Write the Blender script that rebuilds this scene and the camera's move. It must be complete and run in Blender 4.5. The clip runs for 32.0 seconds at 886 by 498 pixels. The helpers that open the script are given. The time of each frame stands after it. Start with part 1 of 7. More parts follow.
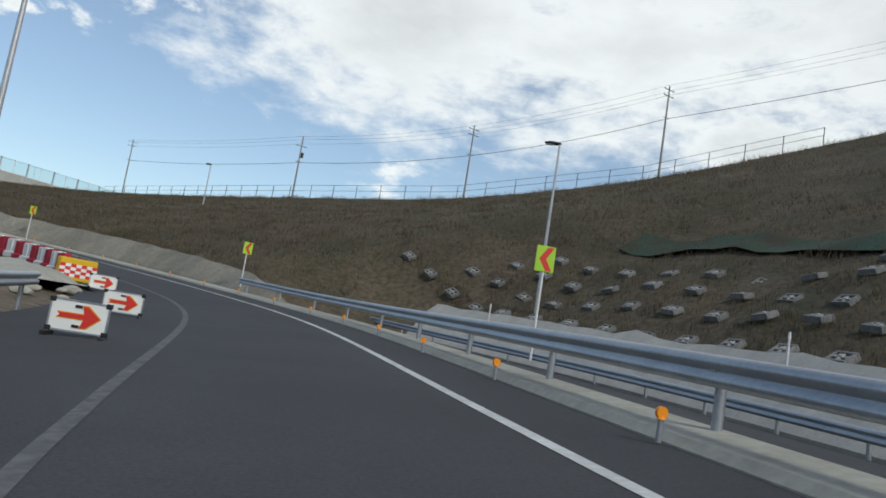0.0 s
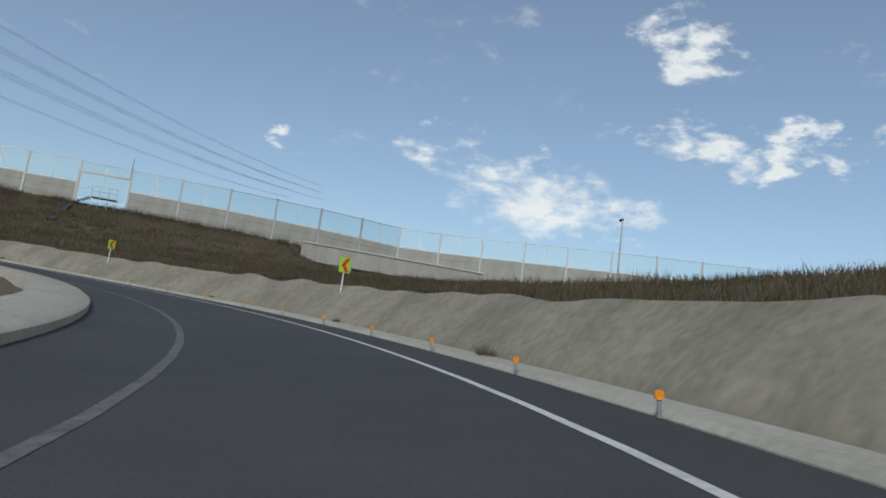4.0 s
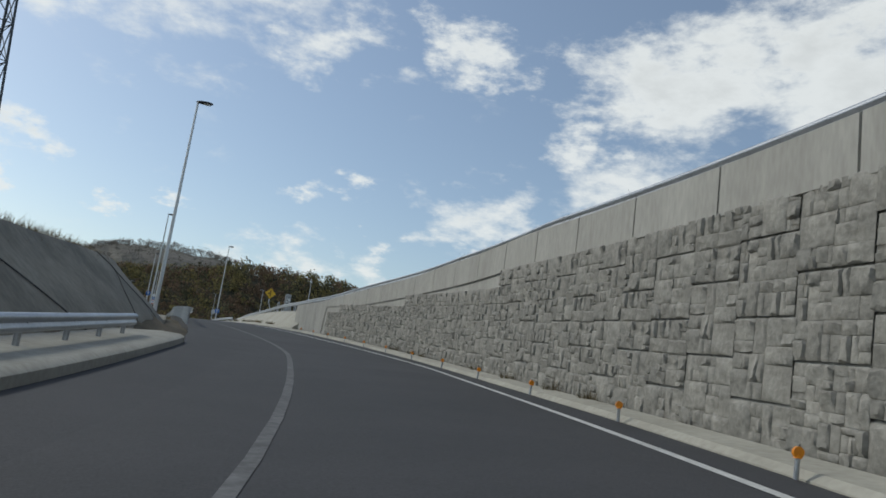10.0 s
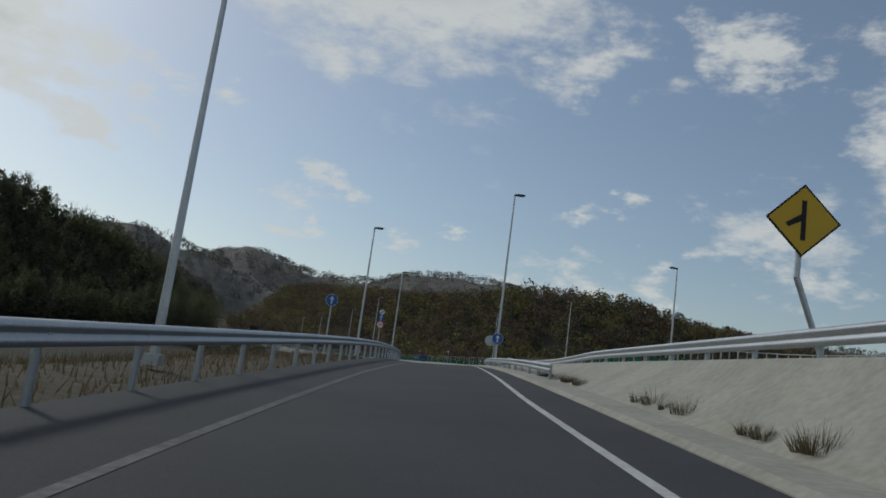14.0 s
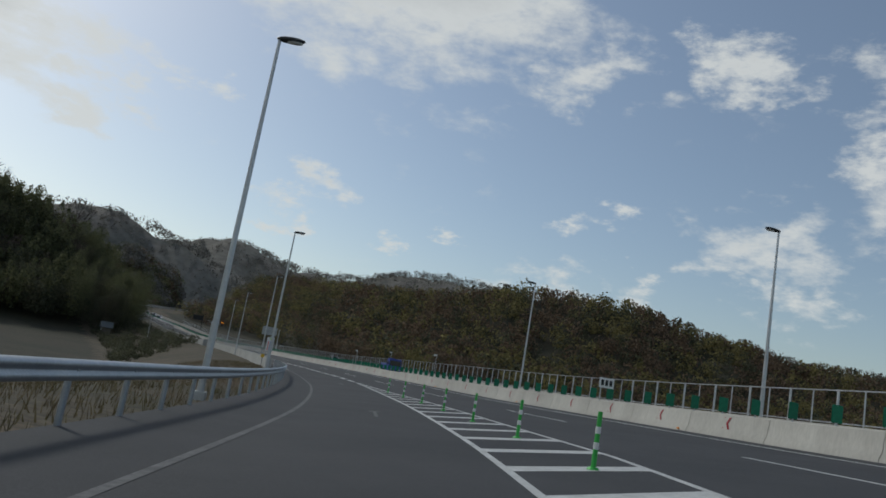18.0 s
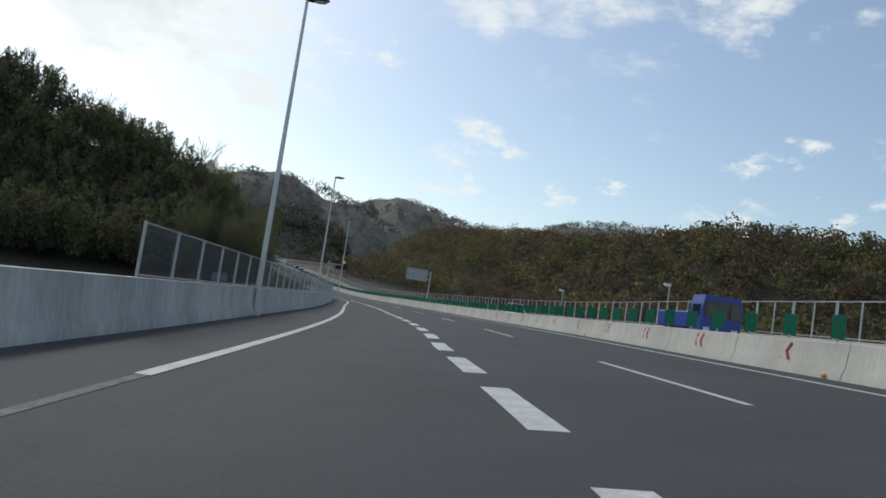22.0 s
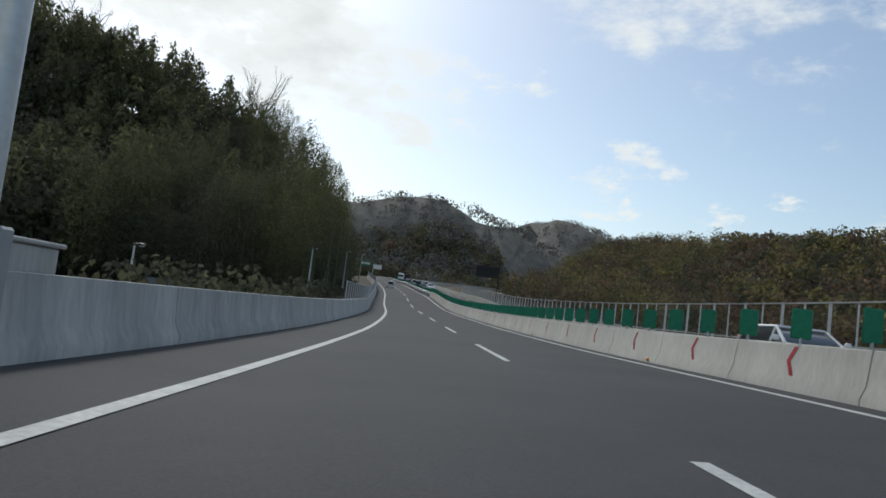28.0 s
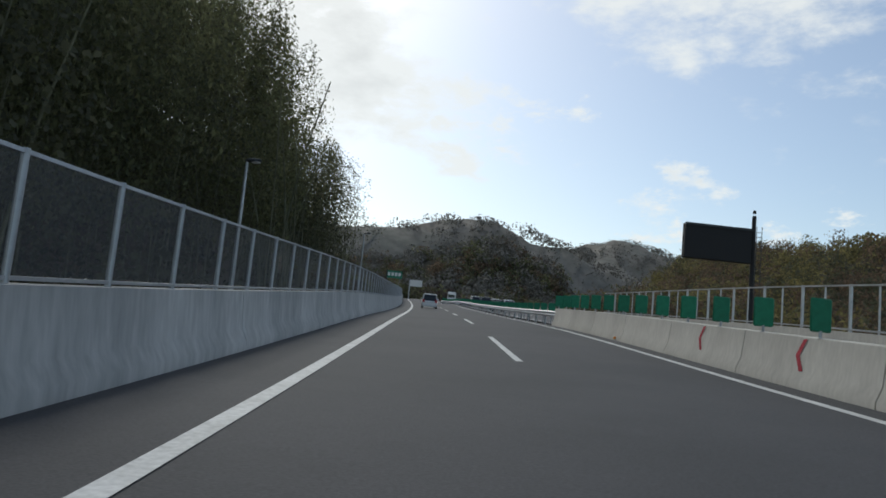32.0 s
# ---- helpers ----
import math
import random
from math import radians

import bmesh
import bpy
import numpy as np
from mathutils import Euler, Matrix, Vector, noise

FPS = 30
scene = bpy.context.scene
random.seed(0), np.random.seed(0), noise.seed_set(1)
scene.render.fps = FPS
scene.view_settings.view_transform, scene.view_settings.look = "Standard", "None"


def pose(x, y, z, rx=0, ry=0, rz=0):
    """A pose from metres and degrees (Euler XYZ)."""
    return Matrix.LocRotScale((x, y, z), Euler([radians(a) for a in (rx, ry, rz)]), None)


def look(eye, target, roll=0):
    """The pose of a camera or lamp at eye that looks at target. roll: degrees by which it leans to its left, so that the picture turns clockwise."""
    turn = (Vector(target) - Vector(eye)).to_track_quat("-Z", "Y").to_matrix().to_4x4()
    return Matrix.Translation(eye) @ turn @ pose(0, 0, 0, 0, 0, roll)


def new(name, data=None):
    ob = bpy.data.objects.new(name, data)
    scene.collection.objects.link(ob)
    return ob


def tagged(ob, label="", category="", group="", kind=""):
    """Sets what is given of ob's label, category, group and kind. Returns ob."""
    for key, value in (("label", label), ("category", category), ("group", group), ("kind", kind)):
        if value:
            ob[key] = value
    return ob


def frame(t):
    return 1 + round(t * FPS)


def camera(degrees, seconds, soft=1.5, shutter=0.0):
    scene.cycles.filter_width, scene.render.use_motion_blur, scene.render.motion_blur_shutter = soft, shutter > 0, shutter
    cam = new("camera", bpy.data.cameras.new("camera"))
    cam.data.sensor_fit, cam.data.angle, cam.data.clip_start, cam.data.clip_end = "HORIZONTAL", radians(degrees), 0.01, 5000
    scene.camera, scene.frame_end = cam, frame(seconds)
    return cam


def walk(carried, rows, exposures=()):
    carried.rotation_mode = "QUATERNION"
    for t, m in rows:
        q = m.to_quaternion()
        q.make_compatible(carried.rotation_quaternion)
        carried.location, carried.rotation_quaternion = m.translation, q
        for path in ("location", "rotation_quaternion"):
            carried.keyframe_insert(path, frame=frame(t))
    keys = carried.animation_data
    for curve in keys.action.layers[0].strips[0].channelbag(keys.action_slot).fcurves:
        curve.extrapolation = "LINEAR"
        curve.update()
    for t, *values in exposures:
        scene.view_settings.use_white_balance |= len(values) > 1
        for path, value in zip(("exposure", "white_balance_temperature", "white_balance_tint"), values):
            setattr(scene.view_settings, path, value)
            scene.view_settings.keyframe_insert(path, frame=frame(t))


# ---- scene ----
cam = camera(61.23, 32.0, soft=1.7)
ROWS = [
    (0, pose(0.146, -0.035, -0.120, 97.34, -9.13, 0.51)),
    (0.5, pose(-1.126, 7.717, 0.117, 97.59, -8.56, 6.35)),
    (1, pose(-3.312, 15.371, 0.374, 97.53, -8.23, 13.44)),
    (1.5, pose(-6.397, 22.830, 0.706, 98.06, -8.25, 20.34)),
    (2, pose(-10.367, 30.025, 1.123, 98.68, -7.90, 27.13)),
    (2.5, pose(-15.392, 36.883, 1.637, 99.17, -7.38, 34.25)),
    (3, pose(-21.355, 43.234, 2.153, 99.45, -7.47, 41.94)),
    (3.5, pose(-28.000, 48.926, 2.724, 99.80, -7.46, 49.35)),
    (4, pose(-35.412, 53.675, 3.439, 99.89, -7.58, 56.99)),
    (4.5, pose(-43.497, 57.316, 4.268, 99.81, -7.70, 64.83)),
    (5, pose(-52.095, 59.737, 5.123, 99.67, -7.73, 72.75)),
    (5.5, pose(-60.999, 60.887, 5.915, 99.58, -7.61, 80.68)),
    (6, pose(-69.992, 60.787, 6.569, 99.70, -7.32, 88.65)),
    (6.5, pose(-78.885, 59.488, 7.109, 99.72, -7.36, 97.07)),
    (7, pose(-87.615, 56.953, 7.673, 99.87, -7.53, 105.39)),
    (7.5, pose(-96.144, 53.248, 8.316, 99.86, -7.78, 113.99)),
    (8, pose(-104.414, 48.547, 9.075, 99.98, -8.43, 122.23)),
    (8.5, pose(-112.059, 42.567, 9.874, 100.04, -8.78, 130.03)),
    (9, pose(-118.725, 35.489, 10.567, 99.95, -8.81, 137.94)),
    (9.5, pose(-124.258, 27.575, 11.198, 100.32, -8.34, 145.68)),
    (10, pose(-128.717, 18.973, 11.790, 100.63, -7.91, 153.27)),
    (10.5, pose(-132.236, 9.712, 12.406, 101.06, -7.27, 160.36)),
    (11, pose(-134.920, -0.113, 13.071, 101.26, -6.73, 166.28)),
    (11.5, pose(-136.911, -10.336, 13.780, 101.36, -5.97, 170.67)),
    (12, pose(-138.394, -20.743, 14.503, 101.02, -6.46, 172.19)),
    (12.5, pose(-139.639, -31.183, 15.202, 100.80, -7.27, 172.56)),
    (13, pose(-140.749, -41.704, 15.814, 100.47, -7.46, 173.39)),
    (13.5, pose(-141.700, -52.291, 16.344, 100.06, -7.22, 174.43)),
    (14, pose(-142.565, -62.919, 16.782, 99.46, -7.78, 174.84)),
    (14.5, pose(-143.435, -73.411, 17.166, 99.33, -8.09, 175.06)),
    (15, pose(-144.448, -83.523, 17.613, 99.06, -7.73, 174.89)),
    (15.5, pose(-145.555, -93.242, 18.091, 98.66, -7.03, 174.72)),
    (16, pose(-146.639, -102.691, 18.530, 98.19, -6.42, 174.76)),
    (16.5, pose(-147.587, -112.053, 18.863, 97.72, -6.27, 174.96)),
    (17, pose(-148.339, -121.496, 19.037, 97.39, -7.00, 175.11)),
    (17.5, pose(-148.977, -131.111, 19.071, 98.35, -8.71, 173.46)),
    (18, pose(-149.482, -140.930, 18.971, 99.95, -9.92, 173.64)),
    (18.5, pose(-149.823, -150.757, 18.832, 98.60, -10.31, 176.31)),
    (19, pose(-150.027, -160.748, 18.695, 95.35, -9.08, 178.46)),
    (19.5, pose(-150.032, -171.117, 18.563, 94.77, -8.76, 180.10)),
    (20, pose(-149.740, -181.793, 18.421, 94.28, -7.76, 181.84)),
    (20.5, pose(-149.113, -192.609, 18.344, 94.17, -7.62, 183.48)),
    (21, pose(-148.203, -203.576, 18.329, 94.26, -8.49, 184.89)),
    (21.5, pose(-147.047, -214.890, 18.361, 94.47, -8.40, 186.09)),
    (22, pose(-145.670, -226.425, 18.374, 94.45, -8.59, 186.91)),
    (22.5, pose(-144.092, -238.186, 18.368, 94.61, -8.27, 187.62)),
    (23, pose(-142.328, -250.198, 18.368, 94.66, -8.54, 188.57)),
    (23.5, pose(-140.294, -262.351, 18.357, 94.62, -8.47, 189.14)),
    (24, pose(-137.999, -274.579, 18.356, 94.58, -8.18, 190.19)),
    (24.5, pose(-135.412, -286.941, 18.340, 94.59, -8.04, 191.42)),
    (25, pose(-132.497, -299.292, 18.345, 94.71, -7.65, 192.73)),
    (25.5, pose(-129.322, -311.607, 18.353, 94.72, -7.52, 193.96)),
    (26, pose(-125.875, -323.751, 18.359, 94.79, -7.44, 195.15)),
    (26.5, pose(-122.206, -335.621, 18.359, 94.87, -7.37, 196.26)),
    (27, pose(-118.377, -347.162, 18.349, 94.95, -7.31, 197.28)),
    (27.5, pose(-114.454, -358.371, 18.344, 95.03, -7.23, 198.21)),
    (28, pose(-110.466, -369.309, 18.360, 95.11, -7.06, 199.18)),
    (28.5, pose(-106.400, -380.127, 18.421, 95.15, -6.48, 200.14)),
    (29, pose(-102.152, -391.092, 18.534, 95.20, -6.35, 201.15)),
    (29.5, pose(-97.740, -402.206, 18.648, 95.26, -6.20, 201.78)),
    (30, pose(-93.209, -413.328, 18.727, 95.28, -6.05, 202.26)),
    (30.5, pose(-88.487, -424.531, 18.852, 95.55, -5.94, 202.75)),
    (31, pose(-83.450, -436.060, 19.120, 95.95, -5.53, 203.02)),
    (31.5, pose(-78.084, -447.991, 19.579, 96.36, -5.42, 203.08)),
    (32, pose(-72.375, -460.365, 20.254, 96.90, -5.52, 203.08)),
]
EXPOSURES = [(0.0, 0.3, 6500, 5), (3.0, 0.1, 6500, 5), (6.5, 0.25, 6500, 5), (9.0, 0.2, 6500, 5), (10.5, -0.1, 6500, 5), (12.5, -0.5, 6500, 5), (18.0, -0.35, 6500, 5), (20.0, 0.0, 6500, 5), (21.5, 0.15, 6500, 5), (32.0, 0.1, 6500, 5)]
walk(cam, ROWS, EXPOSURES)

# ---- the road's alignment: plan, level and crossfall every 33.6 m; a station is 1.36 m ----
PITCH = 24.7021      # stations from point to point
ALIGN_X = [0.15, -11.30, -35.78, -68.24, -100.10, -124.05, -135.58, -140.23, -143.17, -146.72, -149.27, -150.02, -148.13, -144.20, -138.75, -131.44, -122.18, -111.15, -99.08, -86.17, -72.38, -58.59, -44.98, -30.40, -15.41, -0.08, 13.97, 26.18, 35.77, 42.38, 46.59, 48.01, 46.78, 44.84, 42.89, 40.92, 39.03, 37.09, 36.68, 39.07, 44.44, 52.73, 63.31, 76.91, 91.08, 105.26]
ALIGN_Y = [-0.04, 31.29, 53.84, 60.81, 51.00, 27.88, -3.48, -36.67, -70.09, -103.51, -137.02, -170.63, -204.18, -237.47, -270.57, -303.39, -335.70, -367.44, -398.82, -429.81, -460.37, -491.50, -521.15, -551.85, -582.32, -612.64, -642.04, -673.78, -706.45, -738.49, -772.34, -806.48, -839.28, -873.42, -907.56, -941.69, -974.47, -1008.62, -1042.78, -1075.46, -1109.12, -1142.17, -1173.05, -1204.20, -1235.10, -1265.97]
ALIGN_Z = [-1.32, 0.15, 2.43, 5.11, 7.57, 9.92, 12.11, 14.22, 15.91, 17.19, 17.66, 17.39, 17.16, 17.17, 17.17, 17.16, 17.17, 17.28, 17.46, 17.99, 19.05, 21.01, 22.64, 24.46, 26.38, 28.28, 30.09, 31.98, 33.75, 35.17, 36.69, 38.21, 39.65, 41.18, 42.25, 43.11, 43.91, 44.77, 45.62, 46.44, 47.30, 48.15, 48.96, 49.83, 50.68, 51.54]
ALIGN_B = [0.092, 0.071, 0.068, 0.066, 0.077, 0.082, 0.053, 0.060, 0.068, 0.056, 0.091, 0.086, 0.080, 0.082, 0.082, 0.067, 0.065, 0.059, 0.043, 0.036, 0.030, 0.032, 0.032, 0.032, 0.032, -0.020, -0.020, -0.020, -0.020, -0.020, -0.020, -0.020, -0.020, -0.020, -0.020, -0.020, -0.020, -0.020, -0.020, -0.020, -0.020, -0.020, -0.020, -0.020, -0.020, -0.020]

# ---- world, sun ----
SUN_AZ, SUN_EL = 222.0, 38.0      # yaw to the left of +y, height above the horizon
world = bpy.data.worlds.new("sky")
scene.world = world
world.use_nodes = True
wn, wl = world.node_tree.nodes, world.node_tree.links
wn.clear()


def wnode(kind, **values):
    n = wn.new(kind)
    for k, v in values.items():
        n.inputs[k].default_value = v
    return n


def wmath(op, a, b=0.0):
    n = wn.new("ShaderNodeMath")
    n.operation = op
    for i, v in enumerate((a, b)):
        if isinstance(v, (int, float)):
            n.inputs[i].default_value = v
        else:
            wl.new(v, n.inputs[i])
    return n.outputs[0]


sky = wn.new("ShaderNodeTexSky")
sky.sky_type = "NISHITA"
sky.sun_disc = False
sky.sun_elevation = radians(SUN_EL)
sky.sun_rotation = radians(-SUN_AZ)
sky.air_density, sky.dust_density, sky.ozone_density = 1.0, 1.05, 1.5
coord = wn.new("ShaderNodeTexCoord")
sep = wn.new("ShaderNodeSeparateXYZ")
wl.new(coord.outputs["Generated"], sep.inputs[0])
# clouds: heaps at yaw, height and radius in degrees, flattened; their outlines are torn by noise
flat = wn.new("ShaderNodeVectorMath")
flat.operation = "MULTIPLY"
flat.inputs[1].default_value = (1.0, 1.0, 2.1)
wl.new(coord.outputs["Generated"], flat.inputs[0])
swirl = wnode("ShaderNodeTexNoise", Scale=7.0, Detail=8.0, Roughness=0.62)
wl.new(flat.outputs[0], swirl.inputs["Vector"])
shift = wn.new("ShaderNodeVectorMath")
shift.operation = "MULTIPLY_ADD"
shift.inputs[1].default_value = (0.42, 0.42, 0.42)
wl.new(swirl.outputs["Color"], shift.inputs[0])
shift.inputs[2].default_value = (-0.21, -0.21, -0.21)
torn = wn.new("ShaderNodeVectorMath")
torn.operation = "ADD"
wl.new(flat.outputs[0], torn.inputs[0])
wl.new(shift.outputs[0], torn.inputs[1])
big = wnode("ShaderNodeTexNoise", Scale=15.0, Detail=9.0, Roughness=0.62, Distortion=0.2)
wl.new(flat.outputs[0], big.inputs["Vector"])
veil = wnode("ShaderNodeTexNoise", Scale=3.4, Detail=5.0, Roughness=0.58)
wl.new(flat.outputs[0], veil.inputs["Vector"])
BANKS = [(6, 24, 17), (348, 24, 16), (330, 24, 14), (338, 17, 7), (352, 33, 20), (310, 28, 18), (124, 22, 10), (115, 18, 7), (128, 27, 8), (138, 24, 7), (180, 29, 13), (190, 31, 11), (212, 17, 9), (222, 23, 13), (214, 21, 8), (240, 30, 22), (270, 26, 18)]
HEAPS = [(40, 20, 3.2), (53, 14, 5.4), (48, 13, 4.0), (58, 17, 4.0), (33, 19, 2.4), (42, 26, 3), (27, 20, 3), (107, 14, 4.6), (101, 27, 3.6), (140, 16, 6.5), (150, 13, 5.5), (143, 22, 5), (168, 25, 5.5), (155, 25, 3.8), (202, 17, 3.4), (204, 14, 3.6), (144, 19, 3.8)]
PUFFS = [(9, 12, 2.8), (128, 11, 3.0), (165, 13, 2.2), (160, 10, 2.2), (155, 11, 3.2), (187, 13.3, 2.8), (187, 10.3, 1.9), (177, 10, 1.6), (168, 8, 3.4), (162, 8, 3.2), (199, 14.5, 2.8), (72, 16, 1.7), (196, 18, 2.4), (150, 9, 3.4)]
cover = None
for heaps, amount in ((BANKS, 1.0), (HEAPS, 0.80), (PUFFS, 0.72)):
    for yaw_, el_, r_ in heaps:
        near = wn.new("ShaderNodeVectorMath")
        near.operation = "DISTANCE"
        near.inputs[1].default_value = (-math.sin(radians(yaw_)) * math.cos(radians(el_)), math.cos(radians(yaw_)) * math.cos(radians(el_)), 2.1 * math.sin(radians(el_)))
        wl.new(torn.outputs[0], near.inputs[0])
        lump = wn.new("ShaderNodeMapRange")
        lump.inputs["From Min"].default_value, lump.inputs["From Max"].default_value = radians(r_ * 1.45), radians(r_ * 0.1)
        lump.inputs["To Max"].default_value = amount
        wl.new(near.outputs["Value"], lump.inputs["Value"])
        cover = lump.outputs[0] if cover is None else wmath("MAXIMUM", cover, lump.outputs[0])
grain = wmath("ADD", wmath("MULTIPLY", wmath("SUBTRACT", big.outputs["Fac"], 0.5), 1.1), wmath("MULTIPLY", wmath("SUBTRACT", veil.outputs["Fac"], 0.5), 0.7))
mixed = wmath("ADD", cover, grain)
ramp = wn.new("ShaderNodeValToRGB")
ramp.color_ramp.elements[0].position, ramp.color_ramp.elements[1].position = 0.12, 0.72
ramp.color_ramp.interpolation = "EASE"
ramp.color_ramp.elements[0].color = (0.08, 0.08, 0.08, 1)
wl.new(mixed, ramp.inputs[0])
# the thick parts of the clouds are a little greyer than their rims
core = wn.new("ShaderNodeMapRange")
core.inputs["From Min"].default_value, core.inputs["From Max"].default_value = 0.65, 1.25
core.inputs["To Min"].default_value, core.inputs["To Max"].default_value = 1.0, 0.78
wl.new(wmath("ADD", cover, wmath("MULTIPLY", wmath("SUBTRACT", veil.outputs["Fac"], 0.5), 1.6)), core.inputs["Value"])
cloud = wn.new("ShaderNodeMixRGB")
cloud.blend_type = "MULTIPLY"
cloud.inputs[0].default_value = 1.0
cloud.inputs[1].default_value = (7.3, 7.4, 7.5, 1)
wl.new(core.outputs[0], cloud.inputs[2])
over = wn.new("ShaderNodeMixRGB")
wl.new(wmath("MULTIPLY", ramp.outputs[0], 0.88), over.inputs[0])
wl.new(sky.outputs[0], over.inputs[1])
wl.new(cloud.outputs[0], over.inputs[2])
back = wnode("ShaderNodeBackground", Strength=0.11)
wl.new(over.outputs[0], back.inputs[0])
wl.new(back.outputs[0], wn.new("ShaderNodeOutputWorld").inputs[0])

sun_data = bpy.data.lights.new("sun", "SUN")
sun_data.energy, sun_data.angle, sun_data.color = 1.5, radians(9), (1.0, 0.97, 0.92)
sun = new("sun", sun_data)
away = Vector((-math.sin(radians(SUN_AZ)) * math.cos(radians(SUN_EL)), math.cos(radians(SUN_AZ)) * math.cos(radians(SUN_EL)), math.sin(radians(SUN_EL))))
sun.matrix_world = look(away * 300, (0, 0, 0))


# ---- materials ----
MATS = {}


def mat(name, colour, rough=0.8, grain=8.0, vary=0.25, bump=0.2, second=None, big=0.4, metal=0.0, island=0.0, obj=0.0, spec=0.3, stretch=(1, 1, 1)):
    """A surface with fine grain and large stains, at real size."""
    m = bpy.data.materials.new(name)
    m.use_nodes = True
    n, l = m.node_tree.nodes, m.node_tree.links
    b = n["Principled BSDF"]
    b.inputs["Roughness"].default_value, b.inputs["Metallic"].default_value = rough, metal
    b.inputs["Specular IOR Level"].default_value = spec
    tc = n.new("ShaderNodeTexCoord")
    mp = n.new("ShaderNodeMapping")
    mp.inputs["Scale"].default_value = stretch
    l.new(tc.outputs["Object"], mp.inputs[0])
    n1, n2 = n.new("ShaderNodeTexNoise"), n.new("ShaderNodeTexNoise")
    n1.inputs["Scale"].default_value, n1.inputs["Detail"].default_value = grain, 6
    n2.inputs["Scale"].default_value, n2.inputs["Detail"].default_value = big, 5
    n2.inputs["Roughness"].default_value = 0.65
    l.new(mp.outputs[0], n1.inputs["Vector"])
    l.new(mp.outputs[0], n2.inputs["Vector"])
    r2 = n.new("ShaderNodeMapRange")
    r2.inputs["From Min"].default_value, r2.inputs["From Max"].default_value = 0.35, 0.65
    l.new(n2.outputs["Fac"], r2.inputs["Value"])
    mix = n.new("ShaderNodeMixRGB")
    mix.inputs[1].default_value = (*colour, 1)
    mix.inputs[2].default_value = (*(second or tuple(c * (1 - vary) for c in colour)), 1)
    l.new(r2.outputs[0], mix.inputs[0])
    r1 = n.new("ShaderNodeMapRange")
    r1.inputs["From Min"].default_value, r1.inputs["From Max"].default_value = 0.3, 0.7
    r1.inputs["To Min"].default_value, r1.inputs["To Max"].default_value = 1 - vary, 1 + vary * 0.6
    l.new(n1.outputs["Fac"], r1.inputs["Value"])
    mul = n.new("ShaderNodeMixRGB")
    mul.blend_type, mul.inputs[0].default_value = "MULTIPLY", 1.0
    l.new(mix.outputs[0], mul.inputs[1])
    l.new(r1.outputs[0], mul.inputs[2])
    out = mul.outputs[0]
    if island or obj:
        src = n.new("ShaderNodeNewGeometry").outputs["Random Per Island"] if island else n.new("ShaderNodeObjectInfo").outputs["Random"]
        k = island or obj
        r3 = n.new("ShaderNodeMapRange")
        r3.inputs["To Min"].default_value, r3.inputs["To Max"].default_value = 1 - k, 1 + k
        l.new(src, r3.inputs["Value"])
        mul2 = n.new("ShaderNodeMixRGB")
        mul2.blend_type, mul2.inputs[0].default_value = "MULTIPLY", 1.0
        l.new(out, mul2.inputs[1])
        l.new(r3.outputs[0], mul2.inputs[2])
        out = mul2.outputs[0]
    l.new(out, b.inputs["Base Color"])
    if bump:
        bp = n.new("ShaderNodeBump")
        bp.inputs["Strength"].default_value, bp.inputs["Distance"].default_value = bump, 0.02
        l.new(n1.outputs["Fac"], bp.inputs["Height"])
        l.new(bp.outputs[0], b.inputs["Normal"])
    MATS[name] = m
    return m


def plain(name, colour, rough=0.5, metal=0.0, emit=0.0):
    m = bpy.data.materials.new(name)
    m.use_nodes = True
    b = m.node_tree.nodes["Principled BSDF"]
    b.inputs["Base Color"].default_value = (*colour, 1)
    b.inputs["Roughness"].default_value, b.inputs["Metallic"].default_value = rough, metal
    if emit:
        b.inputs["Emission Color"].default_value, b.inputs["Emission Strength"].default_value = (*colour, 1), emit
    return m


ASPHALT = mat("asphalt", (0.066, 0.066, 0.070), 0.86, 34, 0.22, 0.25, (0.052, 0.053, 0.056), 0.22, spec=0.25)
MAIN_ASPHALT = mat("older_asphalt", (0.074, 0.074, 0.077), 0.88, 34, 0.2, 0.25, (0.060, 0.060, 0.063), 0.2, spec=0.25)
PAINT = mat("road_paint", (0.62, 0.62, 0.60), 0.7, 14, 0.18, 0.1, (0.48, 0.48, 0.46), 1.5)
WORN = mat("worn_paint", (0.15, 0.15, 0.15), 0.8, 9, 0.3, 0.1, (0.095, 0.095, 0.095), 2.0)
MORTAR = mat("sprayed_mortar", (0.285, 0.262, 0.212), 0.93, 5, 0.18, 0.5, (0.190, 0.176, 0.142), 0.45, stretch=(1, 1, 0.55))
CONC = mat("concrete", (0.42, 0.41, 0.375), 0.88, 11, 0.12, 0.15, (0.34, 0.33, 0.30), 0.8, stretch=(1, 1, 0.3))
PALE = mat("pale_concrete", (0.56, 0.54, 0.49), 0.85, 11, 0.1, 0.12, (0.46, 0.44, 0.40), 0.5, stretch=(1, 1, 0.3), obj=0.05)
GREYC = mat("weathered_concrete", (0.53, 0.525, 0.50), 0.88, 7, 0.16, 0.12, (0.36, 0.36, 0.345), 0.7, stretch=(1, 1, 0.24), obj=0.06)
APRON = mat("apron_concrete", (0.40, 0.385, 0.33), 0.9, 7, 0.14, 0.25, (0.33, 0.315, 0.265), 0.5)
STONE = mat("split_face_stone", (0.335, 0.322, 0.288), 0.92, 11, 0.25, 1.0, (0.235, 0.228, 0.205), 1.2, island=0.13)
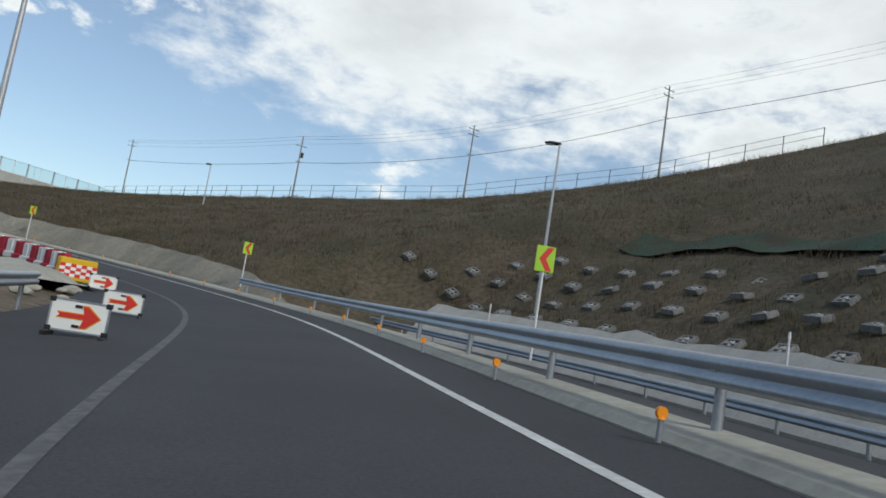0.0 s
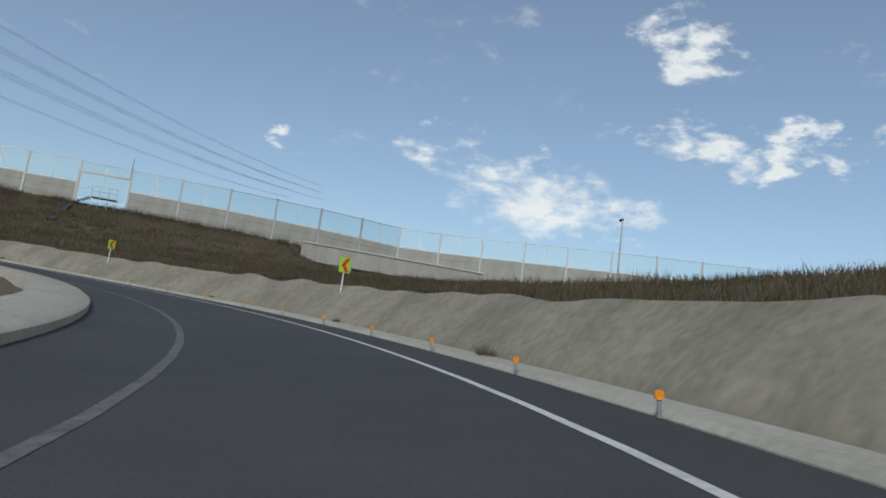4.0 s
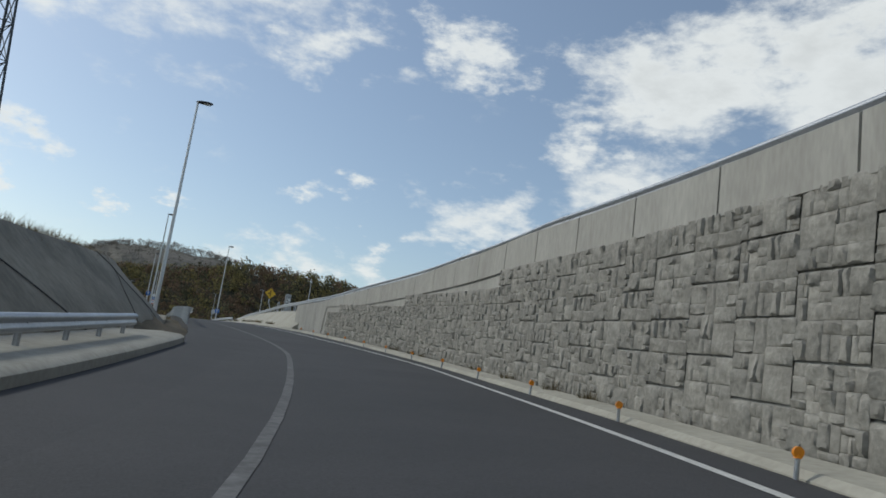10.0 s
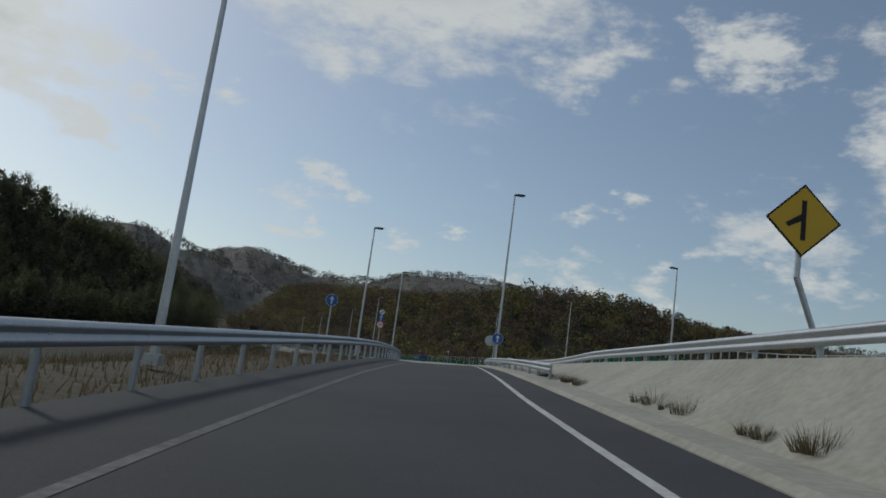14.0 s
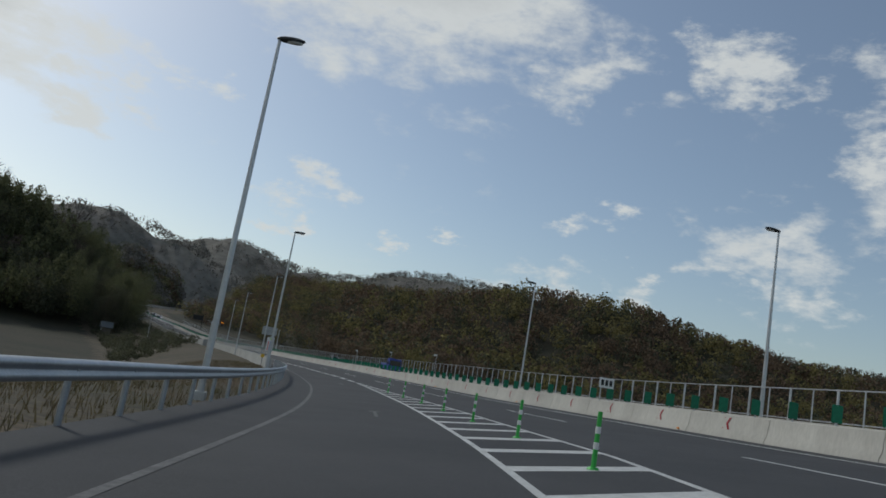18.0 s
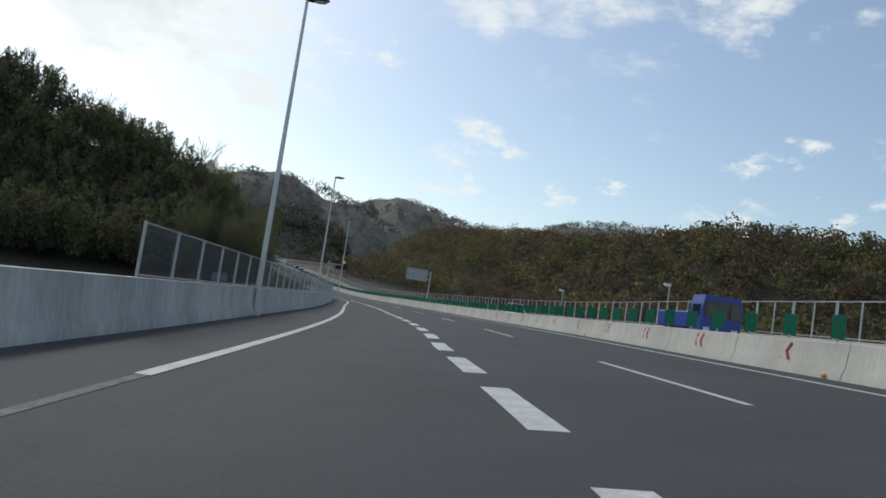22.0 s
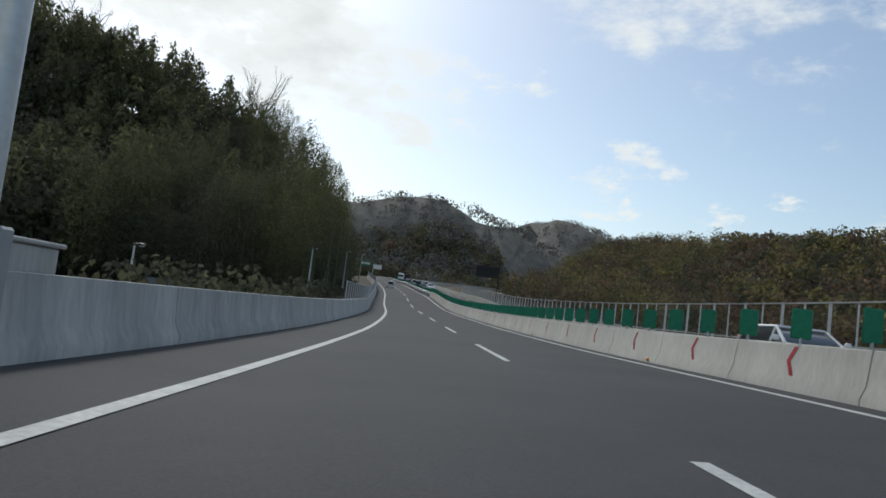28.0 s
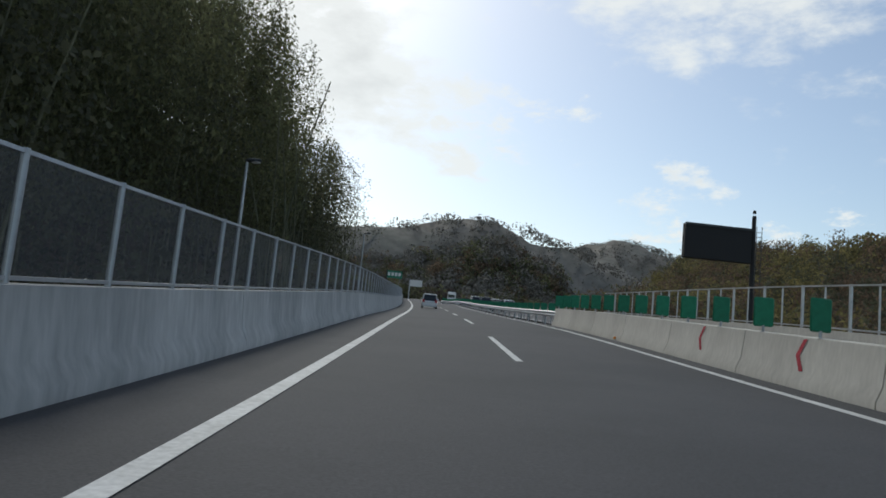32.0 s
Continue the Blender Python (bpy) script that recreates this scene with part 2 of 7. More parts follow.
STEEL = mat("galvanised_steel", (0.46, 0.48, 0.50), 0.42, 18, 0.12, 0.03, (0.38, 0.40, 0.43), 1.2, metal=0.75, spec=0.5)
POLE = mat("pole_steel", (0.55, 0.56, 0.57), 0.4, 12, 0.1, 0.02, (0.46, 0.47, 0.48), 1.0, metal=0.6, spec=0.5)
DARKST = mat("dark_steel", (0.07, 0.075, 0.08), 0.5, 12, 0.2, 0.02, metal=0.4)
PYLON = mat("pylon_steel", (0.10, 0.115, 0.13), 0.55, 9, 0.2, 0.02, metal=0.4)
WHITE = mat("white_paint", (0.72, 0.72, 0.71), 0.5, 9, 0.06, 0.02)
GRASS = mat("dry_grass_ground", (0.112, 0.086, 0.058), 0.97, 3.0, 0.45, 0.9, (0.062, 0.056, 0.034), 0.16)
SOIL = mat("bare_soil", (0.165, 0.130, 0.092), 0.97, 3.0, 0.35, 0.8, (0.11, 0.085, 0.058), 0.25)
FOREST = mat("forest_floor", (0.050, 0.042, 0.026), 0.97, 1.2, 0.4, 0.8, (0.030, 0.032, 0.018), 0.05)
# distant hills: aerial haze is put into the colour, paler and greyer than the woods
FAR_HAZED = mat("hazed_far_hills", (0.185, 0.168, 0.145), 0.97, 0.06, 0.3, 0.0, (0.135, 0.134, 0.114), 0.012)
BLADE = mat("dry_grass_blades", (0.175, 0.132, 0.085), 0.95, 2.0, 0.3, 0, (0.095, 0.088, 0.044), 0.2, island=0.3)
TWIG = mat("bare_twigs", (0.160, 0.122, 0.098), 0.95, 4.0, 0.3, 0, (0.07, 0.05, 0.04), 0.5, island=0.25)
BARK = mat("bark", (0.13, 0.115, 0.095), 0.95, 9, 0.3, 0.4)
BAMBOO = mat("bamboo_leaves", (0.175, 0.178, 0.088), 0.85, 0.5, 0.3, 0, (0.105, 0.115, 0.062), 0.09, island=0.35)
BROAD = mat("evergreen_leaves", (0.115, 0.115, 0.070), 0.85, 0.5, 0.3, 0, (0.078, 0.084, 0.053), 0.08, island=0.35)
RUSSET = mat("winter_leaves", (0.190, 0.135, 0.090), 0.9, 0.4, 0.3, 0, (0.125, 0.092, 0.064), 0.06, island=0.35)
YELLOW_LEAF = mat("yellow_bamboo", (0.240, 0.205, 0.085), 0.9, 0.4, 0.3, 0, (0.150, 0.135, 0.062), 0.06, island=0.35)
# bare winter wood, its grey-brown lightened to carry the haze of distance
HAZED_WOOD = mat("hazed_winter_wood", (0.225, 0.205, 0.180), 0.95, 0.1, 0.2, 0, (0.165, 0.158, 0.138), 0.02, island=0.15)
for leaf in (BLADE, BAMBOO, BROAD, RUSSET, YELLOW_LEAF):
    # thin leaves let part of the light through
    n_, l_ = leaf.node_tree.nodes, leaf.node_tree.links
    thin, both = n_.new("ShaderNodeBsdfTranslucent"), n_.new("ShaderNodeMixShader")
    both.inputs[0].default_value = 0.48
    l_.new(n_["Principled BSDF"].inputs["Base Color"].links[0].from_socket, thin.inputs["Color"])
    l_.new(n_["Principled BSDF"].outputs[0], both.inputs[1])
    l_.new(thin.outputs[0], both.inputs[2])
    l_.new(both.outputs[0], n_["Material Output"].inputs[0])
LIME = plain("fluorescent_lime", (0.36, 0.60, 0.03), 0.5)
RED = plain("signal_red", (0.60, 0.030, 0.022), 0.5)
DULLRED = mat("dull_red_paint", (0.44, 0.028, 0.05), 0.7, 12, 0.2, 0)
ORANGE = plain("reflector_orange", (0.80, 0.27, 0.01), 0.4)
CONE = mat("cone_red", (0.62, 0.10, 0.05), 0.6, 9, 0.2, 0)
GREEN = mat("green_plastic", (0.018, 0.20, 0.105), 0.55, 6, 0.2, 0.02, obj=0.12)
BRIGHT_GREEN = plain("post_green", (0.05, 0.42, 0.07), 0.5)
SIGN_BLUE = plain("sign_blue", (0.015, 0.11, 0.38), 0.45)
SIGN_GREEN = plain("sign_green", (0.01, 0.19, 0.11), 0.45)
SIGN_YELLOW = plain("sign_yellow", (0.66, 0.40, 0.015), 0.5)
BLACK = plain("matt_black", (0.012, 0.012, 0.013), 0.7)
RUBBER = plain("rubber", (0.02, 0.02, 0.02), 0.85)
SIGN_WHITE = plain("sign_white", (0.75, 0.75, 0.73), 0.5)
LED = plain("led_amber", (1.0, 0.32, 0.02), 0.5, emit=1.6)
CAR_SILVER = plain("silver_car_paint", (0.60, 0.61, 0.62), 0.28, 0.35)
CAR_WHITE = plain("white_car_paint", (0.75, 0.75, 0.75), 0.3)
CAR_DARK = plain("dark_car_paint", (0.05, 0.055, 0.065), 0.25, 0.2)
CAR_BLUE = plain("blue_truck_paint", (0.03, 0.06, 0.32), 0.35)
CAR_GLASS = plain("car_window", (0.02, 0.025, 0.03), 0.06)
LAMP_RED = plain("tail_lamp", (0.45, 0.015, 0.015), 0.3)

GLASS = bpy.data.materials.new("clear_panel")
GLASS.use_nodes = True
gn, gl = GLASS.node_tree.nodes, GLASS.node_tree.links
gn.clear()
g_t, g_g, g_m = gn.new("ShaderNodeBsdfTransparent"), gn.new("ShaderNodeBsdfGlossy"), gn.new("ShaderNodeMixShader")
g_t.inputs[0].default_value = (0.88, 0.93, 0.93, 1)
g_g.inputs["Roughness"].default_value = 0.03
g_m.inputs[0].default_value = 0.10
gl.new(g_t.outputs[0], g_m.inputs[1])
gl.new(g_g.outputs[0], g_m.inputs[2])
gl.new(g_m.outputs[0], gn.new("ShaderNodeOutputMaterial").inputs[0])

MESHM = bpy.data.materials.new("wire_mesh")
MESHM.use_nodes = True
mn, ml = MESHM.node_tree.nodes, MESHM.node_tree.links
m_mix, m_t = mn.new("ShaderNodeMixShader"), mn.new("ShaderNodeBsdfTransparent")
m_b = mn["Principled BSDF"]
m_b.inputs["Base Color"].default_value, m_b.inputs["Roughness"].default_value = (0.13, 0.135, 0.14, 1), 0.6
m_mix.inputs[0].default_value = 0.36
ml.new(m_t.outputs[0], m_mix.inputs[1])
ml.new(m_b.outputs[0], m_mix.inputs[2])
ml.new(m_mix.outputs[0], mn["Material Output"].inputs[0])


# ---- alignment and mesh tools ----
def cubic(values, u):
    i = min(max(int(math.floor(u)), 0), len(values) - 2)
    f = u - i
    p1, p2 = values[i], values[i + 1]
    p0 = values[i - 1] if i > 0 else 2 * p1 - p2
    p3 = values[i + 2] if i + 2 < len(values) else 2 * p2 - p1
    if f < 0 or f > 1:
        return p1 + (p2 - p1) * f
    return 0.5 * (2 * p1 + (p2 - p0) * f + (2 * p0 - 5 * p1 + 4 * p2 - p3) * f * f + (3 * p1 - p0 - 3 * p2 + p3) * f ** 3)


def spot(s):
    """Place, unit vector to the right, level and crossfall of the road's axis at station s."""
    u = s / PITCH
    x, y = cubic(ALIGN_X, u), cubic(ALIGN_Y, u)
    dx, dy = cubic(ALIGN_X, u + 0.02) - cubic(ALIGN_X, u - 0.02), cubic(ALIGN_Y, u + 0.02) - cubic(ALIGN_Y, u - 0.02)
    n = math.hypot(dx, dy)
    return x, y, dy / n, -dx / n, cubic(ALIGN_Z, u), cubic(ALIGN_B, u)


def on(s, d, h=0.0):
    """A place d metres to the right of the axis, h over the road's plane."""
    x, y, rx, ry, z, b = spot(s)
    return Vector((x + rx * d, y + ry * d, z + b * min(max(d, -2.5), 24) + h))


def along(s):
    """Yaw of the road at s: 0 looks to +y."""
    _, _, rx, ry, _, _ = spot(s)
    return math.degrees(math.atan2(ry, rx))


def table(*pairs):
    xs, ys = [p[0] for p in pairs], [p[1] for p in pairs]
    return lambda s: float(np.interp(s, xs, ys))


def smooth(a, b, x):
    t = np.clip((x - a) / (b - a), 0, 1)
    return t * t * (3 - 2 * t)


def mesh_from(name, verts, faces, material, soft_angle=None):
    me = bpy.data.meshes.new(name)
    me.from_pydata([tuple(v) for v in verts], [], faces)
    me.materials.append(material)
    if soft_angle:
        me.shade_smooth()
        me.set_sharp_from_angle(angle=radians(soft_angle))
    me.update()
    return me


def thing(name, label, category, group="", kind="", at=None):
    e = new(name)
    if at is not None:
        e.matrix_basis = at
    return tagged(e, label, category, group, kind)


def part(name, me, parent, label="", m=None):
    """Links a mesh as one part under a thing."""
    ob = new(name, me)
    ob.parent = parent
    if m is not None:
        ob.matrix_basis = m
    if label:
        ob["label"] = label
    return ob


def solid(name, me, label, category, group="", kind="", m=None):
    ob = tagged(new(name, me), label, category, group, kind)
    if m is not None:
        ob.matrix_basis = m
    return ob


def box_bm(bm, x0, x1, y0, y1, z0, z1, bevel=0.0):
    r = bmesh.ops.create_cube(bm, size=1.0, matrix=Matrix.LocRotScale(((x0 + x1) / 2, (y0 + y1) / 2, (z0 + z1) / 2), None, (x1 - x0, y1 - y0, z1 - z0)))
    if bevel:
        edges = list({e for v in r["verts"] for e in v.link_edges})
        bmesh.ops.bevel(bm, geom=edges, offset=bevel, segments=1, affect="EDGES")


def tube_bm(bm, a, b, r0, r1=None, n=10):
    a, b = Vector(a), Vector(b)
    q = (b - a).to_track_quat("Z", "Y").to_matrix().to_4x4()
    bmesh.ops.create_cone(bm, cap_ends=True, segments=n, radius1=r0, radius2=r0 if r1 is None else r1, depth=(b - a).length, matrix=Matrix.Translation((a + b) / 2) @ q)


def mesh_of(name, build, material, smooth_angle=40):
    bm = bmesh.new()
    build(bm)
    me = bpy.data.meshes.new(name)
    bm.to_mesh(me)
    bm.free()
    me.materials.append(material)
    if smooth_angle:
        me.shade_smooth()
        me.set_sharp_from_angle(angle=radians(smooth_angle))
    return me


def box_me(name, x0, x1, y0, y1, z0, z1, material, bevel=0.0):
    return mesh_of(name, lambda bm: box_bm(bm, x0, x1, y0, y1, z0, z1, bevel), material, 30)


def tube_me(name, a, b, r0, material, r1=None, n=10):
    return mesh_of(name, lambda bm: tube_bm(bm, a, b, r0, r1, n), material, 50)


def prism_me(name, outline, y0, y1, material):
    """A flat outline in x and z, thick from y0 to y1."""
    n = len(outline)
    v = [(x, y0, z) for x, z in outline] + [(x, y1, z) for x, z in outline]
    f = [tuple(range(n)), tuple(range(2 * n - 1, n - 1, -1))] + [(i, n + i, n + (i + 1) % n, (i + 1) % n)[::-1] for i in range(n)]
    return mesh_from(name, v, f, material)


def stations(s0, s1, step):
    n = max(1, int(math.ceil((s1 - s0) / step)))
    return [s0 + (s1 - s0) * i / n for i in range(n + 1)]


def sweep(name, profile, s0, s1, step, material, closed=True, place=on, soft=None):
    """A profile of (d, h), or a function of s that gives one, drawn along the road."""
    ss = stations(s0, s1, step)
    get = profile if callable(profile) else (lambda s: profile)
    verts, k = [], len(get(s0))
    for s in ss:
        verts += [place(s, d, h) for d, h in get(s)]
    faces = []
    for i in range(len(ss) - 1):
        for j in range(k if closed else k - 1):
            a, b = i * k + j, i * k + (j + 1) % k
            faces.append((a, b, b + k, a + k))
    if closed:
        faces += [tuple(range(k))[::-1], tuple(range((len(ss) - 1) * k, len(ss) * k))]
    return mesh_from(name, verts, faces, material, soft)


def grade(s, d, h=0.0, yaw=0.0):
    """A pose upright at the road: x to the right, y ahead."""
    p = on(s, d, h)
    return pose(p.x, p.y, p.z, 0, 0, along(s) + yaw)

# ---- tables of the plan: metres right of the axis, by station ----
line_r = table((-30, 3.0), (0, 3.0), (50, 2.6), (90, 2.9), (112, 3.1), (125, 3.8), (150, 3.9), (165, 3.1), (190, 2.35), (205, 1.8), (220, 1.6), (240, 1.9), (262, 2.2), (285, 2.1), (303, 2.3))
line_l = table((-30, -0.8), (0, -0.8), (30, -1.0), (50, -1.8), (70, -1.7), (96, -1.35), (125, -0.8), (150, -0.8), (170, -1.5), (190, -2.3), (210, -2.8), (240, -2.6), (268, -2.4), (291, -2.5), (306, -3.0), (330, -3.9), (345, -4.5), (360, -5.1), (372, -5.3), (382, -4.8), (401, -3.4), (446, -2.15), (456, -2.05), (480, -1.8), (1100, -1.8))
road_l = table((-30, -4.2), (120, -4.0), (165, -4.6), (200, -4.6), (300, -4.7), (316, -5.4), (334, -6.6), (345, -7.0), (372, -7.2), (385, -6.7), (405, -5.6), (432, -4.6), (446, -4.3), (460, -4.1), (475, -3.6), (510, -3.4), (1100, -3.4))
dash = table((200, 12.6), (262, 10.0), (285, 7.8), (296, 6.9), (306, 6.2), (312, 5.6), (328, 4.7), (344, 3.95), (361, 3.4), (379, 3.05), (404, 2.7), (434, 2.2), (463, 1.95), (510, 1.8), (1100, 1.7))
wall_d = table((105, 6.0), (110, 5.9), (114, 5.6), (118, 5.5), (160, 5.7), (176, 5.5), (196, 4.4), (215, 3.6), (240, 3.7), (252, 4.2))
kerb_r = table((-30, 4.3), (25, 4.2), (110, 4.1), (140, 4.7), (165, 4.4), (195, 3.4), (215, 2.7), (232, 2.5), (245, 2.6), (252, 3.2))


barrier_d = table((200, 17.1), (262, 15.9), (285, 14.3), (300, 12.8), (316, 11.4), (332, 10.2), (349, 9.6), (360, 9.75), (380, 9.25), (398, 8.6), (415, 8.1), (444, 7.2), (455, 7.1), (520, 6.7), (1100, 6.5))


cap_h = table((109.6, 0.12), (112, 1.2), (113.9, 2.1), (117, 3.1), (121.5, 3.7), (125.8, 3.95), (129.5, 4.2), (147, 4.5), (150.8, 4.35), (154.5, 4.16), (158, 3.86), (165, 3.34), (173, 2.68), (185, 2.0), (195, 1.7), (205, 1.15), (216, 0.7), (240, 0.15), (252, 0.05))
# level of the upper carriageway, which runs beside the ramp and joins it
main_up = table((90, 17.3), (165, 17.3), (215, 17.9))


def upper(s, d, h=0.0):
    """A place on the upper carriageway."""
    p = on(s, d, 0)
    k = float(smooth(212, 245, s))
    own = main_up(s) + 0.05 * (d - 7)
    p.z = own + (p.z - own) * k + h
    return p


# ---- carriageways ----
def deck(name, left, right, s0, s1, step, material, label, place=on, cols=6, drop=0.45):
    ss = stations(s0, s1, step)
    v, f = [], []
    for s in ss:
        a, b = left(s), right(s)
        inner = [a + (b - a) * i / cols for i in range(cols + 1)]
        if a < -2.5:
            inner = [a, -2.5] + [-2.5 + (b + 2.5) * i / (cols - 1) for i in range(1, cols)]
        row = [(a, -drop)] + [(d, 0.0) for d in inner] + [(b, -drop)]
        v += [place(s, d, h) for d, h in row]
    k = cols + 3
    for i in range(len(ss) - 1):
        for j in range(k):
            a, b = i * k + j, i * k + (j + 1) % k
            f.append((a, b, b + k, a + k))
    return solid(name, mesh_from(name, v, f, material), label, "road", kind="structure")


def ramp_right(s):
    return kerb_r(s) + 0.1 if s < 245 else barrier_d(s) - 0.2


deck("road_ramp", road_l, ramp_right, -25, 1090, 2.4, ASPHALT, "dark asphalt carriageway curving up from the ramp onto the expressway", cols=8)
deck("road_upper", lambda s: 8.4 if s < 176 else wall_d(s) + 1.6, lambda s: barrier_d(max(s, 200)) - 0.2, 150, 246, 3, MAIN_ASPHALT,
     "asphalt expressway carriageway above the retaining wall", place=upper)
opp_w = 7.4
deck("road_opposite", lambda s: barrier_d(max(s, 200)) + 0.5, lambda s: barrier_d(max(s, 200)) + 0.5 + opp_w, 128, 1090, 3, MAIN_ASPHALT,
     "asphalt carriageway for the oncoming traffic beyond the median", place=lambda s, d, h=0: upper(s, d, h))


def stripe(name, centre, width, s0, s1, material=None, place=on, step=2.0, lift=0.006, label="white painted road line"):
    w = width if callable(width) else (lambda s: width)
    me = sweep(name, lambda s: [(centre(s) - w(s) / 2, lift), (centre(s) + w(s) / 2, lift)], s0, s1, step, material or PAINT, closed=False, place=place)
    return solid(name, me, label, "road marking", kind="structure")


stripe("edge_line", line_r, 0.15, -20, 303)
stripe("edge_line", line_l, 0.15, -20, 322, WORN, label="worn grey-white painted edge line")
stripe("edge_line", line_l, 0.22, 320, 1080, lift=0.012, step=1.2)
stripe("edge_line", lambda s: min(dash(s) + 4.4, barrier_d(s) - 0.9), 0.2, 262, 1080)
stripe("edge_line", lambda s: barrier_d(s) + 1.3, 0.2, 262, 1080, place=upper)
stripe("edge_line", lambda s: barrier_d(s) + 0.5 + opp_w - 0.9, 0.2, 262, 1080, place=upper)
for s0 in [end - 6.3 for end in (264.3, 280.2, 296.2, 311.7, 327.8, 344.4, 361, 377.6, 394.9, 410.9, 426)] + [434.8 + 14.1 * i for i in range(45)]:
    long_ = 6.2
    stripe("lane_dash", dash, 0.16, s0, s0 + long_, label="white painted lane dash")
    stripe("lane_dash", lambda s: barrier_d(s) + 0.5 + opp_w / 2 - 0.1, 0.16, s0 + 4, s0 + 4 + long_, place=upper, label="white painted lane dash")
main_left = table((240, 4.2), (262, 5.2), (280, 4.2), (290, 3.3), (302, 2.5), (306, 2.1), (312, 1.85), (329, 0.55), (336, 0.35), (345, -0.1), (363, -1.15), (380, -1.35), (400, -1.5), (420, -1.6))
merge_s = table((0, 304.65), (5, 328.0), (12, 362.9), (18, 393.4), (21, 408.6))
for i in range(22):
    s0 = merge_s(i)
    stripe("merge_block", main_left, 0.45, s0, s0 + 2.9, label="thick white block of the merging line")
# hatched nose between the ramp and the main lanes
stripe("nose_line", lambda s: max(main_left(s), line_r(s) + 0.1), 0.16, 256, 303)
for i in range(30):
    s0 = 254 + i * 2.3
    a, b = line_r(s0), main_left(s0 + 1.3)
    if b - a < 0.3:
        continue
    v = [on(s0, a, 0.007), on(s0 + 0.5, a, 0.007), on(s0 + 1.8, b, 0.007), on(s0 + 1.3, b, 0.007)]
    solid("hatch_bar", mesh_from("hatch_bar", v, [(0, 3, 2, 1)], PAINT), "white painted hatch bar of the nose", "road marking", kind="structure")


def arrow_me():
    v = [(-0.06, 0), (0.06, 0), (0.06, 3.3), (0.27, 3.1), (0.0, 5.0), (-0.27, 3.1), (-0.06, 3.3)]
    return mesh_from("arrow", [(x, y, 0) for x, y in v], [tuple(range(7))], WORN)


arrow = arrow_me()
for s0 in (268.0, 296.0):
    p = on(s0, 0.25, 0.0)
    x, y, rx, ry, z, b = spot(s0)
    g = (on(s0 + 5, 0.25).z - p.z) / 5
    solid("lane_arrow", arrow, "worn white arrow painted on the lane", "road marking", kind="structure",
          m=Matrix.Translation((p.x, p.y, p.z + 0.012)) @ Euler((0, 0, radians(along(s0)))).to_matrix().to_4x4() @ Euler((math.atan(g), -math.atan(b), 0)).to_matrix().to_4x4())

# gutters and kerbs of the ramp
solid("kerb_outer", sweep("kerb_outer", lambda s: [(kerb_r(s) - 0.02, -0.3), (kerb_r(s) - 0.02, 0.02), (kerb_r(s) + 0.08, 0.10), (kerb_r(s) + 0.75, 0.12), (kerb_r(s) + 0.8, -0.3)], -20, 252, 1.2, APRON),
      "low pale concrete kerb and gutter along the ramp", "kerb", kind="structure")


# ---- guardrails ----
WAVE = [(0.0, -0.16), (0.03, -0.155), (0.08, -0.11), (0.08, -0.055), (0.02, -0.01), (0.02, 0.01), (0.08, 0.055), (0.08, 0.11), (0.03, 0.155), (0.0, 0.16)]


def guardrail(s0, s1, centre, side=1, top=0.75, place=on, post_step=2.0, label="", beams=1, ends=True, round_end=False):
    """Steel rail on posts. side: 1 when its face looks to the left, -1 to the right."""
    rail = thing("guardrail", label or "galvanised steel guardrail with corrugated beam on round posts", "guardrail", at=Matrix.Identity(4))
    for b in range(beams):
        mid = top - 0.17 - 0.42 * b
        prof = lambda s: [(centre(s) - side * x, mid + z) for x, z in WAVE] + [(centre(s) - side * (x - 0.012), mid + z) for x, z in reversed(WAVE)]
        part("beam", sweep("beam", prof, s0, s1, 1.0, STEEL, place=place, soft=60), rail, "corrugated steel beam")
    post = tube_me("post", (0, 0, -0.3), (0, 0, top - 0.04), 0.057, STEEL, n=8)
    block = box_me("bracket", -0.06, 0.06, -0.05, 0.05, -0.14, 0.14, STEEL)
    for s in stations(s0 + 0.6, s1 - 0.6, post_step):
        p = place(s, centre(s) + side * 0.09, 0)
        m = pose(p.x, p.y, p.z, 0, 0, along(s))
        ob = part("post", post, rail, m=m)
        part("bracket", block, ob, m=pose(-side * 0.06, 0, top - 0.17))
    return rail


guardrail(-20, 29.4, lambda s: kerb_r(s) + 0.55, 1, 0.86, post_step=3.2, label="galvanised guardrail ending beside the mortar slope")
guardrail(164, 345 - 28, lambda s: road_l(s) + 0.15, -1, 1.0, label="long galvanised guardrail on the shoulder of the ramp")
guardrail(99, 147, lambda s: road_l(s) - 0.75, -1, 0.80, label="galvanised guardrail behind the kerb island of the loop")
def rail_place(s, d, h=0.0):
    """On the wall's coping first, then on the upper road."""
    a, b_ = on(s, d), upper(s, d)
    k_ = float(smooth(178, 200, s))
    a.z = (on(s, wall_d(s)).z + cap_h(s) - 0.05) * (1 - k_) + b_.z * k_ + h
    return a


guardrail(133.5, 256, lambda s: wall_d(s) + 0.85 + 1.15 * float(smooth(178, 205, s)) - 0.2 * float(smooth(222, 250, s)), 1, 0.70, place=rail_place, label="galvanised guardrail on top of the retaining wall")
guardrail(212, 253, lambda s: kerb_r(s) + 0.65 + 0.85 * float(smooth(236, 253, s)), 1, 0.72, post_step=2.5, label="galvanised guardrail ending at the hatched nose")

# ---- mortar slope on the outer side of the ramp ----
slope_h = table((27, 0.2), (30, 0.9), (36, 1.4), (44, 1.58), (60, 1.55), (100, 1.52), (106, 1.48), (109, 1.2), (111, 0.45), (115, 0.1))
slope_w = table((27, 0.5), (32, 1.5), (100, 1.7), (115, 0.5))


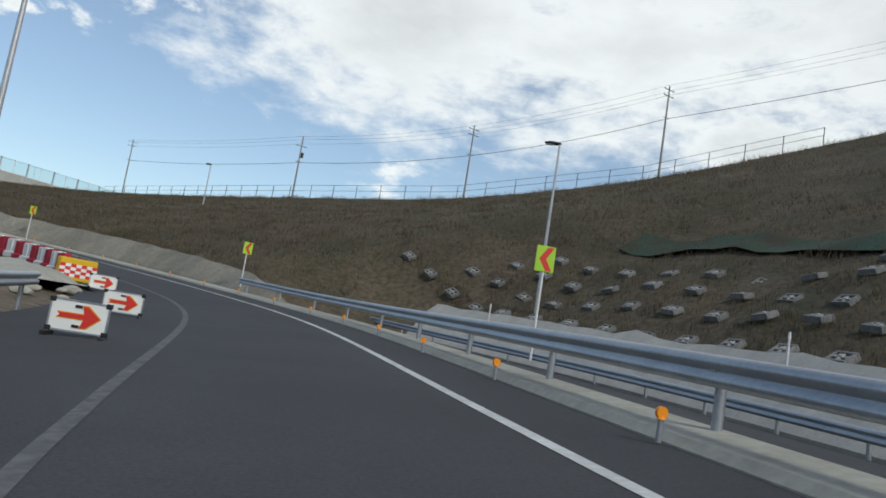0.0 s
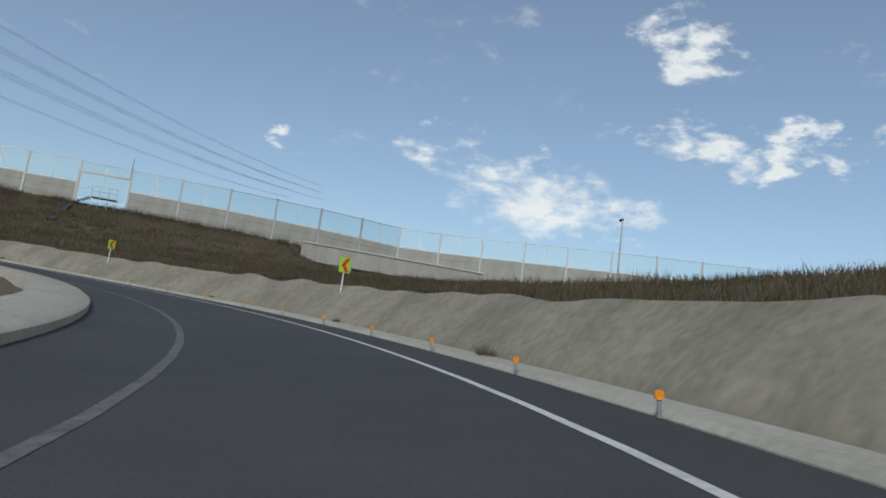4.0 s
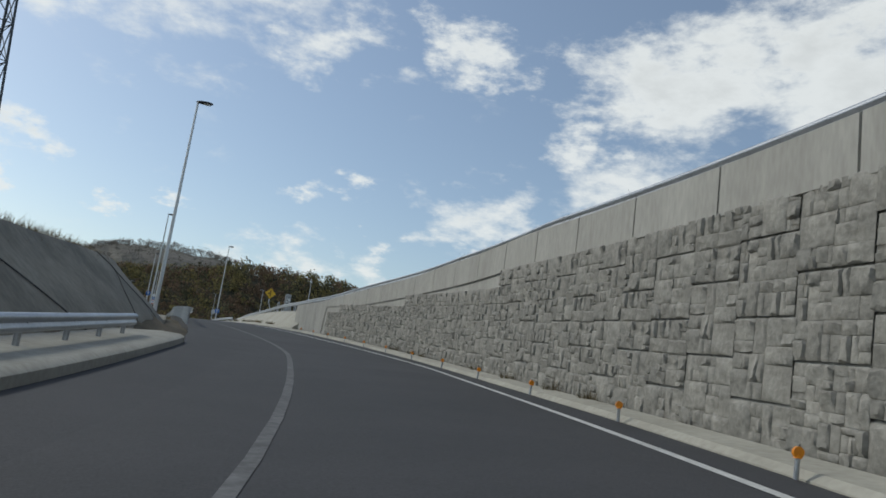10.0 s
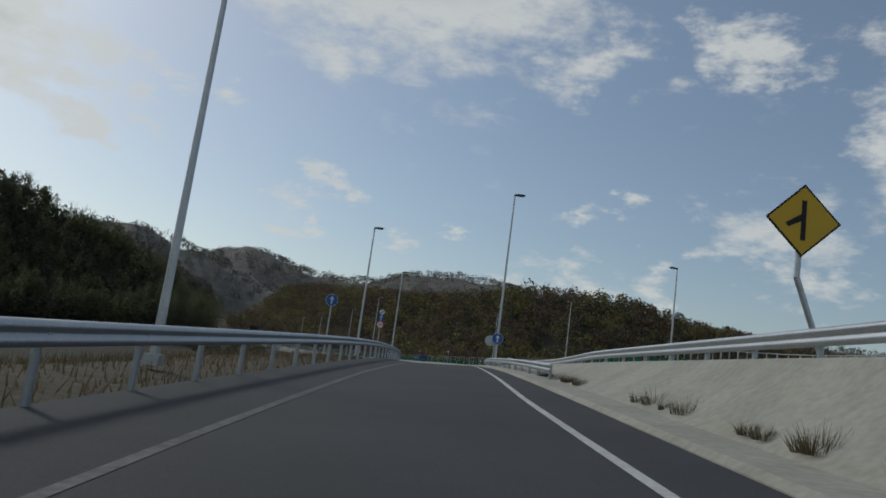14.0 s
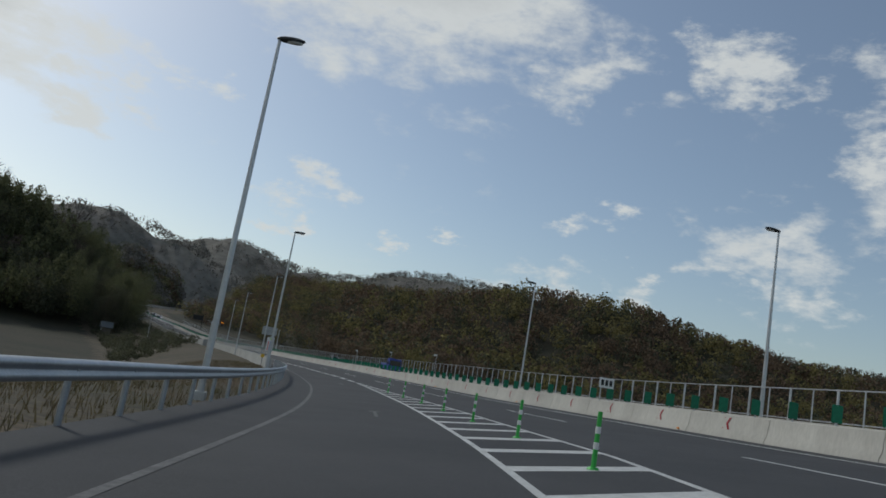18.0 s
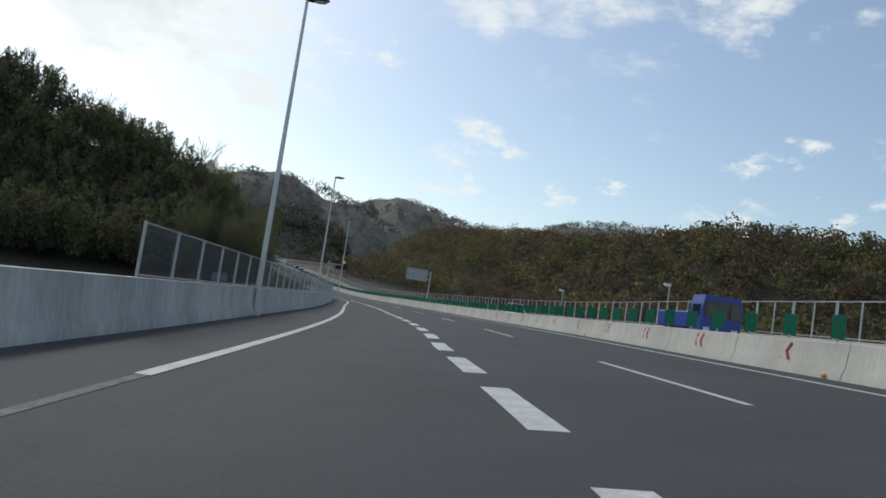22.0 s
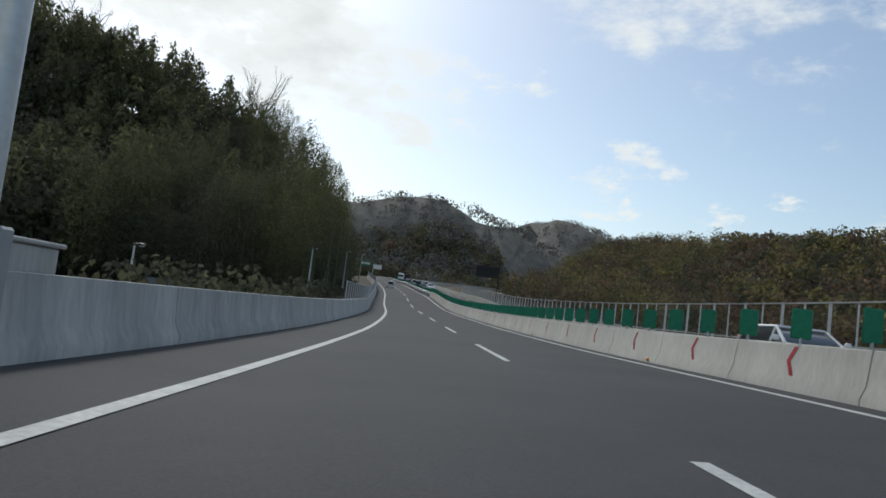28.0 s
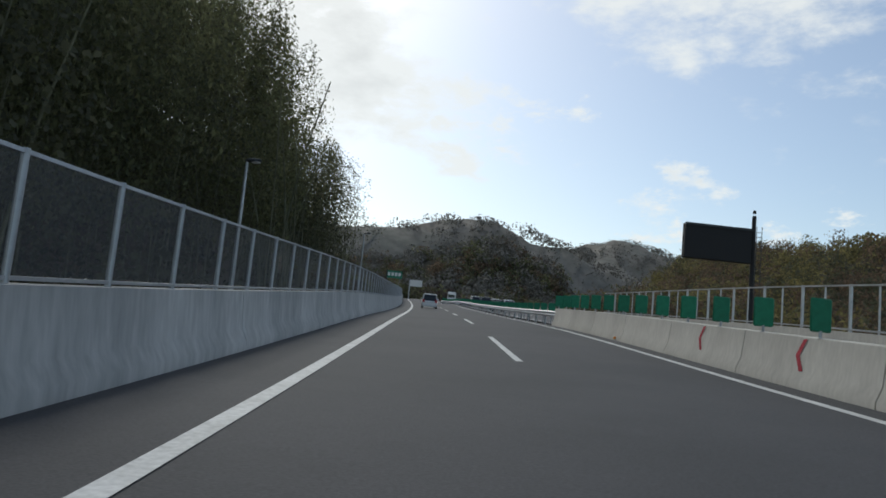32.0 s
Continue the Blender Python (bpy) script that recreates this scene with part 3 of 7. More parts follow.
def slope_profile(s):
    h, w = slope_h(s), slope_w(s)
    f = kerb_r(s) + 0.78
    row = []
    for i in range(9):
        u = i / 8
        wob = 0.12 * noise.noise((s * 0.35, u * 2.0, 3.1)) * math.sin(math.pi * u)
        row.append((f + w * u + wob, 0.05 + h * (u ** 0.85) + (0.22 * noise.noise((s * 0.5, 7, 1)) if i == 8 else 0)))
    return row + [(f + w + 0.5, 0.05 + h - 0.25), (f + w + 0.3, -0.4), (f, -0.4)]


solid("mortar_slope", sweep("mortar_slope", slope_profile, 27, 115, 0.7, MORTAR, soft=50), "sprayed grey-brown mortar slope along the ramp", "slope", kind="structure")

# ---- retaining wall of split-face panels ----
panel_h = table((114, 1.75), (116.4, 1.75), (116.5, 2.35), (120.8, 2.35), (120.9, 2.75), (126, 2.9), (126.1, 3.4), (147, 3.5), (156, 3.0), (165, 2.35), (173.5, 2.1))
solid("wall_retaining", sweep("wall_retaining", lambda s: [(wall_d(s), -0.3), (wall_d(s) + 0.02, cap_h(s)), (wall_d(s) + 0.45 + max(0, s - 190) * 0.05, cap_h(s)), (wall_d(s) + 0.5 + max(0, s - 190) * 0.05, -0.4)], 109.4, 181.5, 0.8, CONC),
      "smooth grey concrete retaining wall with vertical joints", "retaining wall", kind="structure")
ap_h = table((180, 2.05), (187, 1.72), (193, 1.58), (197, 1.42), (205, 1.1), (216, 0.7), (240, 0.15), (252, 0.05))
apron = sweep("apron", lambda s: [(kerb_r(s) + 0.75, -0.3), (kerb_r(s) + 0.75, 0.13), (kerb_r(s) + 1.15, 0.13 + 0.16 * ap_h(s)), (kerb_r(s) + 1.9, 0.10 + 0.62 * ap_h(s)), (wall_d(s) + 1.35, ap_h(s) + 0.04), (wall_d(s) + 2.6, ap_h(s) + 0.06), (wall_d(s) + 2.8, -0.4)], 180, 251, 1.2, APRON, soft=60)
solid("apron_concrete", apron, "sloping pale concrete apron beside the ramp", "slope", kind="structure")

# ---- noise barrier on the upper road ----
WALL_LINE = [(-139.06, 19.86), (-136, 31.14), (-133.14, 41.89), (-129.74, 52.5), (-125.8, 62.97), (-122.81, 73.3), (-121.45, 78.74), (-120.5, 84.18), (-119.54, 89.76), (-119.14, 99.82), (-111.52, 109.07), (-98.8, 123.28), (-89.08, 135.32), (-81.6, 149.6), (-73.44, 168.64), (-62.56, 193.12)]


def wall_spot(q):
    acc = 0.0
    for (ax, ay), (bx, by) in zip(WALL_LINE, WALL_LINE[1:]):
        n = math.hypot(bx - ax, by - ay)
        if q <= acc + n or (bx, by) == WALL_LINE[-1]:
            u = (q - acc) / n
            return ax + (bx - ax) * u, ay + (by - ay) * u, math.degrees(math.atan2(by - ay, bx - ax))
        acc += n


bar_base = table((0, 17.5), (22, 17.3), (33, 17.15), (44, 16.95), (63, 16.85), (82, 16.8), (116, 16.6), (190, 16.2))
noise_post = box_me("post", -0.11, 0.11, -0.13, 0.13, -0.7, 5.12, POLE, 0.01)
mid_post = box_me("mid_post", -0.05, 0.05, -0.04, 0.04, 2.48, 4.98, WHITE)
lower = {i: box_me("concrete_panel", 0.115, 5.325, -0.08, 0.08, 0.82 * i - 0.8, 0.82 * i - 0.014, CONC, 0.014) for i in range(4)}
pane_a = box_me("pane", 0.12, 2.66, -0.008, 0.008, 2.56, 4.92, GLASS)
pane_b = box_me("pane", 2.78, 5.32, -0.008, 0.008, 2.56, 4.92, GLASS)
top_rail = box_me("top_rail", 0.11, 5.33, -0.04, 0.04, 4.92, 5.0, POLE)
low_rail = box_me("low_rail", 0.11, 5.33, -0.04, 0.04, 2.47, 2.56, WHITE)
for i in range(30):
    x, y, yaw = wall_spot(i * 5.44)
    z = bar_base(i * 5.44)
    x2, y2, _ = wall_spot(i * 5.44 + 5.44)
    yaw = math.degrees(math.atan2(y2 - y, x2 - x))
    bay = thing("noise_barrier", "noise barrier bay of grey concrete panels under clear panes" if i != 8 else "noise barrier bay opened at the foot for an inspection stair", "noise barrier", "noise barrier bays", at=pose(x, y, z, 0, 0, yaw))
    part("post", noise_post, bay)
    part("mid_post", mid_post, bay, m=pose(2.72, 0, 0))
    if i != 8:
        for j in lower:
            part("concrete_panel", lower[j], bay)
        part("low_rail", low_rail, bay)
        part("pane", pane_a, bay, "clear pane").visible_shadow = False
        part("pane", pane_b, bay, "clear pane").visible_shadow = False
    else:
        part("lintel", box_me("lintel", 0.11, 5.33, -0.12, 0.12, 3.75, 4.0, POLE), bay)
        part("pane", box_me("pane", 0.12, 2.66, -0.008, 0.008, 4.05, 4.92, GLASS), bay, "clear pane")
        part("pane", box_me("pane", 2.78, 5.32, -0.008, 0.008, 4.05, 4.92, GLASS), bay, "clear pane")
        part("door_frame", box_me("door_frame", 0.13, 0.27, -0.06, 0.06, 0.2, 3.75, WHITE), bay)
        part("door_panel", box_me("door_panel", 0.27, 5.2, -0.01, 0.01, 1.0, 3.7, GLASS), bay, "clear door panel")
    part("top_rail", top_rail, bay)

# ---- median barrier, screens and outer fence ----
median_place = upper
mark_s = table((-15, 208.6), (0, 272.49), (6, 298.08), (13, 328.9), (21, 362.39), (27, 387.21), (39, 432.53), (44, 450.87), (58, 504.11), (64, 526.2))
block_s = lambda i: mark_s(i - 0.5)


def chevron_bm(bm, x, w, h, t):
    """A bent stroke that points ahead, on the face x = 0 (looking to -x)."""
    a, b = w * 0.42, w
    pts = [(-b / 2 + a, 0.0), (b / 2, 0.0), (-b / 2 + a + 0.0, h / 2), (b / 2, h)]
    o = [(x + b / 2, -h / 2), (x + b / 2 - a, -h / 2), (x - b / 2, 0), (x + b / 2 - a, h / 2), (x + b / 2, h / 2), (x - b / 2 + a, 0)]
    v = [bm.verts.new((0.0, -y, z)) for y, z in o]
    bm.faces.new([v[0], v[1], v[2], v[5]])
    bm.faces.new([v[5], v[2], v[3], v[4]])


mark_two = mesh_of("mark", lambda bm: (chevron_bm(bm, -0.26, 0.34, 0.50, 0), chevron_bm(bm, 0.22, 0.34, 0.50, 0)), DULLRED, None)
mark_one = mesh_of("mark", lambda bm: chevron_bm(bm, 0, 0.36, 0.60, 0), DULLRED, None)
screen = mesh_of("screen", lambda bm: box_bm(bm, -0.21, 0.21, -0.03, 0.03, 0.10, 0.72, 0.03), GREEN)
screen_post = tube_me("post", (0, 0, -0.02), (0, 0, 0.14), 0.03, STEEL, n=6)
JERSEY = [(-0.30, -0.3), (-0.30, 0.10), (-0.20, 0.32), (-0.12, 0.93), (-0.10, 0.95), (0.10, 0.95), (0.12, 0.93), (0.20, 0.32), (0.30, 0.10), (0.30, -0.3)]
BAR_END = 524.2
for i in range(-14, 64):
    s0, s1 = block_s(i), block_s(i + 1)
    me = sweep("barrier_block", lambda s: [(barrier_d(s) + 0.15 + x, z) for x, z in JERSEY], s0 + 0.014, s1 - 0.014, 1.5, PALE, place=median_place, soft=30)
    blk = solid("concrete_barrier", me, "pale concrete median barrier block with red arrow marks" if -1 < i < 60 else "pale concrete median barrier block", "concrete barrier", "median barrier blocks")
    if -1 < i < 60:
        s = (s0 + s1) / 2
        p = median_place(s, barrier_d(s) - 0.022, 0.60)
        part("arrow_mark", mark_two if s < 420 else mark_one, blk, "faded red painted arrow", pose(p.x, p.y, p.z, 0, 7.5, along(s)))
    if i % 4 == 1:
        p = median_place(s0 + 0.5, barrier_d(s0 + 0.5) - 0.16, 0.06)
        stud = thing("delineator", "small orange reflector at the foot of the median barrier", "delineator", "median reflectors", at=pose(p.x, p.y, p.z, 0, 0, along(s0)))
        part("body", box_me("body", -0.05, 0.05, -0.09, 0.09, -0.02, 0.07, ORANGE, 0.02), stud)
for s in stations(222, BAR_END, 1.70):
    p = median_place(s, barrier_d(s) + 0.15, 0.95)
    sc = thing("glare_screen", "green plastic anti-glare board on the median barrier", "glare screen", "anti-glare boards", at=pose(p.x, p.y, p.z, 0, 0, along(s) + random.uniform(-9, 9)))
    part("board", screen, sc)
    part("post", screen_post, sc)
# past the wall the median turns into a low rail with screens
guardrail(BAR_END, 640, lambda s: barrier_d(s) + 0.1, 1, 0.8, post_step=3.0, label="galvanised median guardrail past the concrete barrier")
for s in stations(BAR_END + 1, 660, 2.4):
    p = median_place(s, barrier_d(s) + 0.5, 0.0)
    sc = thing("glare_screen", "green plastic anti-glare board in the median", "glare screen", "anti-glare boards", at=pose(p.x, p.y, p.z + 0.55, 0, 0, along(s) + random.uniform(-9, 9)))
    part("board", screen, sc)
    part("post", tube_me("post", (0, 0, -0.6), (0, 0, 0.14), 0.03, STEEL, n=6), sc)


def outer_d(s):
    return barrier_d(max(s, 200)) + 0.5 + opp_w + 0.2


parapet = sweep("parapet_outer", lambda s: [(outer_d(s), -0.4), (outer_d(s), 0.85), (outer_d(s) + 0.3, 0.85), (outer_d(s) + 0.3, -1.6)], 150, 1080, 3.0, PALE, place=upper)
solid("parapet_outer", parapet, "pale concrete outer parapet of the oncoming carriageway", "parapet", kind="structure")
rail_post = box_me("post", -0.045, 0.045, -0.05, 0.05, 0.0, 1.75, POLE)
thin_post = box_me("post", -0.025, 0.025, -0.03, 0.03, 0.0, 1.72, POLE)
for i in range(73):
    s0 = 168 + i * 5.12
    fn = thing("screen_fence", "clear panel fence with grey steel posts on the outer parapet", "fence", "outer fence bays", at=Matrix.Identity(4))
    for k in range(4):
        s1 = s0 + k * 1.28
        p = upper(s1, outer_d(s1) + 0.15, 0.85)
        part("post", thin_post if k % 2 else rail_post, fn, m=pose(p.x, p.y, p.z, 0, 0, along(s1)))
    for lab, h in (("top_rail", 2.56), ("low_rail", 0.95)):
        me = sweep(lab, lambda s: [(outer_d(s) + 0.11, h - 0.03), (outer_d(s) + 0.11, h + 0.03), (outer_d(s) + 0.19, h + 0.03), (outer_d(s) + 0.19, h - 0.03)], s0, s0 + 5.11, 2.0, POLE, place=upper)
        part(lab, me, fn)

# ---- left concrete wall with mesh fence ----
lw = lambda s: road_l(s) - 0.05


def wall_low(s):
    return 1.07


n_wall = int((640 - 320) / 8)
for i in range(n_wall):
    s0 = 320 + i * 8.0
    me = sweep("wall_block", lambda s: [(lw(s) + 0.12, -0.3), (lw(s) + 0.12, 0.16), (lw(s), 0.4), (lw(s) - 0.05, wall_low(s)), (lw(s) - 0.32, wall_low(s)), (lw(s) - 0.34, -1.4)], s0 + 0.012, s0 + 7.988, 2.0, GREYC, soft=30)
    solid("parapet_wall", me, "streaked grey concrete parapet wall beside the shoulder", "parapet wall", "left parapet blocks")
FENCE_H = 1.17
fence_post = tube_me("post", (0, 0, 0), (0, 0, FENCE_H + 0.03), 0.04, STEEL, n=8)
bays = [(324.6 + 3.8 * i, 1.9) for i in range(24)] + [(456.7 + 2.9 * i, 1.45) for i in range(63)]
for s0, gap in bays:
    fn = thing("mesh_fence", "grey wire mesh fence on steel posts along the parapet wall", "fence", "mesh fence bays", at=Matrix.Identity(4))
    for ds in (0.0, gap):
        p = on(s0 + ds, lw(s0 + ds) - 0.2, wall_low(s0))
        part("post", fence_post, fn, m=pose(p.x, p.y, p.z, 0, 0, along(s0 + ds)))
    me = sweep("mesh", lambda s: [(lw(s) - 0.19, wall_low(s) + 0.03), (lw(s) - 0.19, wall_low(s) + FENCE_H)], s0, s0 + 2 * gap - 0.01, 1.5, MESHM, closed=False)
    part("mesh", me, fn, "fine grey wire mesh")
    for lab, h in (("top_rail", FENCE_H), ("low_rail", 0.05)):
        me = sweep(lab, lambda s: [(lw(s) - 0.22, wall_low(s) + h - 0.02), (lw(s) - 0.22, wall_low(s) + h + 0.02), (lw(s) - 0.18, wall_low(s) + h + 0.02), (lw(s) - 0.18, wall_low(s) + h - 0.02)], s0, s0 + 2 * gap - 0.01, 1.5, STEEL)
        part(lab, me, fn)

# ---- street lamps ----
def street_lamp(x, y, z, h, yaw, head=1.0):
    """A tall tapered pole with a flat lantern that looks to the road."""
    lamp = thing("street_lamp", "tall galvanised street lamp with a flat grey lantern", "street lamp", "street lamps", at=pose(x, y, z, 0, 0, yaw))
    part("pole", mesh_of("pole", lambda bm: tube_bm(bm, (0, 0, 0), (0, 0, h), 0.125, 0.06, 12), POLE), lamp)
    part("base_plate", box_me("base_plate", -0.2, 0.2, -0.2, 0.2, -0.25, 0.03, POLE), lamp)

    def lantern(bm):
        bmesh.ops.create_uvsphere(bm, u_segments=14, v_segments=8, radius=0.5, matrix=Matrix.LocRotScale((head / 2 - 0.1, 0, h + 0.02), Euler((0, radians(-4), 0)), (head * 1.05, 0.38, 0.22)))
    part("lantern", mesh_of("lantern", lantern, DARKST, 60), lamp, "flat dark grey lantern")
    part("lens", mesh_of("lens", lambda bm: bmesh.ops.create_uvsphere(bm, u_segments=12, v_segments=6, radius=0.5, matrix=Matrix.LocRotScale((head / 2, 0, h - 0.05), None, (head * 0.7, 0.28, 0.12))), SIGN_WHITE, 60), lamp)
    return lamp


def lamp_at(s, d, top_z, side=1, z0=None):
    p = on(s, d)
    z = p.z if z0 is None else z0
    return street_lamp(p.x, p.y, z, top_z - z, along(s) + (0 if side > 0 else 180))


for s, d, z in ((129.7, -5.6, 23.9), (166.4, -6.4, 27.2), (206.2, -7.4, 29.0), (245.3, -8.6, 29.8), (269.0, -5.6, 29.9), (300.8, -6.2, 29.8), (334.9, -6.6, 29.9), (369.4, -8.2, 29.8), (404.8, -4.75, 30.4)):
    lamp_at(s, d, z, 1)
lamp_at(238.0, 3.7, 32.5, 1, 17.2)
for s, z in ((308, 31.2), (280, 31.2), (252, 31.7)):
    p = upper(s, outer_d(s) + 0.35, 0.8)
    street_lamp(p.x, p.y, p.z, z - p.z, along(s) + 180)
street_lamp(-31.6, 87.7, 6.2, 10.6, 150)
street_lamp(-84.3, 102.8, 11.7, 8.4, 150)

# lamps inside the loop, and two beyond the ramp at its start
for s, d in ((19.5, -7.4), (48.6, -6.9), (89.0, -6.4)):
    p = on(s, d)
    street_lamp(p.x, p.y, p.z, 13.4, along(s))
street_lamp(4.56, 41.6, -0.5, 12.7, 160)

# ---- ground: one sheet to the horizon ----
def spaced(lo, a, b, hi, fine, grow=1.16):
    mid = list(np.arange(a, b + 0.01, fine))
    step, left, right = fine, [], []
    x, y = a, b
    while x > lo or y < hi:
        step *= grow
        x, y = x - step, y + step
        if x > lo:
            left.append(x)
        if y < hi:
            right.append(y)
    return np.array([lo] + left[::-1] + mid + right + [hi])


gx, gy = spaced(-4700, -280, 130, 4700, 3.2), spaced(-4900, -815, 240, 2000, 3.2)
GX, GY = np.meshgrid(gx, gy)
path_s = np.arange(-60, 1100, 2.0)
path_p = np.array([spot(s) for s in path_s])


def nearest(px, py):
    """Station, offset to the right and road level nearest to each point."""
    flat = np.stack([px.ravel(), py.ravel()], 1)
    st, off, lev = np.empty(len(flat)), np.empty(len(flat)), np.empty(len(flat))
    for a in range(0, len(flat), 4000):
        c = flat[a:a + 4000]
        dist = (c[:, None, 0] - path_p[None, :, 0]) ** 2 + (c[:, None, 1] - path_p[None, :, 1]) ** 2
        i = dist.argmin(1)
        q = path_p[i]
        v = c - q[:, :2]
        side = v[:, 0] * q[:, 2] + v[:, 1] * q[:, 3]
        st[a:a + 4000], lev[a:a + 4000] = path_s[i], q[:, 4]
        off[a:a + 4000] = np.where(side >= 0, 1, -1) * np.sqrt(dist.min(1))
    return st.reshape(px.shape), off.reshape(px.shape), lev.reshape(px.shape)


def fbm(x, y, scale, octaves=4, seed=0.0):
    """Cheap rolling noise from rotated sines, about -1 to 1."""
    out, amp, f = np.zeros_like(x), 1.0, 1.0 / scale
    for k in range(octaves):
        a = 1.3 * k + seed
        u, v = x * math.cos(a) - y * math.sin(a), x * math.sin(a) + y * math.cos(a)
        out += amp * np.sin(u * f * 6.28 + 1.7 * np.sin(v * f * 4.1 + k + seed)) * np.cos(v * f * 5.3 + 2.1 * k)
        amp, f = amp * 0.52, f * 1.93
    return out


def seg_dist(px, py, line):
    best = np.full(px.shape, 1e9)
    for (ax, ay), (bx, by) in zip(line, line[1:]):
        dx, dy = bx - ax, by - ay
        t = np.clip(((px - ax) * dx + (py - ay) * dy) / (dx * dx + dy * dy), 0, 1)
        best = np.minimum(best, np.hypot(px - ax - t * dx, py - ay - t * dy))
    return best


def ridge(px, py, line, heights, width, power=1.0):
    """A hill along a line of (x, y) with a crest height at each corner."""
    out = np.zeros(px.shape)
    for ((ax, ay), (bx, by)), (h0, h1) in zip(zip(line, line[1:]), zip(heights, heights[1:])):
        dx, dy = bx - ax, by - ay
        t = np.clip(((px - ax) * dx + (py - ay) * dy) / (dx * dx + dy * dy), 0, 1)
        d = np.hypot(px - ax - t * dx, py - ay - t * dy)
        out = np.maximum(out, (h0 + (h1 - h0) * t) * np.exp(-(d / width) ** 2 * power))
    return out


PLAZA = 15.0
CREST = [(152.3, -16.3), (102, 20.4), (65.3, 51.7), (40.8, 74.8), (20.4, 91.8), (-2.7, 101.3), (-27.2, 112.9), (-68, 143.5), (-108.8, 174.1)]
CREST_Z = [44.9, 40.8, 34, 28.4, 23.8, 19.7, 18.5, 18.6, 18.2]
LEFT_HILL = ([(-19, -538.6), (2.7, -525), (32.6, -515.4), (70.7, -496.4), (136, -462.4), (238, -408)], [12.2, 25.8, 42.2, 57.1, 74.8, 92.5], 59.8)
LEFT_HILL_2 = ([(81.6, -639.2), (149.6, -761.6)], [49, 81.6], 81.6)
RIGHT_HILL = ([(-707.2, -707.2), (-534.5, -801), (-465.1, -837.8), (-393, -867.7), (-318.2, -889.4), (-191.8, -975.1), (-61.2, -1107)], [57.1, 62.6, 78.9, 97.9, 99.3, 73.4, 62.6], 163.2)
RIGHT_HILL_2 = ([(-843.2, -408), (-639.2, -571.2)], [40.8, 59.8], 149.6)


def line_height(px, py, line, heights):
    best, out = np.full(px.shape, 1e9), np.zeros(px.shape)
    for ((ax, ay), (bx, by)), (h0, h1) in zip(zip(line, line[1:]), zip(heights, heights[1:])):
        dx, dy = bx - ax, by - ay
        t = np.clip(((px - ax) * dx + (py - ay) * dy) / (dx * dx + dy * dy), 0, 1)
        d = np.hypot(px - ax - t * dx, py - ay - t * dy)
        out = np.where(d < best, h0 + (h1 - h0) * t, out)
        best = np.minimum(best, d)
    return best, out


T_KERB, T_SH, T_SW = ([f(s) for s in path_s] for f in (kerb_r, slope_h, slope_w))
T_LEFT, T_OUT, T_CAP, T_WALL = ([f(s) for s in path_s] for f in (road_l, outer_d, cap_h, wall_d))


BANK_TOP = [(x, y, z) for (x, y), z in zip(CREST[:8], CREST_Z)] + [(-88.4, 134.64, 16.32), (-98.33, 122.81, 16.46), (-110.98, 108.8, 16.46), (-118.59, 99.82, 16.59), (-119, 89.76, 16.86), (-120.9, 78.74, 17.07), (-125.26, 62.97, 17.2), (-132.6, 41.89, 17.48), (-138.58, 19.86, 17.68), (-141.44, 2.72, 17.54)]


def reach(s):
    """How far to the right the bank's top lies at s, and its level."""
    x, y, rx, ry, z, b_ = spot(s)
    best = (122.0, 19.0)
    for (ax, ay, az), (bx, by, bz) in zip(BANK_TOP, BANK_TOP[1:]):
        ex, ey = bx - ax, by - ay
        det = rx * -ey + ry * ex
        if abs(det) < 1e-6:
            continue
        k = ((ax - x) * -ey + (ay - y) * ex) / det
        u = (rx * (ay - y) - ry * (ax - x)) / det
        if 0 <= u <= 1 and 3 < k < best[0]:
            best = (k, az + (bz - az) * u)
    return best


near_s = np.arange(-60, 140, 1.0)
T_REACH = np.array([reach(s) for s in near_s])
T_FAR = np.convolve(np.pad(T_REACH[:, 0], 3, "edge"), np.ones(7) / 7, "valid")
T_TOP = np.convolve(np.pad(T_REACH[:, 1], 3, "edge"), np.ones(7) / 7, "valid")


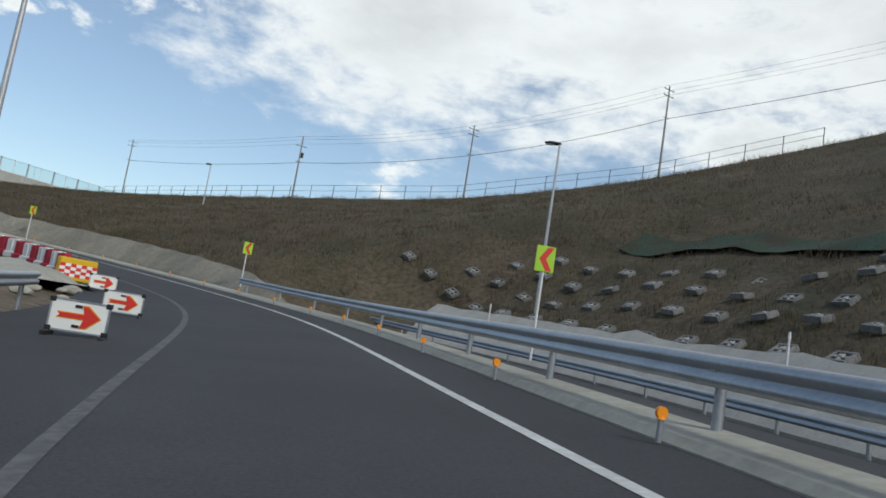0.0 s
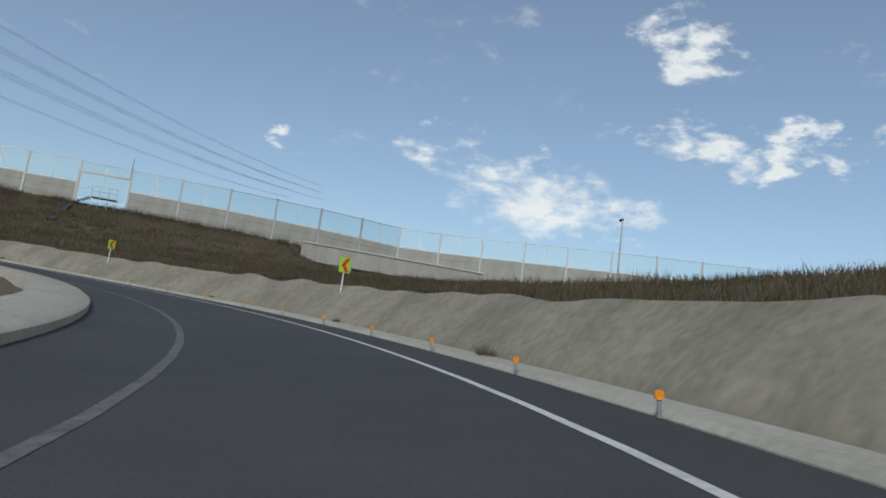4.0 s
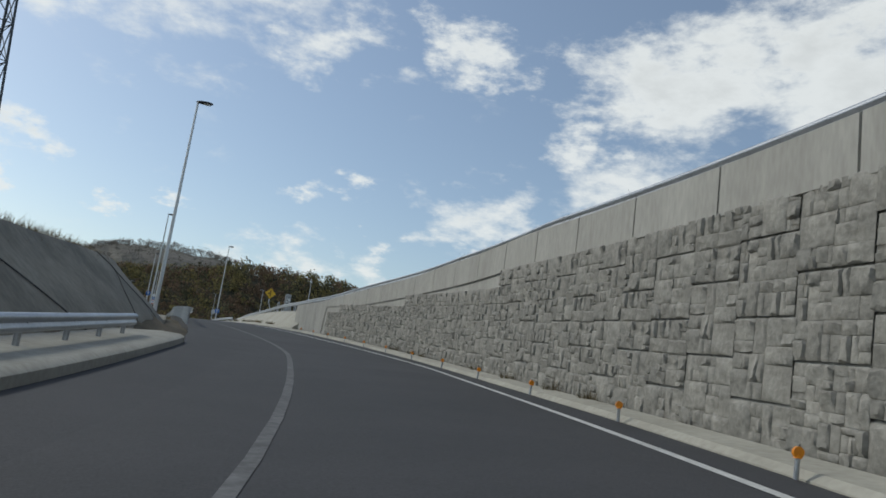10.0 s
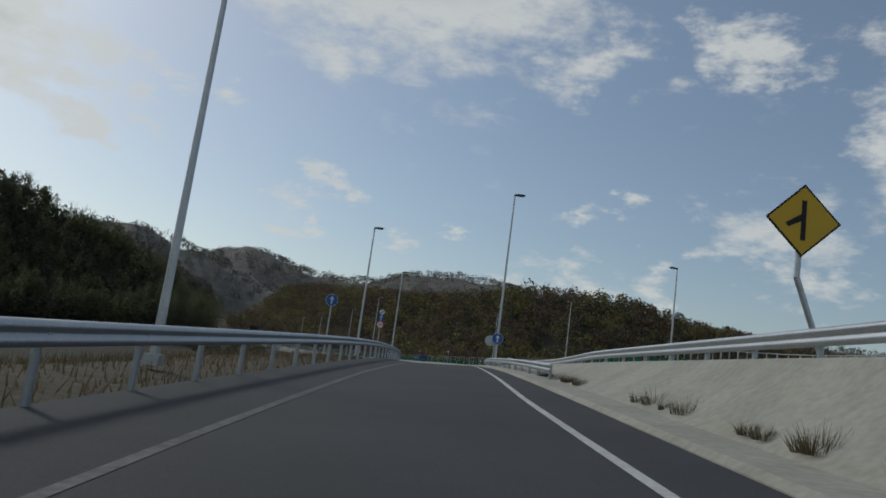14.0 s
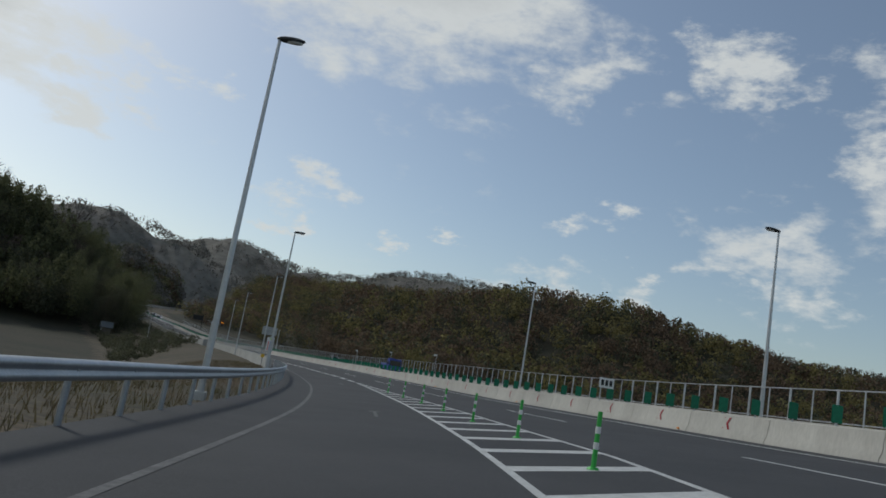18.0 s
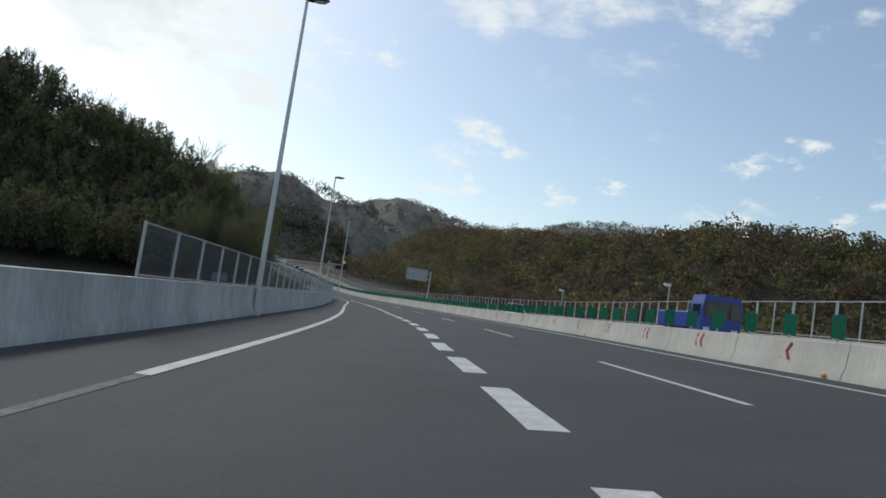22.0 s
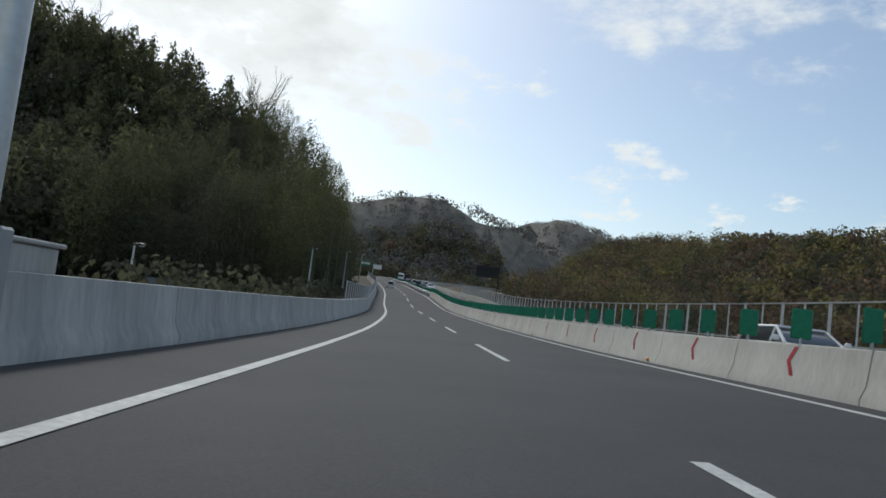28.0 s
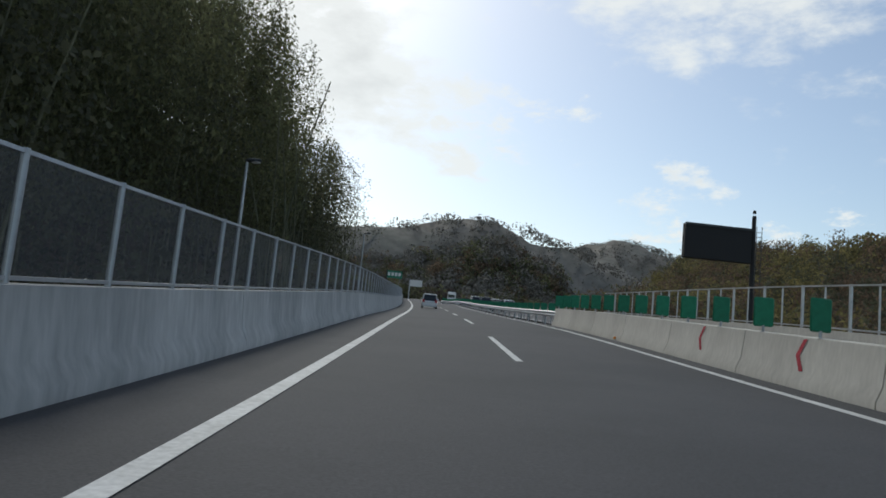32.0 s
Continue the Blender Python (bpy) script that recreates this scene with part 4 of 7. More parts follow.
def bank_level(px, py, st, off, plane, zr):
    """The grass bank outside the loop: up to the noise barrier, or to the fence on the crest."""
    kerb, sh, sw, cap, wd = (np.interp(st, path_s, t) for t in (T_KERB, T_SH, T_SW, T_CAP, T_WALL))
    far, top = np.interp(st, near_s, T_FAR), np.interp(st, near_s, T_TOP)
    k = smooth(108.5, 113.5, st)
    foot = (kerb + 0.78 + sw) * (1 - k) + (wd + 0.45) * k
    sh = sh * (1 - k) + cap * k
    a = np.maximum(off - foot, 0)
    u = np.clip(a / np.maximum(far - foot, 0.5), 0, 1)
    plane = zr + (plane - zr) / np.clip(np.where(np.abs(off) < 0.5, 0.5, off), 0.5, 24) * foot
    z1 = plane + sh - 0.05 + 0.10 * np.minimum(a, 5) * (1 - u) + (top - plane - sh) * u ** 1.1 + 0.10 * fbm(px, py, 7, 3, 1.0) * np.sin(np.pi * u)
    b_ = np.maximum(off - 17.0, 0)
    w = np.clip(b_ / np.maximum(far - 17.0, 0.5), 0, 1)
    z0 = zr - 0.75 + 1.9 * smooth(15.6, 17.6, off) + (top - zr - 1.15) * w ** 0.95 + 0.35 * np.minimum(b_, 4) / 4 * fbm(px, py, 11, 3, 4.0) * (1 - w)
    k0 = smooth(29, 37, st + 0.22 * np.minimum(a, 30))
    z = z0 * (1 - k0) + z1 * k0
    z = z - 4.2 * np.exp(-((px + 112.9) ** 2 + (py - 94.9) ** 2) / 37.0) - 1.2 * np.exp(-((px + 87.3) ** 2 + (py - 133.8) ** 2) / 26.0)
    back = np.maximum(off - far, 0)
    return z - 0.12 * np.maximum(back - 2.5, 0)


def level(px, py):
    st, off, zr = nearest(px, py)
    bank = np.interp(st, path_s, path_p[:, 5])
    plane = zr + bank * np.clip(off, -2.5, 24)
    left, kerb, out_d, cap, wd = (np.interp(st, path_s, t) for t in (T_LEFT, T_KERB, T_OUT, T_CAP, T_WALL))
    # left of the road
    inside = plane - 0.14 + 0.12 * smooth(5, 12, -off) * fbm(px, py, 14, 3, 2.0)
    bankside = plane - 0.35 - 6.0 * smooth(3, 26, -off + left)
    mound = 2.7 * smooth(132, 142, st) * (1 - smooth(160, 170, st)) * smooth(5.6, 9.5, -off)
    k = smooth(165, 192, st)
    z_left = inside * (1 - k) + bankside * k + mound
    # right of the road
    far_r, top_r = np.interp(st, near_s, T_FAR), np.interp(st, near_s, T_TOP)
    z_right = np.where(off < far_r + 9, plane - 2.5 + (top_r - 4.5 - plane) * smooth(16, 60, off), top_r - 4.5)
    k1 = smooth(108, 113, st)
    z_right = z_right * (1 - k1) + np.where(off < wd + 4.0, plane - 1.6, 14.8) * k1
    beyond = 15.5 - 9.0 * smooth(1, 30, off - out_d)
    z_right = np.where((st > 112) & (off > out_d), beyond, z_right)
    z_far = plane - 0.8 - 8.0 * smooth(1, 30, off - out_d)
    k2 = smooth(230, 250, st)
    z_right = z_right * (1 - k2) + z_far * k2
    z = np.where(off < 0, z_left, z_right)
    z = np.where((off > left - 0.4) & (off < kerb + 0.5), np.minimum(z, plane - 0.5), z)
    gone = smooth(80, 320, np.abs(off))
    z = z * (1 - gone) + PLAZA * gone
    hills = ridge(px, py, *LEFT_HILL)
    for other in (LEFT_HILL_2, RIGHT_HILL, RIGHT_HILL_2):
        hills = np.maximum(hills, ridge(px, py, *other))
    hills *= 1 - smooth(566, 584, st) * (off > -130) * (off < 0)
    hills *= smooth(6, 30, np.maximum(np.where(off < 0, left - off, off - out_d), 0)) * (1 + 0.05 * fbm(px, py, 60, 3, 0.5))
    far = ridge(px, py, [(884, -1400), (670, -1647), (572, -1703), (520, -1729), (482, -1746), (432, -1766), (391, -1781), (330, -1801), (279, -1815), (217, -1830), (150, -1850)], [214, 211, 219, 221, 241, 249, 234, 219, 209, 184, 130], 250)
    far = np.maximum(far, ridge(px, py, [(1768, -2040), (952, -2584), (520, -2600), (312, -2587), (240, -2690), (120, -2720), (-20, -2740), (-100, -2740), (-267, -2738), (-407, -2728), (-506, -2716), (-830, -2706), (-1469, -2448), (-2312, -1768)], [326, 311, 290, 324, 312, 297, 291, 303, 344, 358, 356, 310, 265, 204], 430))
    far = np.maximum(far, ridge(px, py, [(-2720, 408), (-2992, -1224)], [163, 204], 680))
    # side valleys cut the flanks, not the crests
    far *= 1 + 0.02 * fbm(px, py, 160, 4, 0.9)
    far -= 0.10 * np.minimum(far, 330 - far).clip(0) * (1 + fbm(px, py, 210, 3, 2.6)).clip(0)
    far *= smooth(160, 570, np.abs(off))
    mid = ridge(px, py, [(420, -1090), (300, -1065), (225, -1072), (166, -1097), (120, -1112)], [56, 62, 56, 67, 50], 85) * smooth(18, 62, np.abs(off)) * (1 + 0.04 * fbm(px, py, 60, 3, 0.2))
    return z + np.maximum(np.maximum(hills, far), mid)


GZ = level(GX, GY)
ny, nx = GX.shape
gverts = np.stack([GX.ravel(), GY.ravel(), GZ.ravel()], 1)
ii = (np.arange(ny - 1)[:, None] * nx + np.arange(nx - 1)[None]).ravel()
gfaces = np.stack([ii, ii + 1, ii + nx + 1, ii + nx], 1)


def quick_mesh(name, verts, faces, materials, index=None):
    me = bpy.data.meshes.new(name)
    k = faces.shape[1]
    me.vertices.add(len(verts))
    me.vertices.foreach_set("co", np.ascontiguousarray(verts, np.float32).ravel())
    me.loops.add(faces.size)
    me.loops.foreach_set("vertex_index", np.ascontiguousarray(faces, np.int32).ravel())
    me.polygons.add(len(faces))
    me.polygons.foreach_set("loop_start", np.arange(0, faces.size, k, dtype=np.int32))
    for m in materials:
        me.materials.append(m)
    if index is not None:
        me.polygons.foreach_set("material_index", np.ascontiguousarray(index, np.int32))
    me.update(calc_edges=True)
    return me


cx_, cy_ = gverts[gfaces].mean(1)[:, 0], gverts[gfaces].mean(1)[:, 1]
st_c, off_c, _ = nearest(cx_, cy_)
gi = np.zeros(len(gfaces), int)
gi[(np.abs(off_c) > 61) | ((st_c > 250) & (np.abs(off_c) > 35))] = 1
# beyond 1090 m the ground takes the colour with haze mixed in
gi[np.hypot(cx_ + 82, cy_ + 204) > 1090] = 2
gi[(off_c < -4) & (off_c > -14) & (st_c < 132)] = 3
ground = quick_mesh("ground", gverts, gfaces, [GRASS, FOREST, FAR_HAZED, SOIL], gi)
ground.shade_smooth()
solid("ground", ground, "dry winter grass, wooded hills and distant ridges", "ground", kind="structure")

# the grass bank itself, in finer rows
ss = stations(-22, 131, 1.2)
cols = np.concatenate([np.linspace(0, 0.25, 8), np.linspace(0.3, 1, 15)])
rows_v = []
for s in ss:
    x, y, rx, ry, z, b = spot(s)
    f = kerb_r(s) + 0.7
    if s > 27:
        f += slope_w(s)
    k = float(smooth(108.5, 113.5, s))
    f = f * (1 - k) + (wall_d(s) + 0.3) * k
    far_d = max(float(np.interp(s, near_s, T_FAR)), f + 0.8)
    d = np.concatenate([f + (far_d - f) * cols, far_d + np.array([1.2, 3.5, 9.0, 18.0])])
    px, py = x + rx * d, y + ry * d
    st = np.full(d.shape, s)
    pz = bank_level(px, py, st, d, z + b * np.clip(d, -2.5, 24), np.full(d.shape, z))
    pz[0] -= 0.15
    rows_v.append(np.stack([px, py, pz], 1))
bank_v = np.concatenate(rows_v)
nc = len(cols) + 4
bi = (np.arange(len(ss) - 1)[:, None] * nc + np.arange(nc - 1)[None]).ravel()
bank_me = quick_mesh("grass_bank", bank_v, np.stack([bi, bi + nc, bi + nc + 1, bi + 1], 1), [GRASS])
bank_me.shade_smooth()
solid("grass_bank", bank_me, "dry brown grass bank above the mortar slope", "grass bank", kind="structure")


# ---- split-face panels and coping of the retaining wall ----
def stone_panel(seed, w=1.46, h=1.16):
    rnd = random.Random(seed)
    cells = [(0.0, 0.0, w, h)]
    done = []
    while cells:
        x, z, a, b = cells.pop()
        big = rnd.choice((0.03, 0.05, 0.09, 0.18, 0.34))
        if a * b < big or max(a, b) < 0.18:
            done.append((x, z, a, b))
        elif a > b * rnd.uniform(0.75, 1.35):
            c = a * rnd.uniform(0.3, 0.7)
            cells += [(x, z, c, b), (x + c, z, a - c, b)]
        else:
            c = b * rnd.uniform(0.3, 0.7)
            cells += [(x, z, a, c), (x, z + c, a, b - c)]
    v, f = [], []
    for x, z, a, b in done:
        n = 5 if a * b > 0.06 else 3
        depth, base = rnd.uniform(0.025, 0.062), len(v)
        tx, tz = rnd.uniform(-0.02, 0.02), rnd.uniform(-0.01, 0.03)
        for i in range(n + 1):
            for j in range(n + 1):
                u, w_ = i / n, j / n
                rim = i in (0, n) or j in (0, n)
                px = x + 0.003 + (a - 0.006) * u
                pz = z + (0.028 if z < 0.01 else 0.003) + (b - (0.031 if z < 0.01 else 0.006)) * w_
                bump = 0.048 * noise.noise((px * 4.5 + seed * 7, pz * 4.5, seed)) + 0.03 * noise.noise((px * 14, pz * 14 + seed, 3))
                if not rim:
                    px += rnd.uniform(-0.3, 0.3) * a / n
                    pz += rnd.uniform(-0.3, 0.3) * b / n
                y = 0.012 + 0.22 * depth if rim else (depth + bump + tx * (u - 0.5) * 2 + tz * (w_ - 0.5) * 2)
                if (i in (1, n - 1) or j in (1, n - 1)) and not rim:
                    px = min(max(px, x + 0.02), x + a - 0.02) + (-1 if i == 1 else 1 if i == n - 1 else 0) * a * 0.45 / n
                    pz += (-1 if j == 1 else 1 if j == n - 1 else 0) * b * 0.45 / n
                v.append((px, y, pz))
        for i in range(n):
            for j in range(n):
                p = base + i * (n + 1) + j
                f.append((p, p + 1, p + n + 2, p + n + 1))
    me = mesh_from("panel", v, f, STONE, 42)
    return me


panels = [stone_panel(k) for k in range(12)]
halves = [stone_panel(40 + k, 1.46, 0.57) for k in range(4)]
retaining = bpy.data.objects["wall_retaining"]
rnd_p = random.Random(5)
s, c = 114.6, 0
while s < 172.6:
    top = min(panel_h(s + 0.1), panel_h(s + 0.95))
    h = 0.05 if c % 2 else 0.05
    row = []
    if c % 2:
        row.append((halves, 0.57, 0.05))
        h = 0.05 + 0.585
    while h + 1.0 < top:
        row.append((panels, 1.16, h))
        h += 1.166
    if top - h > 0.4:
        row.append((halves, 0.57, h))
    p = on(s, wall_d(s) - 0.015)
    q = on(s + 1.0, wall_d(s + 1.0) - 0.015)
    yaw = math.degrees(math.atan2(q.y - p.y, q.x - p.x))
    wide = math.hypot(q.x - p.x, q.y - p.y) / 1.46
    tilt = math.degrees(math.atan2(q.z - p.z, 1.47 * wide))
    for kind, _, z in row:
        me = rnd_p.choice(kind)
        m = pose(p.x, p.y, p.z + z, 0, -tilt, yaw) @ Matrix.Diagonal((wide * 1.002, 1, 1, 1))
        part("stone_panel", me, retaining, m=m)
    s += 1.0
    c += 1
# coping blocks over the panels, a dark gap between them
s = 113.8
while s < 179:
    e = s + 2.3
    me = sweep("coping", lambda t: [(wall_d(t) - 0.05, max(panel_h(t) if t < 173.5 else 0.02, 0.02) + 0.02), (wall_d(t) - 0.05, cap_h(t) - 0.02), (wall_d(t) + 0.02, cap_h(t) + 0.02), (wall_d(t) + 0.5, cap_h(t) + 0.02), (wall_d(t) + 0.5, cap_h(t) - 0.5)], s + 0.02, e - 0.02, 0.7, CONC)
    part("coping", me, retaining, "smooth pale concrete coping block")
    s = e
# soil strip between the coping and the upper road
solid("verge_upper", sweep("verge_upper", lambda t: [(wall_d(t) + 0.4, -0.6 + cap_h(t)), (wall_d(t) + 0.45, cap_h(t) - 0.1), (wall_d(t) + 1.2, cap_h(t) - 0.02), (9.0, cap_h(t) - 0.1), (9.0, cap_h(t) - 0.8)], 131, 180.5, 1.5, GRASS), "dry grass verge behind the wall coping", "verge", kind="structure")


# ---- chevron signs and reflectors ----
def chevron_sign(s, d, base=0.0, h=2.35):
    p = on(s, d, base)
    ob = thing("chevron_sign", "lime board with a red bend arrow on a white post", "road sign", "bend arrow signs", at=pose(p.x, p.y, p.z, 0, 0, along(s) - 6))
    part("post", tube_me("post", (0, 0, -0.2), (0, 0, h + 0.1), 0.034, WHITE), ob)
    part("board", box_me("board", -0.25, 0.25, -0.062, -0.036, h - 0.32, h + 0.34, LIME, 0.008), ob, "lime board")
    part("arrow", prism_me("arrow", [(-0.16, h + 0.01), (0.04, h + 0.31), (0.20, h + 0.31), (0.02, h + 0.01), (0.20, h - 0.29), (0.04, h - 0.29)], -0.068, -0.063, RED), ob, "red bend arrow")
    part("clamp", box_me("clamp", -0.06, 0.06, -0.04, 0.04, h - 0.05, h + 0.05, STEEL), ob)


for s, d in ((12.64, 7.36), (30.1, 5.25), (50.0, 4.75), (71.5, 6.1), (90.5, 6.0), (109.4, 5.5)):
    chevron_sign(s, d, 0.08)
refl_post = tube_me("post", (0, 0, 0), (0, 0, 0.22), 0.028, STEEL, n=8)
refl_head = mesh_of("reflector", lambda bm: bmesh.ops.create_cone(bm, cap_ends=True, segments=14, radius1=0.06, radius2=0.06, depth=0.04, matrix=Matrix.LocRotScale((0, 0, 0.27), Euler((radians(90), 0, 0)), None)), ORANGE)
refl_cap = mesh_of("cap", lambda bm: bmesh.ops.create_cone(bm, cap_ends=True, segments=10, radius1=0.045, radius2=0.012, depth=0.05, matrix=Matrix.Translation((0, 0, 0.235))), ORANGE)
for i in range(54):
    s = -5.6 + i * 3.38
    p = on(s, kerb_r(s) - 0.12, 0.02)
    ob = thing("delineator", "small orange round reflector on a short post on the kerb", "delineator", "kerb reflectors", at=pose(p.x, p.y, p.z, 0, random.uniform(-4, 4), along(s) + random.uniform(-12, 12)))
    part("post", refl_post, ob)
    part("reflector", refl_head, ob, "orange round reflector")
    part("cap", refl_cap, ob)
for s, d in ((2, 15.8), (13, 15.4), (24, 15.0), (34, 15.2)):
    p = on(s, d, -0.3)
    ob = thing("marker_post", "slim white marker post beside the lower road", "marker post", "marker posts", at=pose(p.x, p.y, p.z))
    part("post", tube_me("post", (0, 0, 0), (0, 0, 1.5), 0.035, WHITE), ob)
    part("band", tube_me("band", (0, 0, 1.3), (0, 0, 1.42), 0.045, SIGN_WHITE), ob)


# ---- works in the loop: arrow boards, water barriers, cones ----
def arrow_board(s, d, yaw, tilt=0):
    p = on(s, d, 0.0)
    ob = thing("arrow_board", "white works board with a red arrow edged in yellow", "works sign", "works arrow boards", at=pose(p.x, p.y, p.z, tilt, 0, along(s) + yaw) @ Matrix.Scale(0.82, 4))
    part("panel", box_me("panel", -0.56, 0.56, -0.02, 0.02, 0.12, 0.72, SIGN_WHITE, 0.008), ob, "white panel")
    for lab, a in (("frame_top", (-0.58, 0.58, -0.03, 0.03, 0.71, 0.745)), ("frame_foot", (-0.58, 0.58, -0.03, 0.03, 0.095, 0.13)), ("frame_side", (-0.585, -0.55, -0.03, 0.03, 0.1, 0.74)), ("frame_side", (0.55, 0.585, -0.03, 0.03, 0.1, 0.74))):
        part(lab, box_me(lab, *a, STEEL), ob)
    for x in (-0.55, 0.55):
        for z in (0.13, 0.71):
            part("corner_cap", box_me("corner_cap", x - 0.06, x + 0.06, -0.045, 0.035, z - 0.05, z + 0.05, BLACK, 0.012), ob)
        part("foot", box_me("foot", x - 0.04, x + 0.04, -0.25, 0.25, -0.02, 0.06, BLACK), ob)
        part("leg", box_me("leg", x - 0.02, x + 0.02, -0.02, 0.02, 0.04, 0.12, STEEL), ob)
    def arr(k):
        return [(-0.42 - k, 0.42 - 0.05 - k), (0.10, 0.42 - 0.05 - k), (0.05 - k, 0.20 - k), (0.16 + k, 0.20 - k), (0.42 + k * 1.5, 0.42), (0.16 + k, 0.64 + k), (0.05 - k, 0.64 + k), (0.10, 0.42 + 0.05 + k), (-0.42 - k, 0.42 + 0.05 + k), (-0.37, 0.42)]
    part("arrow_rim", prism_me("arrow_rim", arr(0.018), -0.026, -0.021, SIGN_YELLOW), ob, "yellow rim")
    part("arrow", prism_me("arrow", arr(0.0), -0.031, -0.027, RED), ob, "red arrow")
    for z in (0.22, 0.62):
        part("hinge", box_me("hinge", -0.10, 0.04, -0.035, -0.02, z - 0.03, z + 0.03, BLACK), ob)


arrow_board(9.9, -2.25, -8)
arrow_board(14.8, -2.42, -6)
arrow_board(22.7, -3.35, 4)
board_p = grade(25.6, -4.0, 0.0, 14) @ Matrix.Scale(0.88, 4)
check = thing("check_barrier", "yellow water barrier with red and white chequers", "works barrier", at=board_p)
part("body", box_me("body", -0.85, 0.85, -0.22, 0.22, 0.0, 1.05, SIGN_YELLOW, 0.05), check, "yellow plastic body")
for i in range(7):
    for j in range(4):
        part("check", box_me("check", -0.84 + i * 0.24, -0.84 + (i + 1) * 0.24, -0.232, -0.221, 0.18 + j * 0.15, 0.18 + (j + 1) * 0.15, RED if (i + j) % 2 else SIGN_WHITE), check)


def water_barrier(s, d, yaw, red):
    p = on(s, d)
    ob = thing("water_barrier", ("red" if red else "white") + " plastic water barrier standing in a row", "works barrier", "water barriers", at=pose(p.x, p.y, p.z, 0, 0, along(s) + yaw))
    m = DULLRED if red else WHITE
    part("foot", box_me("foot", -0.27, 0.27, -0.58, 0.58, 0, 0.32, m, 0.05), ob)
    part("body", box_me("body", -0.16, 0.16, -0.58, 0.58, 0.30, 0.98, m, 0.04), ob)
    part("rib", box_me("rib", -0.19, 0.19, -0.1, 0.1, 0.3, 0.9, m, 0.03), ob)
    part("plug", tube_me("plug", (0, 0.3, 0.97), (0, 0.3, 1.02), 0.05, BLACK), ob)


for i in range(13):
    water_barrier(27.6 + i * 0.95, -4.2 - 0.03 * i - 0.006 * i * i, 4 + i, i % 2 == 0)


def cone(s, d):
    p = on(s, d)
    ob = thing("traffic_cone", "red traffic cone with white bands and a lamp on top", "traffic cone", "traffic cones", at=pose(p.x, p.y, p.z, 0, 0, random.uniform(0, 90)))
    part("base", box_me("base", -0.2, 0.2, -0.2, 0.2, 0, 0.04, CONE, 0.01), ob)
    r = lambda z: 0.15 - 0.15 * z
    for a, b, m in ((0.04, 0.26, CONE), (0.26, 0.40, SIGN_WHITE), (0.40, 0.54, CONE), (0.54, 0.64, SIGN_WHITE), (0.64, 0.74, CONE)):
        part("band" if m is SIGN_WHITE else "cone", tube_me("band", (0, 0, a), (0, 0, b), r(a), m, r(b), 14), ob)
    part("lamp", tube_me("lamp", (0, 0, 0.74), (0, 0, 0.86), 0.05, DULLRED, 0.045, 10), ob, "dark red lamp")


for s, d in ((36.6, -3.5), (39.6, -3.7), (41.4, -3.7), (44.2, -3.9), (46.8, -4.1)):
    cone(s, d)
guardrail(-20, 14.2, lambda s: -4.3, -1, 0.82, label="galvanised guardrail ending at the works in the loop")
# sand heap and broken concrete by the works
def heap(s, d, rx, ry, h, m, label, seed):
    p = on(s, d, -0.15)
    v, f, n = [], [], 18
    for i in range(n + 1):
        for j in range(n + 1):
            x, y = (i / n - 0.5) * 2, (j / n - 0.5) * 2
            q = max(0.0, 1 - x * x - y * y)
            v.append((x * rx, y * ry, h * q ** 0.8 * (1 + 0.35 * noise.noise((x * 2.2 + seed, y * 2.2, seed)))))
    for i in range(n):
        for j in range(n):
            a = i * (n + 1) + j
            f.append((a, a + n + 1, a + n + 2, a + 1))
    solid("soil_heap", mesh_from("soil_heap", v, f, m, 60), label, "soil heap", m=pose(p.x, p.y, p.z, 0, 0, along(s)))


heap(10.5, -6.6, 2.0, 4.0, 1.9, MORTAR, "heap of grey mortar beside the works", 1.0)
heap(26, -6.0, 2.2, 5.0, 0.6, APRON, "low heap of pale rubble behind the water barriers", 2.0)
heap(44, -7.5, 2.6, 7.0, 0.9, SOIL, "low brown soil heap behind the water barriers", 3.0)
for i in range(14):
    s, d = random.uniform(17, 33), random.uniform(-5.6, -4.0)
    p = on(s, d, 0.02)
    def lump(bm):
        bmesh.ops.create_icosphere(bm, subdivisions=2, radius=0.5)
        for vv in bm.verts:
            vv.co *= 1 + 0.35 * noise.noise(vv.co * 2.3 + Vector((i, 0, 0)))
    k = random.uniform(0.25, 0.7)
    solid("rubble", mesh_of("rubble", lump, APRON, 30), "broken pale concrete lump on the ground", "rubble", "rubble lumps", m=Matrix.Translation(p) @ Matrix.Diagonal((k, k * 0.8, k * 0.5, 1)))

# kerb island inside the loop
isl = table((56, 0.2), (60, 1.2), (146, 2.6), (150, 0.5))
solid("kerb_island", sweep("kerb_island", lambda s: [(road_l(s) + 0.25, -0.3), (road_l(s) + 0.25, 0.16), (road_l(s) + 0.12, 0.24), (road_l(s) - isl(s), 0.26), (road_l(s) - isl(s) - 0.1, -0.3)], 56, 150, 0.8, APRON, soft=35),
      "raised pale concrete kerb island inside the loop", "kerb", kind="structure")


def inner_slope(s):
    k = float(smooth(133, 140, s) * (1 - smooth(158, 168, s)))
    row = []
    for i in range(9):
        u = i / 8
        row.append((-5.7 - 2.6 * u + 0.15 * noise.noise((s * 0.3, u * 2, 9)), 0.02 + 2.6 * k * u ** 0.9))
    return row + [(-8.9, 2.4 * k), (-8.9, -0.6), (-5.7, -0.6)]


solid("mortar_slope_inner", sweep("mortar_slope_inner", inner_slope, 132, 179, 0.7, MORTAR, soft=50), "grey mortar slope with cracks inside the loop", "slope", kind="structure")
